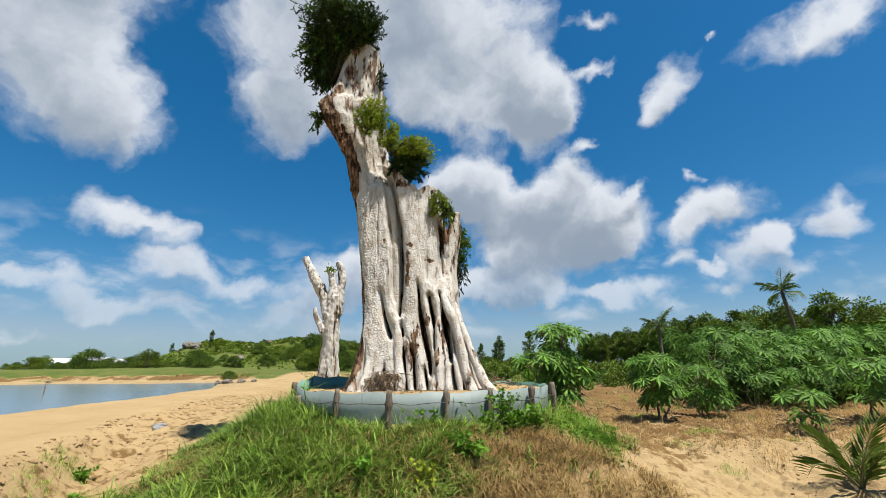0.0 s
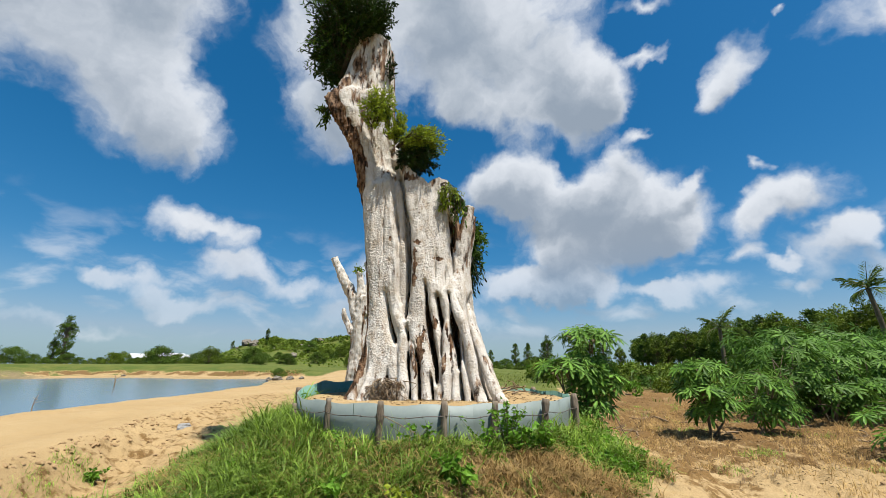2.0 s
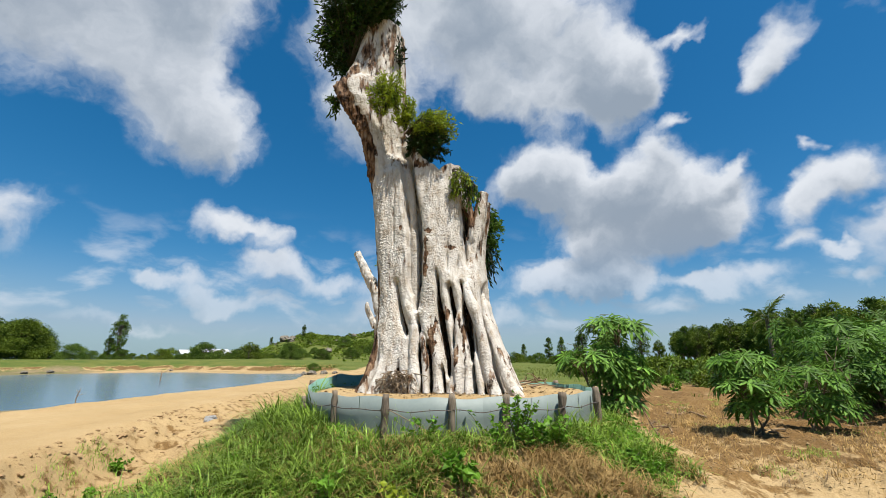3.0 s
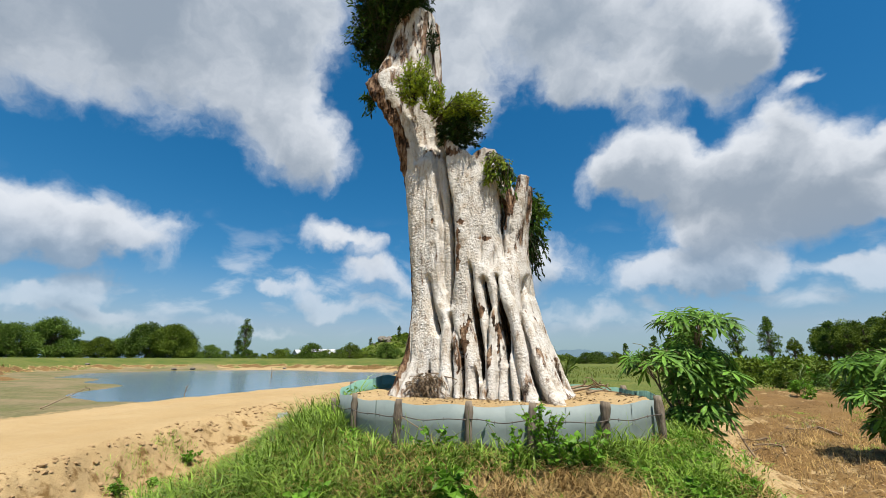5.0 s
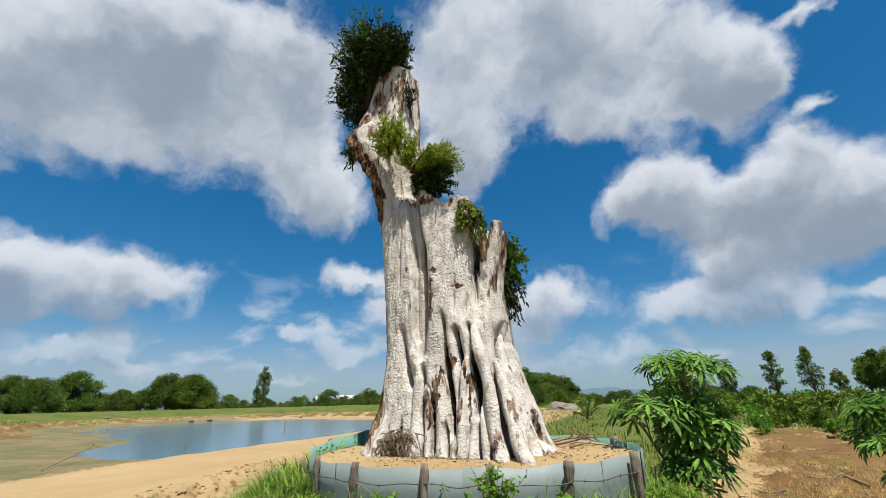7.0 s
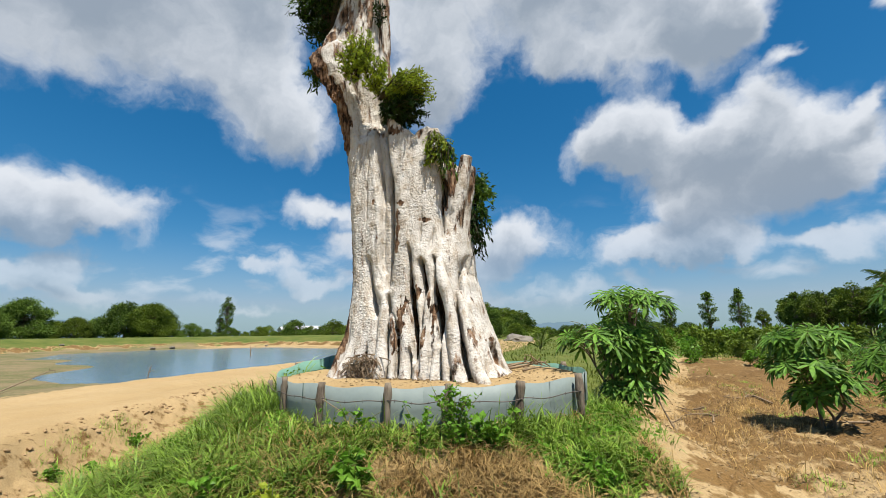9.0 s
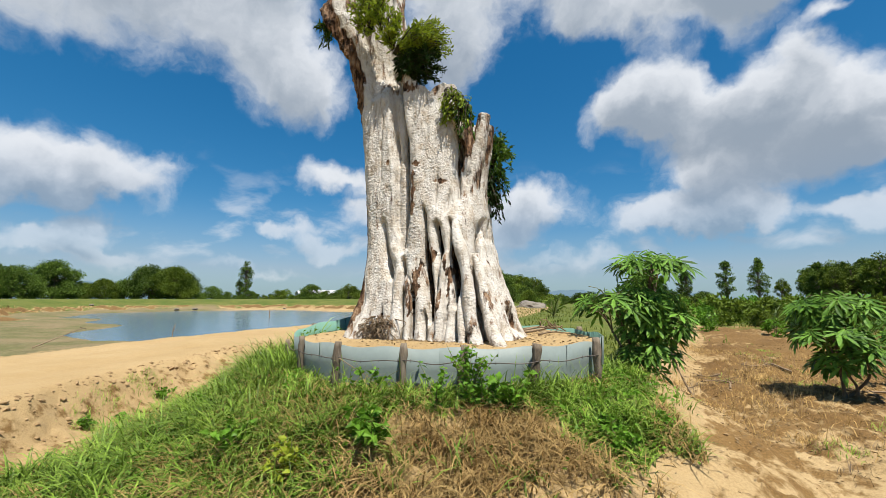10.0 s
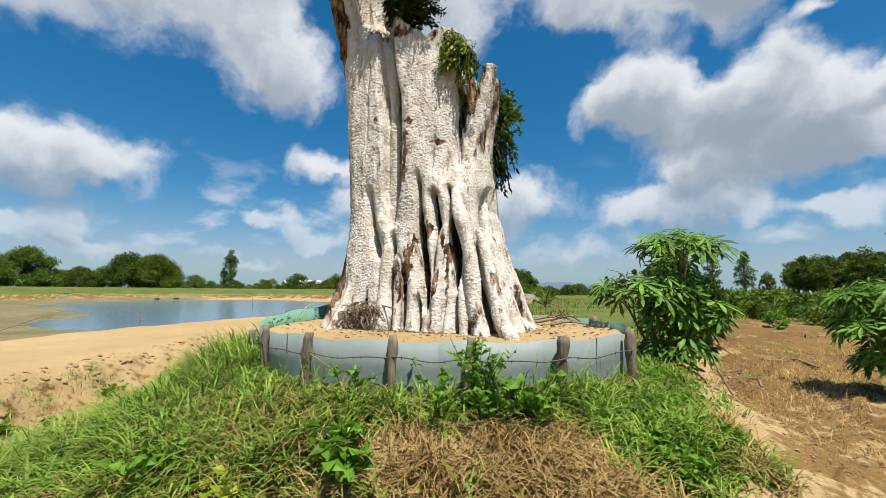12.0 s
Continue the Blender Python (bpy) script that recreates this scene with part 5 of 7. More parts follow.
# ---- the smaller sawn tree behind ----
def bare_tree():
    t = thing("bare_tree", "smaller sawn-off pale tree with two bare limbs and one green tuft", "tree", m=pose(-3.86, 13.5, 0.5))
    rng = np.random.default_rng(8)

    def limb(pts, radii, seg=16):
        p = catmull(pts, 26)
        rr = np.interp(np.linspace(0, 1, 26), np.linspace(0, 1, len(radii)), radii) * (1 + 0.10 * np.sin(np.linspace(0, 9, 26) + radii[0] * 60))
        return tube(p, rr, seg, wobble=0.12, rng=rng)

    tr = [limb([(0, 0, -0.1), (0, 0, 1.2), (0.02, 0, 2.4), (0.02, 0, 3.4)], [0.36, 0.27, 0.25, 0.26], 18)]
    for a in (-2.7, -2.1, -1.6, -1.1, -0.5, 0.6, 2.2):
        b = a + 0.3
        tr.append(limb([(0.36 * math.cos(a), 0.36 * math.sin(a), -0.1), (0.25 * math.cos(a), 0.25 * math.sin(a), 1.0), (0.21 * math.cos(b), 0.21 * math.sin(b), 2.0), (0.19 * math.cos(b), 0.19 * math.sin(b), 3.2)], [0.14, 0.10, 0.08, 0.07], 12))
    tr.append(limb([(-0.05, 0, 2.7), (-0.30, 0, 3.35), (-0.62, 0, 3.95), (-1.08, 0, 4.8)], [0.24, 0.19, 0.16, 0.13]))
    tr.append(limb([(0.10, 0, 2.8), (0.18, 0.05, 3.5), (0.26, 0.05, 4.0), (0.10, 0, 4.62)], [0.22, 0.17, 0.13, 0.10]))
    tr.append(limb([(0.0, -0.05, 3.0), (-0.02, -0.05, 3.7), (-0.12, -0.08, 4.25)], [0.18, 0.13, 0.11]))
    tr.append(limb([(-0.20, -0.12, 2.2), (-0.44, -0.2, 2.7), (-0.50, -0.22, 3.0)], [0.13, 0.09, 0.05]))
    v, f = join(tr)
    me = fused(v, f, 0.028)
    n = len(me.vertices)
    co, no = np.empty(n * 3), np.empty(n * 3)
    me.vertices.foreach_get("co", co)
    me.vertices.foreach_get("normal", no)
    co, no = co.reshape(-1, 3), no.reshape(-1, 3)
    co = co + no * np.array([noise.noise((x * 6, y * 6, z * 2.5)) * 0.045 + noise.noise((x * 16, y * 16, z * 8)) * 0.02 for x, y, z in co])[:, None]
    me.vertices.foreach_set("co", co.ravel())
    at = me.attributes.new("bare", "FLOAT", "POINT")
    at.data.foreach_set("value", (0.10 + 0.34 * smooth(vnoise(co[:, 0] * 6 + co[:, 1] * 4, co[:, 2] * 1.3, 1.0, 3, 2.0), 0.52, 0.72)).astype(np.float32))
    me.materials.clear()
    me.materials.append(BARK)
    me.polygons.foreach_set("use_smooth", np.ones(len(me.polygons), bool))
    part("trunk", me, t)
    pos = np.array([-0.12, -0.08, 4.28]) + rng.normal(0, 0.07, (140, 3))
    v, f = leaf_cloud(pos, rng.normal(0, 1, (140, 3)) + (0, 0, 0.7), 0.10, 0.04, rng)
    tagged(part("leaf_tuft", mesh_of("leaf_tuft", v, f, FIG_YOUNG, flat=True), t, "small tuft of fresh green leaves"), kind="stuff")


bare_tree()

# ---- plants near the walk ----
def cassava_leaf_mesh(seed, fingers=7, length=0.25, petiole=True):
    """A palmate leaf: fingers fanned round the petiole's end, each folded along its midrib and drooping."""
    rng = np.random.default_rng(seed)
    vs, fs, o = [], [], 0
    for a in np.linspace(-124, 124, fingers):
        ln = length * (1 - 0.42 * (abs(a) / 124) ** 1.4) * (0.92 + 0.16 * rng.random())
        w = ln * 0.098
        d = np.array([math.cos(radians(a)), math.sin(radians(a)), 0])
        s = np.array([-d[1], d[0], 0])
        drop = 0.05 + 0.14 * rng.random()
        base, m1, m2, tip = d * ln * 0.03, d * ln * 0.38, d * ln * 0.70, d * ln
        z1, z2, z3 = 0.015 * ln, -0.3 * drop * ln, -drop * ln
        v = [base, m1 + s * w * 0.75 + (0, 0, z1 + 0.02 * ln), m1 + (0, 0, z1), m1 - s * w * 0.75 + (0, 0, z1 + 0.02 * ln), m2 + s * w + (0, 0, z2 + 0.02 * ln), m2 + (0, 0, z2), m2 - s * w + (0, 0, z2 + 0.02 * ln), tip + (0, 0, z3)]
        vs += [np.asarray(q, float) for q in v]
        fs += [[o, o + 2, o + 1], [o, o + 3, o + 2], [o + 1, o + 2, o + 5, o + 4], [o + 2, o + 3, o + 6, o + 5], [o + 4, o + 5, o + 7], [o + 5, o + 6, o + 7]]
        o += 8
    fm = [0] * len(fs)
    if petiole:
        pv, pf = tube([(-0.12, 0, -0.18), (-0.08, 0, -0.07), (0.0, 0, 0.0)], [0.004, 0.0035, 0.003], 4)
        fs += [[i + o for i in q] for q in pf]
        fm += [1] * len(pf)
        vs += list(pv)
    return np.array(vs), fs, fm


LEAVES = [mesh_of("leaf", *cassava_leaf_mesh(s)[:2], (CASS_LEAF, GREENSTEM), cassava_leaf_mesh(s)[2], flat=True) for s in (1, 2, 3, 4)]


def leaf_frames(lobes, n, rng, stems):
    """Places and turns of leaves on the shells of the lobes (centre, radii)."""
    weights = np.array([r[0] * r[2] for _, r in lobes])
    frames = []
    for i in rng.choice(len(lobes), n, p=weights / weights.sum()):
        c, r = lobes[i]
        d = rng.normal(size=3)
        d[2] = abs(d[2]) * 0.9 - 0.45 if rng.random() < 0.85 else d[2]
        d /= np.linalg.norm(d)
        p = np.asarray(c) + d * np.asarray(r) * (0.72 + 0.36 * rng.random())
        out = Vector((d[0] + rng.normal(0, 0.4), d[1] + rng.normal(0, 0.4), -0.55 - 0.75 * rng.random()))
        if out.xy.length < 0.05:
            out.x = 0.3
        out.normalize()
        nor = Vector((d[0] * 0.7 + rng.normal(0, 0.3), d[1] * 0.7 + rng.normal(0, 0.3), 0.9))
        side = nor.cross(out).normalized()
        nor = out.cross(side)
        m = Matrix((out, side, nor)).transposed().to_4x4()
        m.translation = p
        frames.append((m, 0.7 + 0.5 * rng.random()))
    return frames


def cassava(label, x, y, lobes, n, seed, stems=4, single=True, group="", scale=1.0):
    """A cassava shrub: woody stems that fork, and palmate leaves on long stalks."""
    rng = np.random.default_rng(seed)
    plant = thing("cassava_plant", label, "shrub", group, m=pose(x, y, float(ground_z(x, y)) - 0.02) @ Matrix.Scale(scale, 4))
    for k in range(stems):
        c, r = lobes[k % len(lobes)]
        foot = np.array([rng.normal(0, 0.07), rng.normal(0, 0.07), -0.05])
        tip = np.asarray(c) + np.array([rng.normal(0, 0.25) * r[0], rng.normal(0, 0.25) * r[1], 0.1 * r[2]])
        mid = (foot + tip) / 2 + np.array([rng.normal(0, 0.08), rng.normal(0, 0.08), 0])
        p = catmull([foot, mid, tip], 12)
        pieces = [tube(p, np.linspace(0.022, 0.010, 12), 7)]
        for _ in range(2):
            b = p[int(rng.integers(5, 9))]
            e = np.asarray(c) + np.clip(rng.normal(0, 0.4, 3), -0.6, 0.3) * np.asarray(r)
            pieces.append(tube(catmull([b, (b + e) / 2 + (0, 0, 0.05), e], 7), np.linspace(0.012, 0.006, 7), 5))
        v, f = join(pieces)
        part("stem", mesh_of("stem", v, f, STEM), plant)
    frames = leaf_frames(lobes, n, rng, stems)
    if single:
        for i, (m, s) in enumerate(frames):
            part("leaf", LEAVES[i % 4], plant, m=m @ Matrix.Scale(s, 4))
    else:
        vs, fs, fm, o = [], [], [], 0
        for i, (m, s) in enumerate(frames):
            v, f, q = cassava_leaf_mesh(1 + i % 4, fingers=7, length=0.28, petiole=False)
            mm = np.array(m)
            vs.append(v * s @ mm[:3, :3].T + mm[:3, 3])
            fs += [[j + o for j in t] for t in f]
            o += len(v)
        me = mesh_of("foliage", np.concatenate(vs), fs, CASS_LEAF, flat=True)
        tagged(part("foliage", me, plant), kind="stuff")
    return plant


cassava("leafy green cassava shrub growing beside the ring of sheets", 2.02, 8.0, [((0.14, 0.05, 1.50), (0.46, 0.42, 0.17)), ((-0.30, -0.18, 0.98), (0.46, 0.40, 0.17)), ((0.12, 0.10, 0.70), (0.38, 0.36, 0.46)), ((0.34, 0.0, 0.80), (0.24, 0.30, 0.34)), ((0.05, 0.0, 0.34), (0.36, 0.36, 0.26)), ((0.10, 0.08, 1.15), (0.30, 0.30, 0.26))], 330, 31, 8)
cassava("leafy green cassava shrub on dry bare soil", 4.46, 9.3, [((0.0, 0.0, 1.22), (0.38, 0.40, 0.20)), ((-0.12, -0.1, 0.90), (0.36, 0.40, 0.26)), ((0.16, 0.0, 0.66), (0.32, 0.38, 0.24)), ((0.0, 0.0, 0.46), (0.28, 0.30, 0.18))], 215, 32, 4)
cassava("smaller cassava shrub on dry bare soil", 5.9, 10.2, [((0.0, 0.0, 0.95), (0.55, 0.5, 0.35)), ((0.2, 0.0, 0.55), (0.5, 0.45, 0.3))], 150, 33, 3)
cassava("knee-high young cassava plant on sandy soil", 6.35, 7.8, [((0.0, 0.0, 0.62), (0.38, 0.36, 0.18)), ((0.05, 0, 0.35), (0.25, 0.25, 0.15))], 40, 34, 2)
cassava("young cassava shrub with broad leaves on grassy soil", 8.7, 9.0, [((0.0, 0.0, 1.05), (0.6, 0.55, 0.35)), ((0.1, 0.0, 0.65), (0.5, 0.45, 0.3))], 110, 35, 3)

CASSAVA_KIN = []
for s in range(4):
    CASSAVA_KIN.append(cassava("dense green cassava shrub in the planted field", 7.4 + s * 1.0, 11.6 + 0.25 * s, [((0, 0, 1.4), (0.75, 0.7, 0.42)), ((0.1, -0.2, 0.85), (0.7, 0.7, 0.45)), ((-0.2, 0.1, 0.5), (0.6, 0.6, 0.35))], 135, 40 + s, 4, False, "cassava field"))
crng = np.random.default_rng(77)
for row in range(9):
    for col in range(17):
        x = 6.4 + col * 0.95 + 0.25 * crng.normal()
        y = np.interp(x, [6, 7, 9, 12, 18], [10.9, 11.6, 12.2, 12.6, 13.0]) + 0.9 + row * 1.0 + 0.2 * crng.normal()
        src = CASSAVA_KIN[int(crng.integers(4))]
        if x < 0.57 * y + 0.3:
            continue
        k = 1.14 + 0.26 * crng.random()
        copy_thing(src, pose(x, y, float(ground_z(x, y)) - 0.02, 0, 0, 360 * crng.random()) @ Matrix.Scale(k, 4))


def frond(length, n_leaf, arch, rng, width=0.34, droop=0.35):
    """One pinnate palm frond along +x: the midrib and its leaflets."""
    t = np.linspace(0, 1, 14)
    rib = np.stack([length * t * np.cos(arch * t * 0.7), 0 * t, length * (np.sin(arch * 0.9) * t - 0.75 * arch * t ** 2)], -1)
    rv, rf = tube(rib, np.linspace(0.02, 0.004, 14) * length / 1.2, 5)
    pos, vs, fs, o = [], [rv], list(rf), len(rv)
    fm = [1] * len(rf)
    for k in range(n_leaf):
        u = 0.12 + 0.88 * k / (n_leaf - 1)
        b = np.array([np.interp(u, t, rib[:, i]) for i in range(3)])
        ln = length * width * math.sin(math.pi * min(0.96, 0.25 + 0.72 * u)) ** 0.6
        for sgn in (-1, 1):
            d = np.array([0.75 + 0.3 * u, sgn * 0.75, 0.25 - droop * rng.random()])
            d /= np.linalg.norm(d)
            s = np.array([-d[1] * 0.3, d[0] * 0.3, 0.9])
            w = ln * 0.055
            tip = b + d * ln + (0, 0, -0.2 * droop * ln)
            mid = b + d * ln * 0.5
            vs.append(np.array([b, mid + s * w, tip, mid - s * w]))
            fs.append([o, o + 1, o + 2, o + 3])
            fm.append(0)
            o += 4
    return np.concatenate(vs), fs, fm


def palm(label, x, y, trunk_h, frond_l, n, seed, name="coconut_palm", lift=0.9, group="", leaf_n=26, dry=0, single=False):
    rng = np.random.default_rng(seed)
    p = thing(name, label, "palm", group, m=pose(x, y, float(ground_z(x, y)) - 0.03))
    top = np.array([0.12 * trunk_h * (rng.random() - 0.5), 0.0, trunk_h])
    if trunk_h > 0.5:
        path = catmull([(0, 0, -0.1), (top[0] * 0.2, 0, trunk_h * 0.5), top], 20)
        v, f = tube(path, np.interp(np.linspace(0, 1, 20), [0, 0.1, 1], [0.24, 0.16, 0.11]) * (1 + 0.06 * np.sin(np.arange(20) * 2.4)), 10)
        part("trunk", mesh_of("trunk", v, f, STEM), p)
    for i in range(n):
        arch = lift * (0.55 + 0.9 * (i % 5) / 4)
        v, f, fm = frond(frond_l * (0.8 + 0.35 * rng.random()), leaf_n, arch, rng, *((0.34, 0.35) if trunk_h < 0.5 else (0.30, 0.9)))
        m = Matrix.Translation(top) @ Euler((rng.normal(0, 0.2), (-0.25 - 0.9 * (1 - (i % 5) / 4.0)) if trunk_h < 0.5 else 0.85 - 1.7 * (1 - (i % 5) / 4.0), 2 * math.pi * (i * 0.382 + 0.04 * rng.random()))).to_matrix().to_4x4()
        leaf_mat = PALM_DRY if i < dry else PALM_LEAF
        if not single:
            part("frond", mesh_of("frond", v, f, (leaf_mat, GREENSTEM), fm, flat=True), p, m=m)
            continue
        ribs = [q for q, k in zip(f, fm) if k == 1]
        fr = part("frond", mesh_of("frond", v[:14 * 5], ribs, GREENSTEM), p, m=m)
        for q in (q for q, k in zip(f, fm) if k == 0):
            w = v[q[0]:q[3] + 1]
            rise = np.array([0, 0, 0.08 * np.linalg.norm(w[2] - w[0])])
            c = np.array([w[0], w[1], w[2], w[3], (w[1] + w[3]) / 2 - rise * 0.4])
            part("leaflet", mesh_of("leaflet", c, [(0, 1, 4), (1, 2, 4), (2, 3, 4), (3, 0, 4)], leaf_mat, flat=True), fr)
    return p


palm("coconut seedling with glossy spreading fronds in sandy soil", 4.25, 4.7, 0.02, 0.74, 9, 51, "coconut_seedling", 0.7, leaf_n=20, dry=1, single=True)
palm("tall coconut palm standing before the plantation", 17.3, 34.0, 4.05, 1.9, 18, 52, lift=0.85, leaf_n=18)
palm("tall coconut palm with ragged crown behind the trees", 23.5, 28.0, 5.8, 1.75, 22, 53, lift=0.85, leaf_n=18)
for i, (x, y, h) in enumerate(((10.6, 29.0, 1.3), (7.2, 23.0, 1.0), (13.0, 27.0, 1.2), (-3.4, 32.8, 1.4), (9.5, 25.5, 0.9), (3.2, 30.0, 1.1))):
    palm("young coconut palm in the open field", x, y, 0.1, h, 9, 60 + i, "young_coconut_palm", 0.8, "young palms", 16)


def weed(label, x, y, h, n, leaf, mat, seed, spread=0.5):
    """A broad-leaved weed: a few stems with oval leaves."""
    rng = np.random.default_rng(seed)
    w = thing("weed", label, "plant", "weeds", m=pose(x, y, float(ground_z(x, y)) - 0.01))
    pos, aim, st = [], [], []
    for _ in range(max(3, n // 12)):
        tip = np.array([rng.normal(0, spread * h), rng.normal(0, spread * h), h * (0.6 + 0.5 * rng.random())])
        p = catmull([(0, 0, -0.03), tip * (0.5, 0.5, 0.6), tip], 8)
        st.append(tube(p, np.linspace(0.005, 0.002, 8), 5))
        for _ in range(12):
            t = 0.25 + 0.75 * rng.random()
            q = np.array([np.interp(t, np.linspace(0, 1, 8), p[:, k]) for k in range(3)])
            pos.append(q)
            aim.append([rng.normal(), rng.normal(), 0.3 * rng.normal()])
    v, f = leaf_cloud(np.array(pos), np.array(aim), leaf, leaf * 0.68, rng, 0.5)
    tagged(part("foliage", mesh_of("foliage", v, f, mat, flat=True), w), kind="stuff")
    v, f = join(st)
    tagged(part("stem", mesh_of("stem", v, f, GREENSTEM), w), kind="stuff")


for i, (x, y, h, n, lf, mat) in enumerate(((0.66, 5.12, 0.40, 150, 0.05, WEED_LEAF), (0.80, 5.08, 0.24, 60, 0.06, WEED_LEAF), (1.02, 5.14, 0.24, 70, 0.08, WEED_LEAF), (0.24, 4.33, 0.20, 64, 0.085, WEED_LEAF), (0.10, 4.42, 0.16, 36, 0.07, WEED_LEAF),
                                           (-0.16, 4.0, 0.18, 44, 0.07, YELLOW_LEAF), (-0.22, 3.92, 0.12, 30, 0.06, YELLOW_LEAF), (-0.75, 4.1, 0.2, 60, 0.07, WEED_LEAF), (-1.0, 4.25, 0.14, 40, 0.06, WEED_LEAF), (1.82, 5.2, 0.12, 60, 0.06, WEED_LEAF), (1.70, 5.35, 0.12, 50, 0.05, WEED_LEAF),
                                           (-5.0, 6.05, 0.14, 60, 0.06, WEED_LEAF), (-4.37, 4.76, 0.12, 50, 0.055, WEED_LEAF), (-4.25, 5.1, 0.10, 36, 0.05, WEED_LEAF), (-0.25, 4.95, 0.3, 40, 0.06, WEED_LEAF), (0.42, 5.0, 0.25, 36, 0.06, WEED_LEAF), (-2.0, 4.6, 0.16, 40, 0.055, WEED_LEAF), (2.1, 5.75, 0.12, 40, 0.05, WEED_LEAF))):
    weed("yellow-green broad-leaved weed in the grass" if mat is YELLOW_LEAF else "bright green broad-leaved weed on the bank", x, y, h * 1.15, int(n * 1.8), lf, mat, 100 + i, 0.22 if h > 0.35 else 0.5)


# ---- trees and shrubs further off ----
def far_tree(name, label, x, y, h, crown_w, bare, mat, seed, clumps=22, per=60, leaf=0.22, taper=1.0, group=""):
    """A tree: a tapered trunk with limbs, and a crown of leaf clumps with gaps between them."""
    rng = np.random.default_rng(seed)
    t = thing(name, label, "tree", group, m=pose(x, y, float(ground_z(x, y)) - 0.05))
    pieces = [tube(catmull([(0, 0, -0.1), (0.05 * h * rng.normal() * 0.3, 0, h * 0.45), (0, 0, h * 0.92)], 14), np.linspace(0.022 * h, 0.004 * h, 14), 8)]
    pos, aim = [], []
    for _ in range(int(clumps * 1.4)):
        u = rng.random()
        zc = h * (bare + (1 - bare) * (0.08 + 0.86 * u))
        prof = math.sin(math.pi * min(1, (0.12 if bare > 0.02 else 0.30) + (0.86 if bare > 0.02 else 0.68) * u)) ** 0.6 * (1 - (1 - taper) * u)
        a = 2 * math.pi * rng.random()
        rr = crown_w * 0.5 * prof * (0.35 + 0.65 * rng.random() ** 0.5)
        c = np.array([rr * math.cos(a), rr * math.sin(a), zc])
        b = np.array([0, 0, max(0.15 * h, zc - 0.18 * h)])
        pieces.append(tube(catmull([b, (b + c) / 2 + (0, 0, 0.03 * h), c], 6), np.linspace(0.008 * h, 0.002 * h, 6), 5))
        size = crown_w * (0.085 + 0.10 * rng.random())
        d = rng.normal(size=(int(per * 0.75), 3))
        d /= np.linalg.norm(d, axis=1)[:, None]
        pos.append(c + d * size * np.array([1, 1, 0.75]) * (0.3 + 0.75 * rng.random((len(d), 1))))
        aim.append(d + rng.normal(0, 0.6, d.shape))
    v, f = join(pieces)
    part("trunk", mesh_of("trunk", v, f, STEM), t)
    v, f = quad_leaves(np.concatenate(pos), np.concatenate(aim), leaf, leaf * 0.5, rng)
    part("crown", mesh_of("crown", v, f, mat, flat=True), t)
    return t


def scatter(kin, spots, rng, lo=0.85, hi=1.2):
    for x, y, k in spots:
        src = kin[int(rng.integers(len(kin)))]
        copy_thing(src, pose(x, y, float(ground_z(x, y)) - 0.05, 0, 0, 360 * rng.random()) @ Matrix.Scale(k * (lo + (hi - lo) * rng.random()), 4))


frng = np.random.default_rng(404)
PLANTED = [far_tree("plantation_tree", "slender plantation tree with dense light green crown", 26.4 + i * 0.5, 40.0 + 2.2 * i, 5.3, 2.7, 0.25, LIGHT_LEAF if i < 2 else TREE_LEAF, 200 + i, 34, 150, 0.17, 0.7, "plantation") for i in range(4)]
rows = [(26.8 + 1.0 * frng.normal() + 2.2 * r - 0.055 * (60 - y), y, 0.86 + 0.14 * min(1.0, (y - 24.5) / 15.0)) for r in range(2) for y in np.arange(24.5, 92, 1.75)]
scatter(PLANTED[:2], [q for q in rows if q[1] < 40], frng)
scatter(PLANTED[1:], [q for q in rows if q[1] >= 40], frng)
BROAD = [far_tree("broad_tree", "broad dark green tree on the far bank", (-69.8, -72.0, -76.0)[i], (45.5, 43.0, 32.0)[i], 5.4, 7.2, 0.0, TREE_LEAF if i else LIGHT_LEAF, 210 + i, 64, 300, 0.25, 0.85, "far bank trees") for i in range(3)]
BUSH = [far_tree("bush", "rounded green bush beyond the pond", -52.0 + 6 * i, 60.0 + 3 * i, 2.6, 4.6, 0.0, LIGHT_LEAF if i == 1 else TREE_LEAF, 220 + i, 26, 260, 0.18, 0.9, "far bushes") for i in range(3)]
SLIM = [far_tree("slim_tree", "tall slim tree with sparse crown", (18.0, 21.8, 13.0)[i], (92.6, 87.8, 106.3)[i], 8.2, 3.0, 0.12, TREE_LEAF, 230 + i, 44, 60, 0.28, 0.75, "tall field trees") for i in range(3)]
LOW = [far_tree("young_shrub", "low yellow-green shrub in the field", 6.0 + 2.0 * i, 31.0 + i, 1.1, 1.3, 0.10, LIGHT_LEAF if i else WEED_LEAF, 240 + i, 12, 36, 0.20, 0.9, "field shrubs") for i in range(3)]


def polar(az, d):
    return 1.9 + d * math.sin(radians(az)), 1.7 + d * math.cos(radians(az))


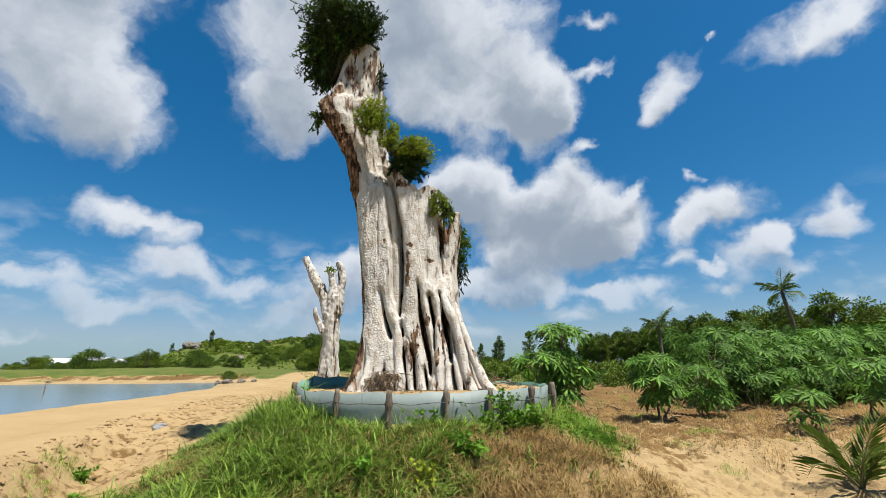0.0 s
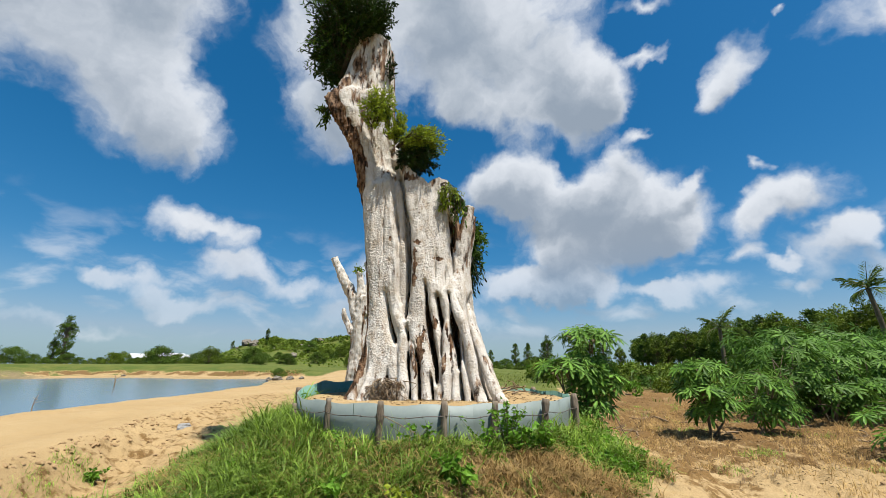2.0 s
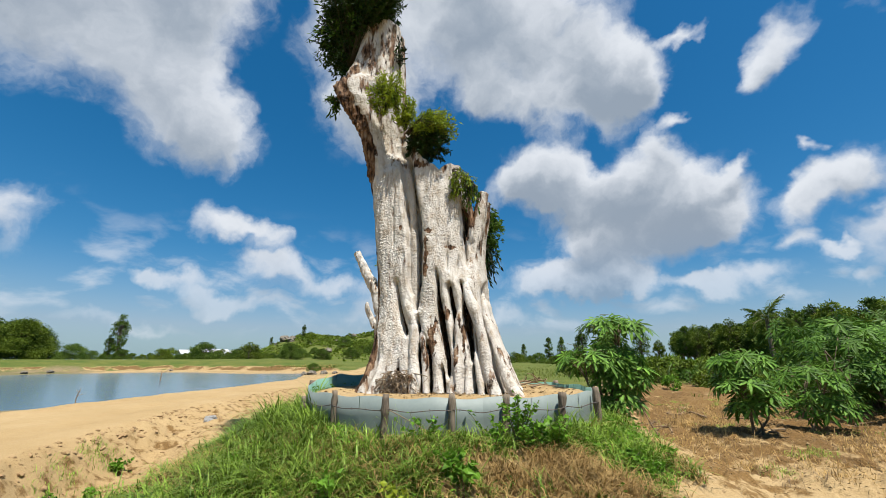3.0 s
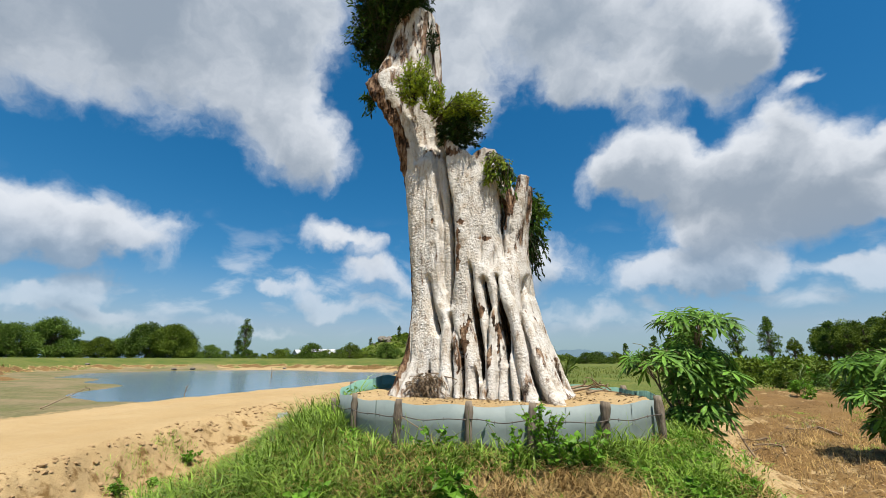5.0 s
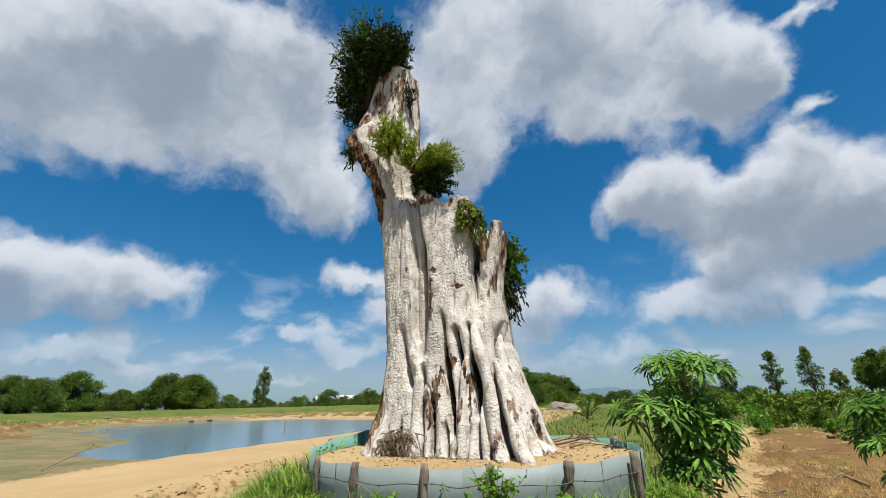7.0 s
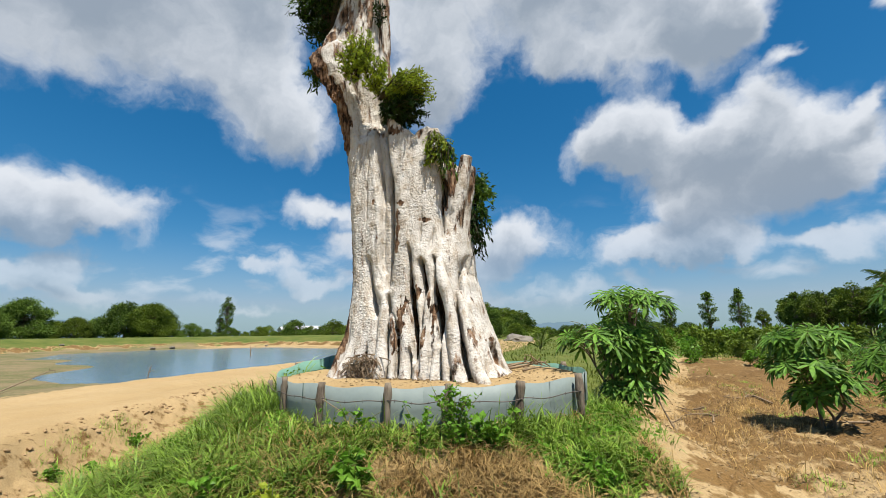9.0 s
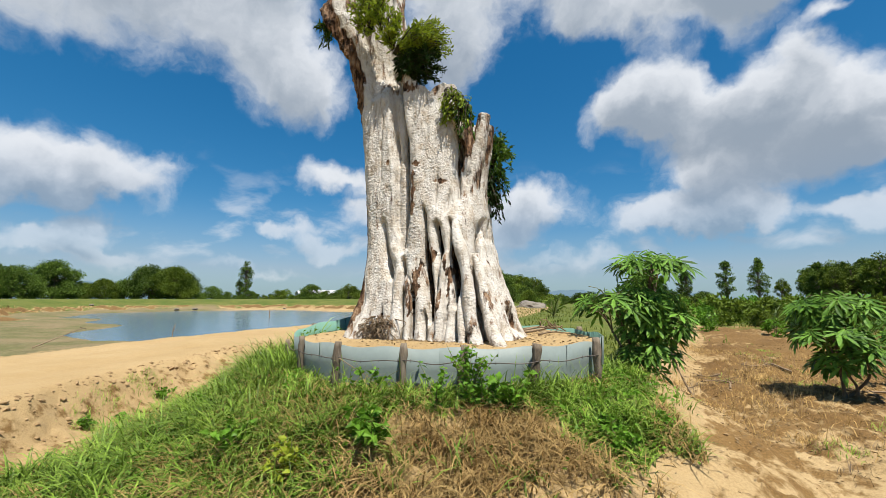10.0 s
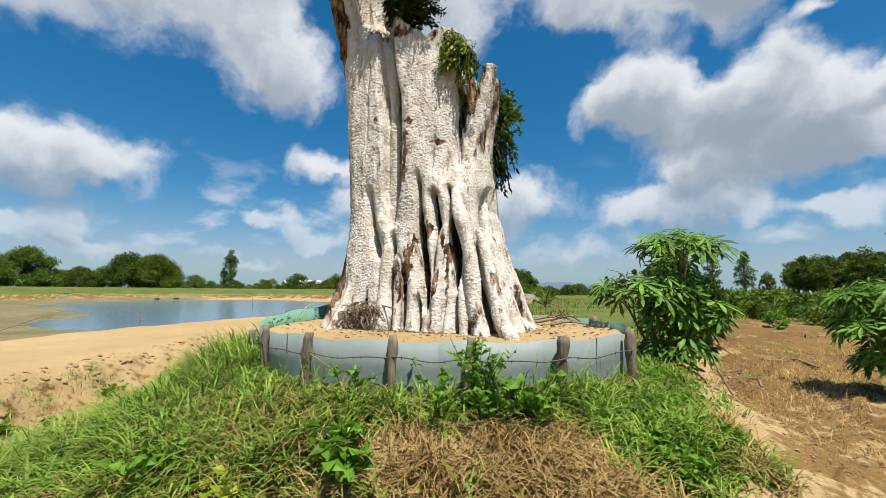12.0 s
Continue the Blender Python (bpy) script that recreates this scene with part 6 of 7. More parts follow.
scatter(BROAD, [(*polar(a, d), k) for a, d, k in ((-57.4, 86, 0.9), (-63.0, 88, 0.65), (-64.8, 86, 0.68), (-66.4, 90, 0.55), (-71.6, 78, 0.8), (-73.2, 80, 0.86), (-77, 74, 0.8), (-80, 72, 0.9), (-84, 72, 0.9), (-19.2, 74, 0.75), (-17.6, 76, 0.85), (-16.0, 78, 0.7), (-20.6, 80, 0.6), (-13.0, 84, 0.55))], frng, 0.82, 1.0)
scatter(SLIM, [(*polar(a, d), k) for a, d, k in ((-50.9, 100, 1.05), (-51.6, 101, 0.6), (5.6, 108, 0.8), (3.4, 100, 0.7), (1.8, 110, 0.8), (-1.5, 120, 0.6))], frng, 0.95, 1.06)
scatter(BUSH, [(*polar(a, 82 + 14 * frng.random()), 0.25 + 0.45 * frng.random() ** 1.3) for a in np.arange(-58, -28, 0.85)] + [(*polar(a, 100 + 18 * frng.random()), 0.3 + 0.35 * frng.random()) for a in np.arange(-84, -54, 2.2)]
        + [(*polar(a, 80 + 25 * frng.random()), (0.55 if a < -12 else 0.35) + 0.45 * frng.random()) for a in np.arange(-26, 9, 0.75)] + [(-42 + 15 * frng.normal(), 108 + 10 * frng.normal(), 0.10 + 0.26 * frng.random() ** 1.8) for _ in range(170)] + [(*polar(a, 104 + 10 * frng.random()), 0.9 + 0.5 * frng.random()) for a in np.arange(-19.5, -11.0, 0.8)], frng)
scatter(BROAD, [(*polar(a, 190 + 60 * frng.random()), 0.24 + 0.32 * frng.random()) for a in np.arange(-86, 14, 1.5)], frng)
scatter(LOW, [(*polar(a, d), 0.8 + 0.5 * frng.random()) for a, d in zip(3 + 25 * frng.random(110), 26 + 40 * frng.random(110))], frng)
scatter(SLIM, [(-66, 98, 0.36), (-58, 100, 0.40)], frng)
scatter(LOW, [(*polar(a, d), 0.5 + 0.4 * frng.random()) for a, d in zip(8 + 26 * frng.random(24), 19 + 10 * frng.random(24))], frng)
for a, d in zip(8 + 20 * frng.random(26), 20 + 10 * frng.random(26)):
    px, py = polar(a, d)
    copy_thing(CASSAVA_KIN[int(frng.integers(4))], pose(px, py, float(ground_z(px, py)) - 0.02, 0, 0, 360 * frng.random()) @ Matrix.Scale(0.26 + 0.20 * frng.random(), 4))


# ---- grass ----
def blades(name, label, x, y, length, width, lean, mat, rng, category="grass", lift=0.0, comb=None):
    """Grass blades: bent strips that taper to a point. comb: the way each blade's tuft leans."""
    n = len(x)
    z = ground_z(x, y) - 0.01 + lift
    a = 2 * np.pi * rng.random(n) if comb is None else comb + 1.0 * rng.normal(size=n)
    d = np.stack([np.cos(a), np.sin(a), 0 * a], -1)
    s = np.stack([-np.sin(a), np.cos(a), 0 * a], -1)
    b = np.stack([x, y, z], -1)
    L, W, K = length[:, None], width[:, None], lean[:, None]
    up = np.array([0, 0, 1.0])

    def spine(t):
        return b + d * L * K * (0.25 * t + 0.62 * t * t) + up * L * (t * (1 - 0.12 * K) - 0.55 * K * t ** 2.2)

    p1, p2, p3 = spine(0.38), spine(0.72), spine(1.0)
    v = np.stack([b - s * W * 0.4, b + s * W * 0.4, p1 - s * W * 0.5, p1 + s * W * 0.5, p2 - s * W * 0.36, p2 + s * W * 0.36, p3], 1).reshape(-1, 3)
    o = (np.arange(n) * 7)[:, None]
    f = (o + [0, 1, 3, 2]).tolist() + (o + [2, 3, 5, 4]).tolist() + (o + [4, 5, 6]).tolist()
    return tagged(new(name, mesh_of(name, v, f, mat)), label, category, kind="stuff")


grng = np.random.default_rng(900)


def mound_spots(n):
    a, r = grng.random(n) * 2 * np.pi, 1.9 + 2.7 * grng.random(n) ** 0.8
    x, y = MOUND[0] + r * np.sin(a), MOUND[1] - r * np.cos(a)
    front = (y < 7.6) | (grng.random(n) < 0.3)
    return x[front], y[front]


x, y = mound_spots(9000)
keep = grng.random(len(x)) < grass_zone(x, y) * (1 - 0.95 * dry_zone(x, y)) * (0.5 + 0.7 * vnoise(x, y, 2.2, 2, 3.0))
tx, ty = x[keep], y[keep]
thin = grng.random(len(tx)) > 0.45 * smooth(tx, 1.0, 1.9)
tx, ty = tx[thin], ty[thin]
right_side = smooth(tx, 0.9, 1.7)
size = (1 - 0.35 * right_side) * (0.15 + 0.24 * vnoise(tx, ty, 1.3, 2, 8.0) + 0.14 * smooth(-tx, 1.2, 2.1) * (1 - smooth(np.hypot(tx - MOUND[0], ty - MOUND[1]), 2.1, 3.0))) * (0.6 + 0.8 * grng.random(len(tx)))
comb = 2 * np.pi * grng.random(len(tx))
i = np.repeat(np.arange(len(tx)), 19)
x, y = tx[i] + 0.05 * grng.normal(size=len(i)), ty[i] + 0.05 * grng.normal(size=len(i))
ok = np.hypot(x - MOUND[0], y - MOUND[1]) > 1.95
i, x, y = i[ok], x[ok], y[ok]
blades("green_grass", "tufted green grass covering the bank", x, y, size[i] * (0.5 + 0.8 * grng.random(len(x))), 0.006 + 0.012 * grng.random(len(x)) ** 1.5, 0.45 + 0.9 * grng.random(len(x)), GRASS, grng, comb=comb[i])
# long thin blades that stand up in front of the sheets
ta = np.radians(-100 + 190 * grng.random(420))
tr = 1.98 + 0.14 * grng.random(420)
x, y = MOUND[0] + tr * np.sin(ta), MOUND[1] - tr * np.cos(ta)
ok = vnoise(x, y, 2.5, 2, 9.0) > 0.42
x, y = x[ok], y[ok]
blades("tall_grass", "long thin grass blades standing before the sheets", x, y, 0.22 + 0.28 * grng.random(len(x)), 0.003 + 0.005 * grng.random(len(x)), 0.2 + 0.7 * grng.random(len(x)), GRASS, grng)
# small creeping leaves between the tufts
x, y = mound_spots(60000)
keep = grng.random(len(x)) < grass_zone(x, y) * (1 - 0.97 * dry_zone(x, y)) * smooth(vnoise(x, y, 1.9, 3, 14.0), 0.40, 0.62)
x, y = x[keep], y[keep]
v, f = quad_leaves(np.stack([x, y, ground_z(x, y) + 0.02 + 0.14 * grng.random(len(x)) * vnoise(x, y, 3.0, 1, 2.0)], -1), np.stack([grng.normal(size=len(x)), grng.normal(size=len(x)), 0.35 * grng.normal(size=len(x))], -1), 0.042, 0.026, grng)
tagged(new("creeping_weeds", mesh_of("creeping_weeds", v, f, WEED_LEAF, flat=True)), "small-leaved creeping weeds between the grass tufts", "weeds", kind="stuff")
x, y = mound_spots(300000)
keep = grng.random(len(x)) < np.maximum(0.6 * dry_zone(x, y) * smooth(4.1 - np.hypot(x - MOUND[0], y - MOUND[1]), 0.0, 0.6), 0.42 * grass_zone(x, y) * smooth(vnoise(x, y, 1.7, 2, 5.0), 0.42, 0.62)) * (0.15 + 1.2 * smooth(vnoise(x, y, 3.2, 3, 2.0), 0.30, 0.60))
x, y = x[keep], y[keep]
blades("dry_grass", "matted dry straw-coloured grass on the bank", x, y, 0.08 + 0.26 * grng.random(len(x)) ** 1.5, 0.004 + 0.008 * grng.random(len(x)) ** 1.5, 0.6 + 0.9 * grng.random(len(x)), STRAW, grng)
cx, cy = 1.7 + 9.5 * grng.random(560), 3.6 + 12.0 * grng.random(560)
ok = (np.hypot(cx - MOUND[0], cy - MOUND[1]) > 2.9) & (vnoise(cx, cy, 0.7, 2, 7.0) > 0.48) & (np.hypot(cx - 1.9, cy - 1.7) > 2.2)
cx, cy = cx[ok], cy[ok]
i = (len(cx) * grng.random(17000) ** 1.6).astype(int)
wide = 0.05 + 0.22 * grng.random(len(cx))
x, y = cx[i] + wide[i] * grng.normal(size=len(i)), cy[i] + wide[i] * grng.normal(size=len(i))
blades("dry_field_grass", "scattered dry grass tufts on the field", x, y, 0.05 + 0.22 * grng.random(len(x)) ** 1.5, 0.003 + 0.004 * grng.random(len(x)), 0.3 + 0.95 * grng.random(len(x)), STRAW, grng)
# dead standing herbs: a few thin brown stalks each
cx, cy = 2.0 + 8.0 * grng.random(110), 4.4 + 9.0 * grng.random(110)
ok = (np.hypot(cx - MOUND[0], cy - MOUND[1]) > 3.0) & (np.hypot(cx - 1.9, cy - 1.7) > 2.6)
i = np.repeat(np.nonzero(ok)[0], 26)
x, y = cx[i] + 0.09 * grng.normal(size=len(i)), cy[i] + 0.09 * grng.normal(size=len(i))
blades("dead_herbs", "dead brown herb stalks standing on the field", x, y, 0.05 + 0.16 * grng.random(len(x)), 0.003 + 0.003 * grng.random(len(x)), 0.3 + 0.9 * grng.random(len(x)), TWIG, grng, "herbs")
cx, cy = np.concatenate([3.0 + 9 * grng.random(60), -5.1 + 0.12 * grng.normal(size=5), -4.45 + 0.10 * grng.normal(size=4), -4.64 + 0.10 * grng.normal(size=3)]), np.concatenate([5.0 + 10 * grng.random(60), 6.12 + 0.16 * grng.normal(size=5), 4.8 + 0.10 * grng.normal(size=4), 5.31 + 0.10 * grng.normal(size=3)])
i = grng.integers(0, len(cx), 7000)
x, y = cx[i] + 0.10 * grng.normal(size=len(i)), cy[i] + 0.10 * grng.normal(size=len(i))
ok = (np.hypot(x - MOUND[0], y - MOUND[1]) > 2.4) & (road_side(x, y)[0] > 0.2)
x, y = x[ok], y[ok]
blades("field_grass", "small green grass tufts on bare ground", x, y, 0.04 + 0.10 * grng.random(len(x)), 0.003 + 0.004 * grng.random(len(x)), 0.3 + 0.8 * grng.random(len(x)), GRASS, grng)

a, d = np.radians(-88 + 70 * grng.random(80000)), 24 + 34 * grng.random(80000) ** 1.1
x, y = 1.9 + d * np.sin(a), 1.7 + d * np.cos(a)
ok = (pond_distance(x, y) > np.where(a < -0.75, 6.5, 3.5) + 3 * grng.random(len(x))) & (road_side(x, y)[1] > 8)
x, y, d = x[ok], y[ok], d[ok]
blades("bank_grass", "rough green and yellow grass on the far bank", x, y, (0.10 + 0.22 * grng.random(len(x))) * (0.5 + vnoise(x, y, 0.3, 3)), 0.03 + 0.04 * grng.random(len(x)), 0.4 + 0.9 * grng.random(len(x)), BANK_LEAF, grng)
a, d = np.radians(-88 + 70 * grng.random(26000)), 24 + 34 * grng.random(26000) ** 1.1
x, y = 1.9 + d * np.sin(a), 1.7 + d * np.cos(a)
ok = (pond_distance(x, y) > 4.0 + 3 * grng.random(len(x))) & (road_side(x, y)[1] > 8) & (vnoise(x, y, 0.22, 3, 19.0) > 0.5)
x, y = x[ok], y[ok]
blades("bank_straw", "yellowed grass in patches on the far bank", x, y, 0.12 + 0.26 * grng.random(len(x)), 0.03 + 0.04 * grng.random(len(x)), 0.3 + 0.9 * grng.random(len(x)), STRAW, grng)
a, d = np.radians(-22 + 68 * grng.random(32000)), 9.0 + 56 * grng.random(32000) ** 1.3
x, y = 1.9 + d * np.sin(a), 1.7 + d * np.cos(a)
ok = (vnoise(x, y, 0.25, 3, 2.0) > 0.42) & ((d > 15) | ((x - 0.12 * y < 0.9) & (y > 10.2) & (road_side(x, y)[0] > 3.5)))
x, y = x[ok], y[ok]
blades("far_field_grass", "low green grass and weeds over the open field", x, y, (0.12 + 0.25 * grng.random(len(x))), 0.015 + 0.025 * grng.random(len(x)), 0.2 + 0.9 * grng.random(len(x)), BANK_LEAF, grng)


# low scrub that roughens the rocky hill
hx, hy = np.concatenate([-42 + 15 * grng.normal(size=26000), -60 + 8 * grng.normal(size=6000)]), np.concatenate([106 + 11 * grng.normal(size=26000), 101 + 6 * grng.normal(size=6000)])
ok = vnoise(hx, hy, 0.22, 3, 23.0) > 0.40
hx, hy = hx[ok], hy[ok]
v, f = quad_leaves(np.stack([hx, hy, ground_z(hx, hy) + 0.9 * grng.random(len(hx)) ** 1.6 * vnoise(hx, hy, 0.5, 2, 3.0)], -1), np.stack([grng.normal(size=len(hx)), grng.normal(size=len(hx)), 0.5 * grng.random(len(hx))], -1), 0.55, 0.3, grng)
tagged(new("hill_scrub", mesh_of("hill_scrub", v, f, LIGHT_LEAF, flat=True)), "low green scrub covering the rocky hill", "scrub", kind="stuff")


# ---- loose things on the ground ----
def rock_mesh(name, seed, mat, squash=0.7, rough=0.35, detail=2):
    bm = bmesh.new()
    bmesh.ops.create_icosphere(bm, subdivisions=detail, radius=1.0)
    for v in bm.verts:
        k = 1 + rough * noise.noise(v.co * 1.3 + Vector((seed, 0, 0))) + 0.4 * rough * noise.noise(v.co * 3.1 + Vector((0, seed, 0)))
        v.co = Vector((v.co.x * k, v.co.y * k, v.co.z * k * squash))
    me = bpy.data.meshes.new(name)
    bm.to_mesh(me)
    bm.free()
    me.materials.append(mat)
    return me


def clods():
    """Crumbled clods along the track's edge and on its slope."""
    rng = np.random.default_rng(66)
    base = []
    for s in range(4):
        me = rock_mesh("clod", s * 3.7, CLOD, 0.6, 0.6, 1)
        base.append((np.array([v.co[:] for v in me.vertices]), [list(p.vertices) for p in me.polygons]))
        bpy.data.meshes.remove(me)
    pieces = []
    for k in range(4200):
        y = 2.8 + 13.0 * rng.random() ** 1.3
        edge = np.interp(y, EDGE_Y, EDGE_X)
        x = edge + (abs(rng.normal(0, 0.25)) if rng.random() < 0.25 else 0.1 + 2.6 * rng.random() ** 1.4)
        if math.hypot(x - MOUND[0], y - MOUND[1]) < 3.6:
            continue
        s = 0.006 + 0.042 * rng.random() ** 7
        v, f = base[k % 4]
        a = 2 * math.pi * rng.random()
        c, sn = math.cos(a), math.sin(a)
        q = v * s * np.array([1.25, 1, 1.0])
        pieces.append((np.stack([q[:, 0] * c - q[:, 1] * sn + x, q[:, 0] * sn + q[:, 1] * c + y, q[:, 2] + float(ground_z(x, y)) - 0.05 * s], -1), f))
    for k in range(1500):
        x, y = 2.2 + 6.5 * rng.random(), 4.8 + 7 * rng.random()
        if math.hypot(x - MOUND[0], y - MOUND[1]) < 2.9:
            continue
        s = 0.006 + 0.020 * rng.random() ** 3
        v, f = base[k % 4]
        pieces.append((v * s + np.array([x, y, float(ground_z(x, y)) + 0.2 * s]), f))
    v, f = join(pieces)
    tagged(new("sand_clods", mesh_of("sand_clods", v, f, CLOD, flat=True)), "crumbled sandy clods along the track edge", "clods", kind="stuff")


clods()


def stone(name, label, category, x, y, s, mat, seed, group="", sink=0.2, squash=0.7):
    ob = new(name, rock_mesh(name, seed, mat, squash, 0.45, 3))
    ob.matrix_basis = pose(x, y, float(ground_z(x, y)) + s * (squash * 0.8 - sink), 0, 0, seed * 40) @ Matrix.Scale(s, 4)
    return tagged(ob, label, category, group)


stone("crumpled_sack", "crumpled grey-white plastic sack on the sandy slope", "sack", -5.80, 8.68, 0.12, SACK, 2.0, squash=0.75)
for i, (x, y, s) in enumerate(((-20.3, 38.6, 0.75), (-19.2, 38.9, 0.6), (-21.4, 39.0, 0.55), (-18.2, 39.2, 0.45), (-20.8, 39.6, 0.7), (-22.3, 39.4, 0.35))):
    stone("boulder", "brown-grey boulder in a pile at the pond's end", "boulder", x, y, 0.55 * s, STONE, 5.0 + i, "boulder pile", 0.3)
for i in range(26):
    hx, hy = (-61 + 5 * frng.normal(), 100 + 5 * frng.normal()) if i % 2 else (-48 + 10 * frng.normal(), 101 + 6 * frng.normal())
    stone("boulder", "brown-grey boulder on the green hill", "boulder", hx, hy, 0.35 + 1.1 * frng.random() ** 3, STONE, 20.0 + i, "hill boulders", 0.2)
copy_thing(BUSH[0], pose(-20.9, 39.9, float(ground_z(-20.9, 39.9)) + 0.25) @ Matrix.Scale(0.3, 4))
# small dark stumps on the far shore, built as stones
for i, (sx, sy) in enumerate(((-56.8, 28.3), (-50.9, 34.7), (-43.7, 45.6), (-50.2, 36.6))):
    stone("boulder", "stone shape standing for a small dark stump on the pond's far shore", "boulder", sx, sy, 0.22 + 0.08 * (i % 2), STONE, 70.0 + i, "shore stones", 0.2)
stone("earth_mound", "low mound of brown earth in the field", "mound", -11.5, 60.5, 2.4, STONE, 9.0, sink=0.35, squash=0.45)


def dead_branch(label, pts, r, seed, twigs=4, name="dead_branch"):
    rng = np.random.default_rng(seed)
    p = catmull(pts, 18)
    pieces = [tube(p, np.linspace(r, r * 0.35, 18), 7, wobble=0.2, rng=rng)]
    for _ in range(twigs):
        b = p[int(rng.integers(5, 17))]
        e = b + np.array([rng.normal(0, 9 * r), rng.normal(0, 9 * r), abs(rng.normal(0, 4 * r))])
        pieces.append(tube(catmull([b, (b + e) / 2 + rng.normal(0, r, 3), e], 6), np.linspace(r * 0.5, r * 0.2, 6), 5))
    v, f = join(pieces)
    o = np.array([p[0][0], p[0][1], p[0][2]])
    ob = new(name, mesh_of(name, v - o, f, TWIG))
    ob.matrix_basis = Matrix.Translation(o)
    return tagged(ob, label, "branch", "loose branches")


for i, pts in enumerate((((0.55, 7.5, 1.29), (0.75, 7.75, 1.32), (0.95, 7.85, 1.36), (1.05, 8.0, 1.29)), ((0.45, 7.7, 1.29), (0.7, 7.9, 1.34), (0.85, 8.15, 1.30)), ((0.80, 7.3, 1.285), (0.95, 7.5, 1.31), (1.2, 7.6, 1.285)), ((0.35, 8.1, 1.29), (0.7, 8.2, 1.33), (1.0, 8.1, 1.28)))):
    dead_branch("dry brown branch lying on the sand inside the ring", pts, 0.022 - 0.003 * i, 300 + i)
dead_branch("dead vine hanging against the sheets", ((-0.62, 5.02, 1.18), (-0.45, 5.03, 1.10), (-0.30, 5.06, 1.02), (-0.18, 5.08, 0.93)), 0.005, 310, 9, "dead_vine")
dead_branch("long bare branch lying on the pond mud", ((-12.9, 7.3, float(ground_z(-12.9, 7.3)) + 0.05), (-15.0, 8.8, 0.55), (-17.5, 10.4, 0.6), (-19.0, 11.2, 0.40)), 0.018, 311, 7)
dead_branch("thin stick standing in the pond", ((-26.0, 27.0, -0.3), (-26.0, 27.0, 0.6), (-26.2, 27.1, 1.0)), 0.05, 312, 1, "stick")
dead_branch("thin reed stems beside the track", ((-10.6, 9.6, float(ground_z(-10.6, 9.6)) - 0.1), (-10.62, 9.6, 0.75), (-10.6, 9.65, 0.98)), 0.014, 313, 6, "reed")
dead_branch("fallen cassava stem leaning on dry soil", ((2.55, 7.5, float(ground_z(2.55, 7.5))), (2.45, 7.6, 0.8), (2.35, 7.75, 1.1)), 0.016, 314, 3)

lrng = np.random.default_rng(515)
for i in range(22):
    bx, by, ba, bl = 3.0 + 5.5 * lrng.random(), 8.6 + 5.5 * lrng.random(), 6.28 * lrng.random(), 0.35 + 0.6 * lrng.random()
    ends = [(bx + k * bl * math.cos(ba) + 0.06 * lrng.normal(), by + k * bl * math.sin(ba) + 0.06 * lrng.normal()) for k in (0.0, 0.4, 0.75, 1.0)]
    dead_branch("dry cut stalk lying on the brown soil", [(ex, ey, float(ground_z(ex, ey)) + 0.02 + 0.04 * lrng.random()) for ex, ey in ends], 0.011 + 0.008 * lrng.random(), 330 + i, 3, "dry_stalk")


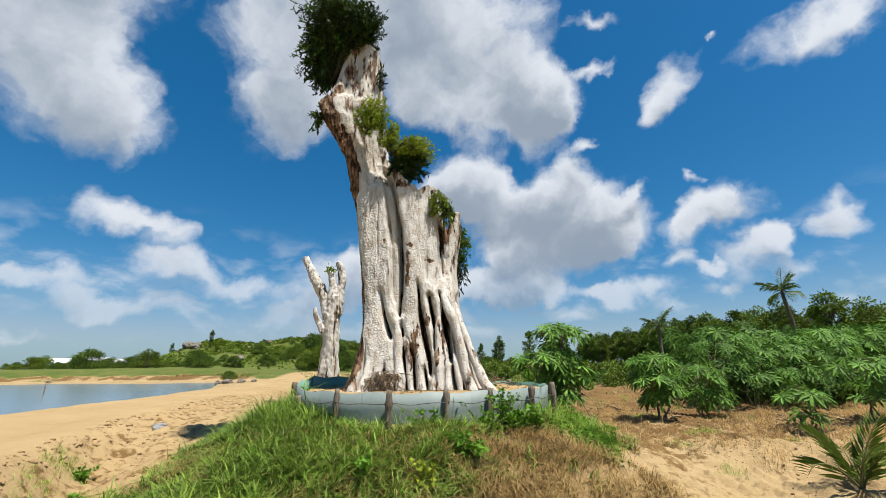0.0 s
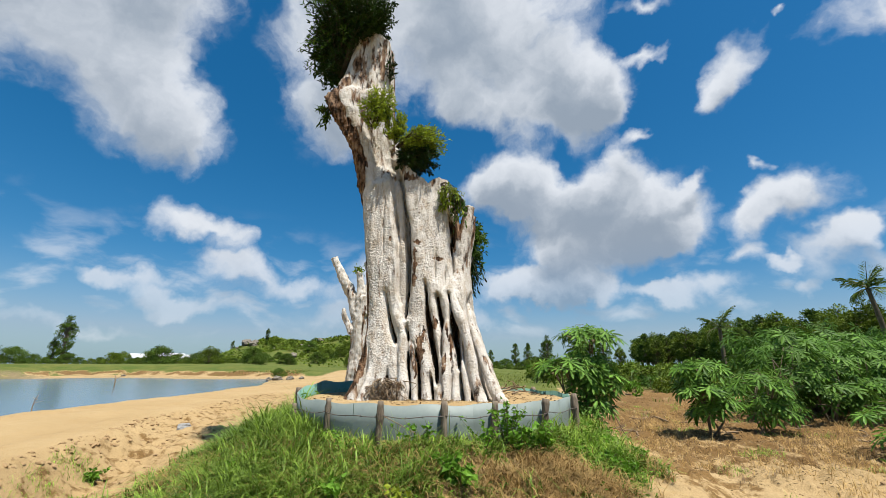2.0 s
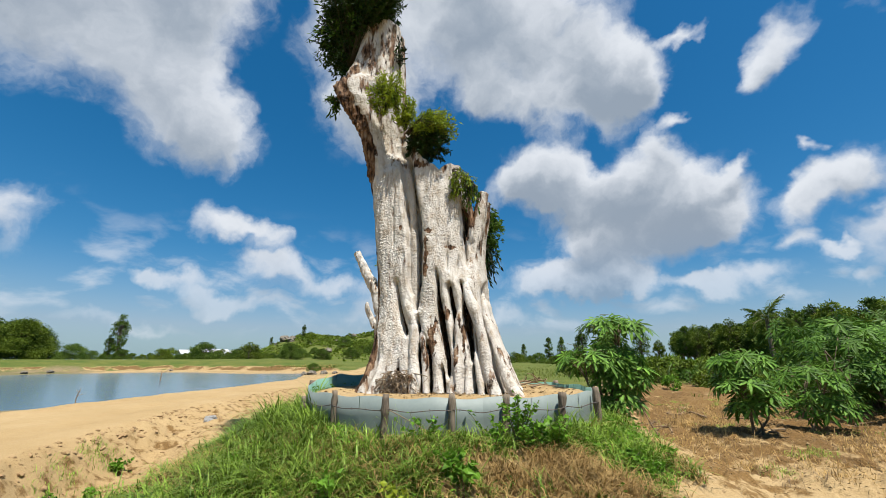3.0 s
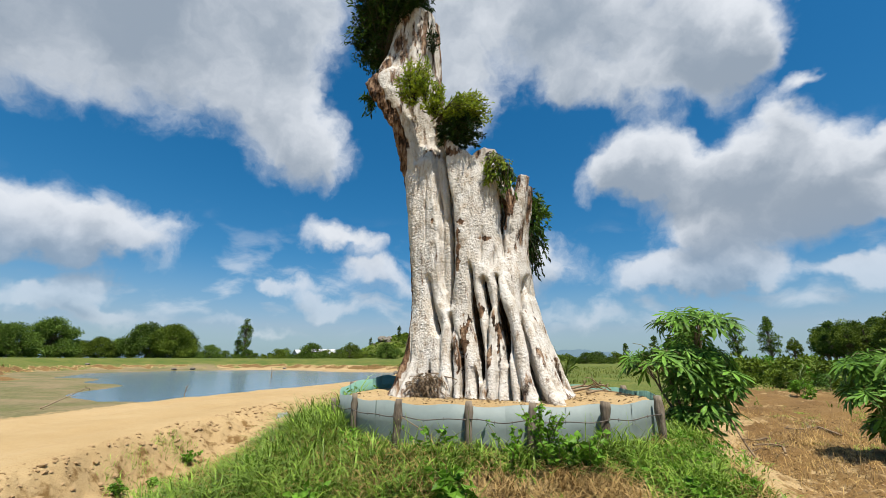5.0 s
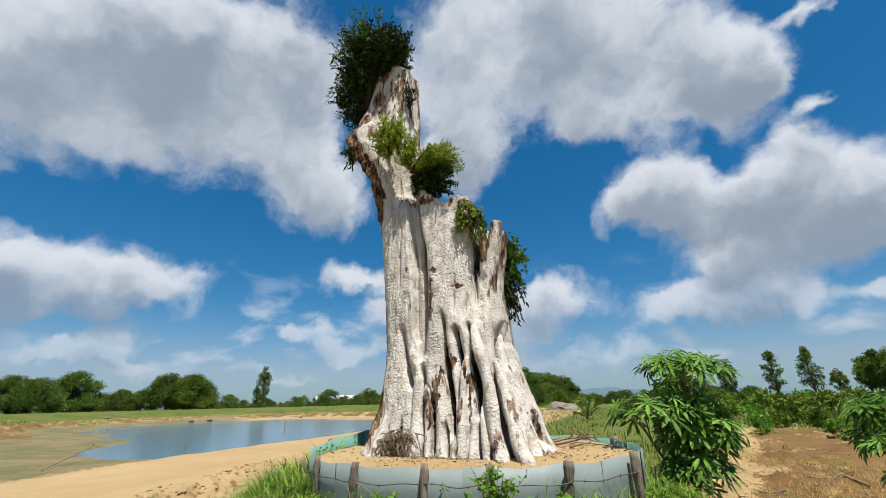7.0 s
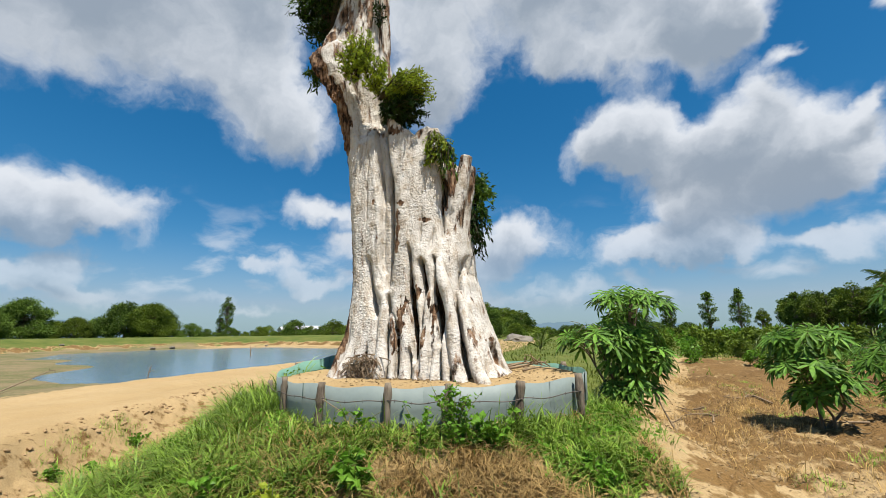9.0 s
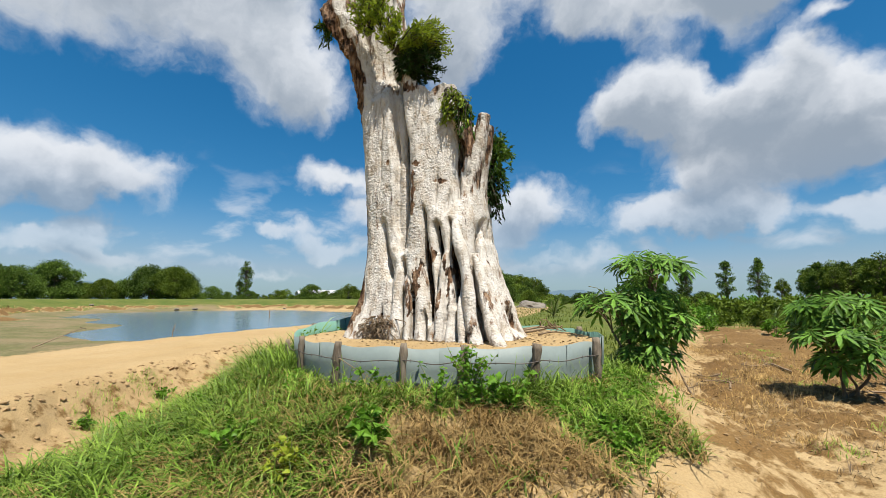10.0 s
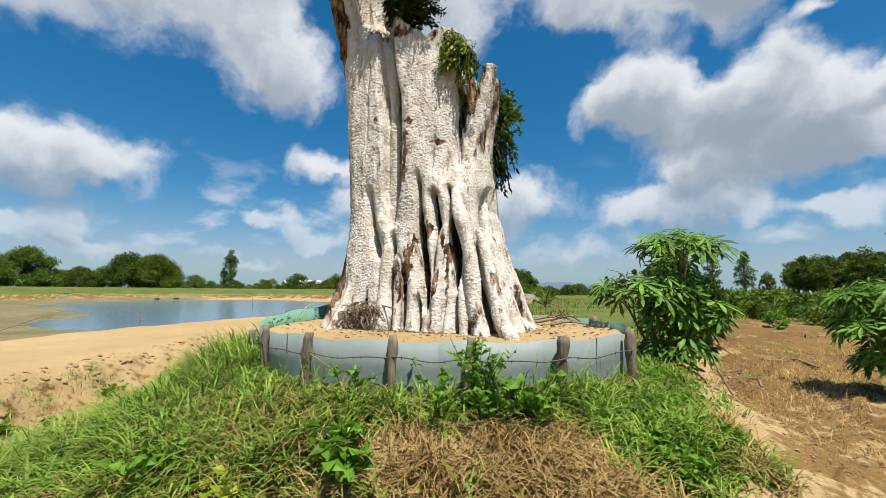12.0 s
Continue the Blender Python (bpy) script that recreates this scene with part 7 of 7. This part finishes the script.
def litter():
    rng = np.random.default_rng(70)
    a, r = 2 * np.pi * rng.random(2200), 0.95 + 0.86 * rng.random(2200) ** 4.0
    x, y = MOUND[0] + r * np.sin(a), MOUND[1] - r * np.cos(a)
    z = ground_z(x, y) + 0.006
    aim = np.stack([rng.normal(size=2200), rng.normal(size=2200), 0.12 * rng.normal(size=2200)], -1)
    v, f = quad_leaves(np.stack([x, y, z], -1), aim, 0.045, 0.016, rng)
    v[:, 2] = np.maximum(v[:, 2], ground_z(v[:, 0], v[:, 1]) + 0.004)
    tagged(new("leaf_litter", mesh_of("leaf_litter", v, f, LITTER, flat=True)), "dry fallen leaves scattered on the sand round the trunk", "litter", kind="stuff")
    n = 46000
    x, y = 2.0 + 8.5 * rng.random(n), 4.6 + 12.0 * rng.random(n) ** 0.9
    ok = (np.hypot(x - MOUND[0], y - MOUND[1]) > 2.5) & (rng.random(n) < (0.15 + 0.85 * smooth(vnoise(x, y, 0.9, 3, 3.0), 0.40, 0.62)) * (0.25 + 0.75 * smooth(y + 0.25 * x, 6.4, 8.0)))
    x, y = x[ok], y[ok]
    aim = np.stack([rng.normal(size=len(x)), rng.normal(size=len(x)), 0.15 * rng.normal(size=len(x))], -1)
    v, f = quad_leaves(np.stack([x, y, ground_z(x, y) + 0.01], -1), aim, 0.04, 0.009, rng)
    v[:, 2] = np.maximum(v[:, 2], ground_z(v[:, 0], v[:, 1]) + 0.005)
    tagged(new("field_litter", mesh_of("field_litter", v, f, LITTER, flat=True)), "dry brown plant litter on the field", "litter", kind="stuff")


litter()


def house(x, y, w, d, h, turn):
    """A low pale building with a light pitched roof, far away."""
    hs = thing("farm_building", "low pale farm building with white pitched roof", "building", "far buildings", m=pose(x, y, float(ground_z(x, y)), 0, 0, turn))
    v = [(-w, -d, 0), (w, -d, 0), (w, d, 0), (-w, d, 0), (-w, -d, h), (w, -d, h), (w, d, h), (-w, d, h), (-w, 0, h * 1.5), (w, 0, h * 1.5)]
    part("wall", mesh_of("wall", v, [(0, 1, 5, 4), (1, 2, 6, 9, 5), (2, 3, 7, 6), (3, 0, 4, 8, 7)], WALLW, flat=True), hs)
    e = 0.5
    r = [(-w - e, -d - e, h - 0.3), (w + e, -d - e, h - 0.3), (w + e, 0, h * 1.5 + 0.15), (-w - e, 0, h * 1.5 + 0.15), (w + e, d + e, h - 0.3), (-w - e, d + e, h - 0.3)]
    r2 = [(a, b, c - 0.15) for a, b, c in r]
    part("roof", mesh_of("roof", r + r2, [(0, 1, 2, 3), (3, 2, 4, 5), (7, 6, 9, 8), (8, 9, 11, 10), (0, 6, 7, 1), (5, 4, 10, 11)], ROOFW, flat=True), hs)


for a, d, w in ((-41.3, 230, 6.5), (-43.6, 250, 5.0), (-38.2, 260, 5.5), (-74.5, 170, 6.0)):
    bx, by = polar(a, d)
    house(bx, by, w, 3.5, 3.2, 20 - a)
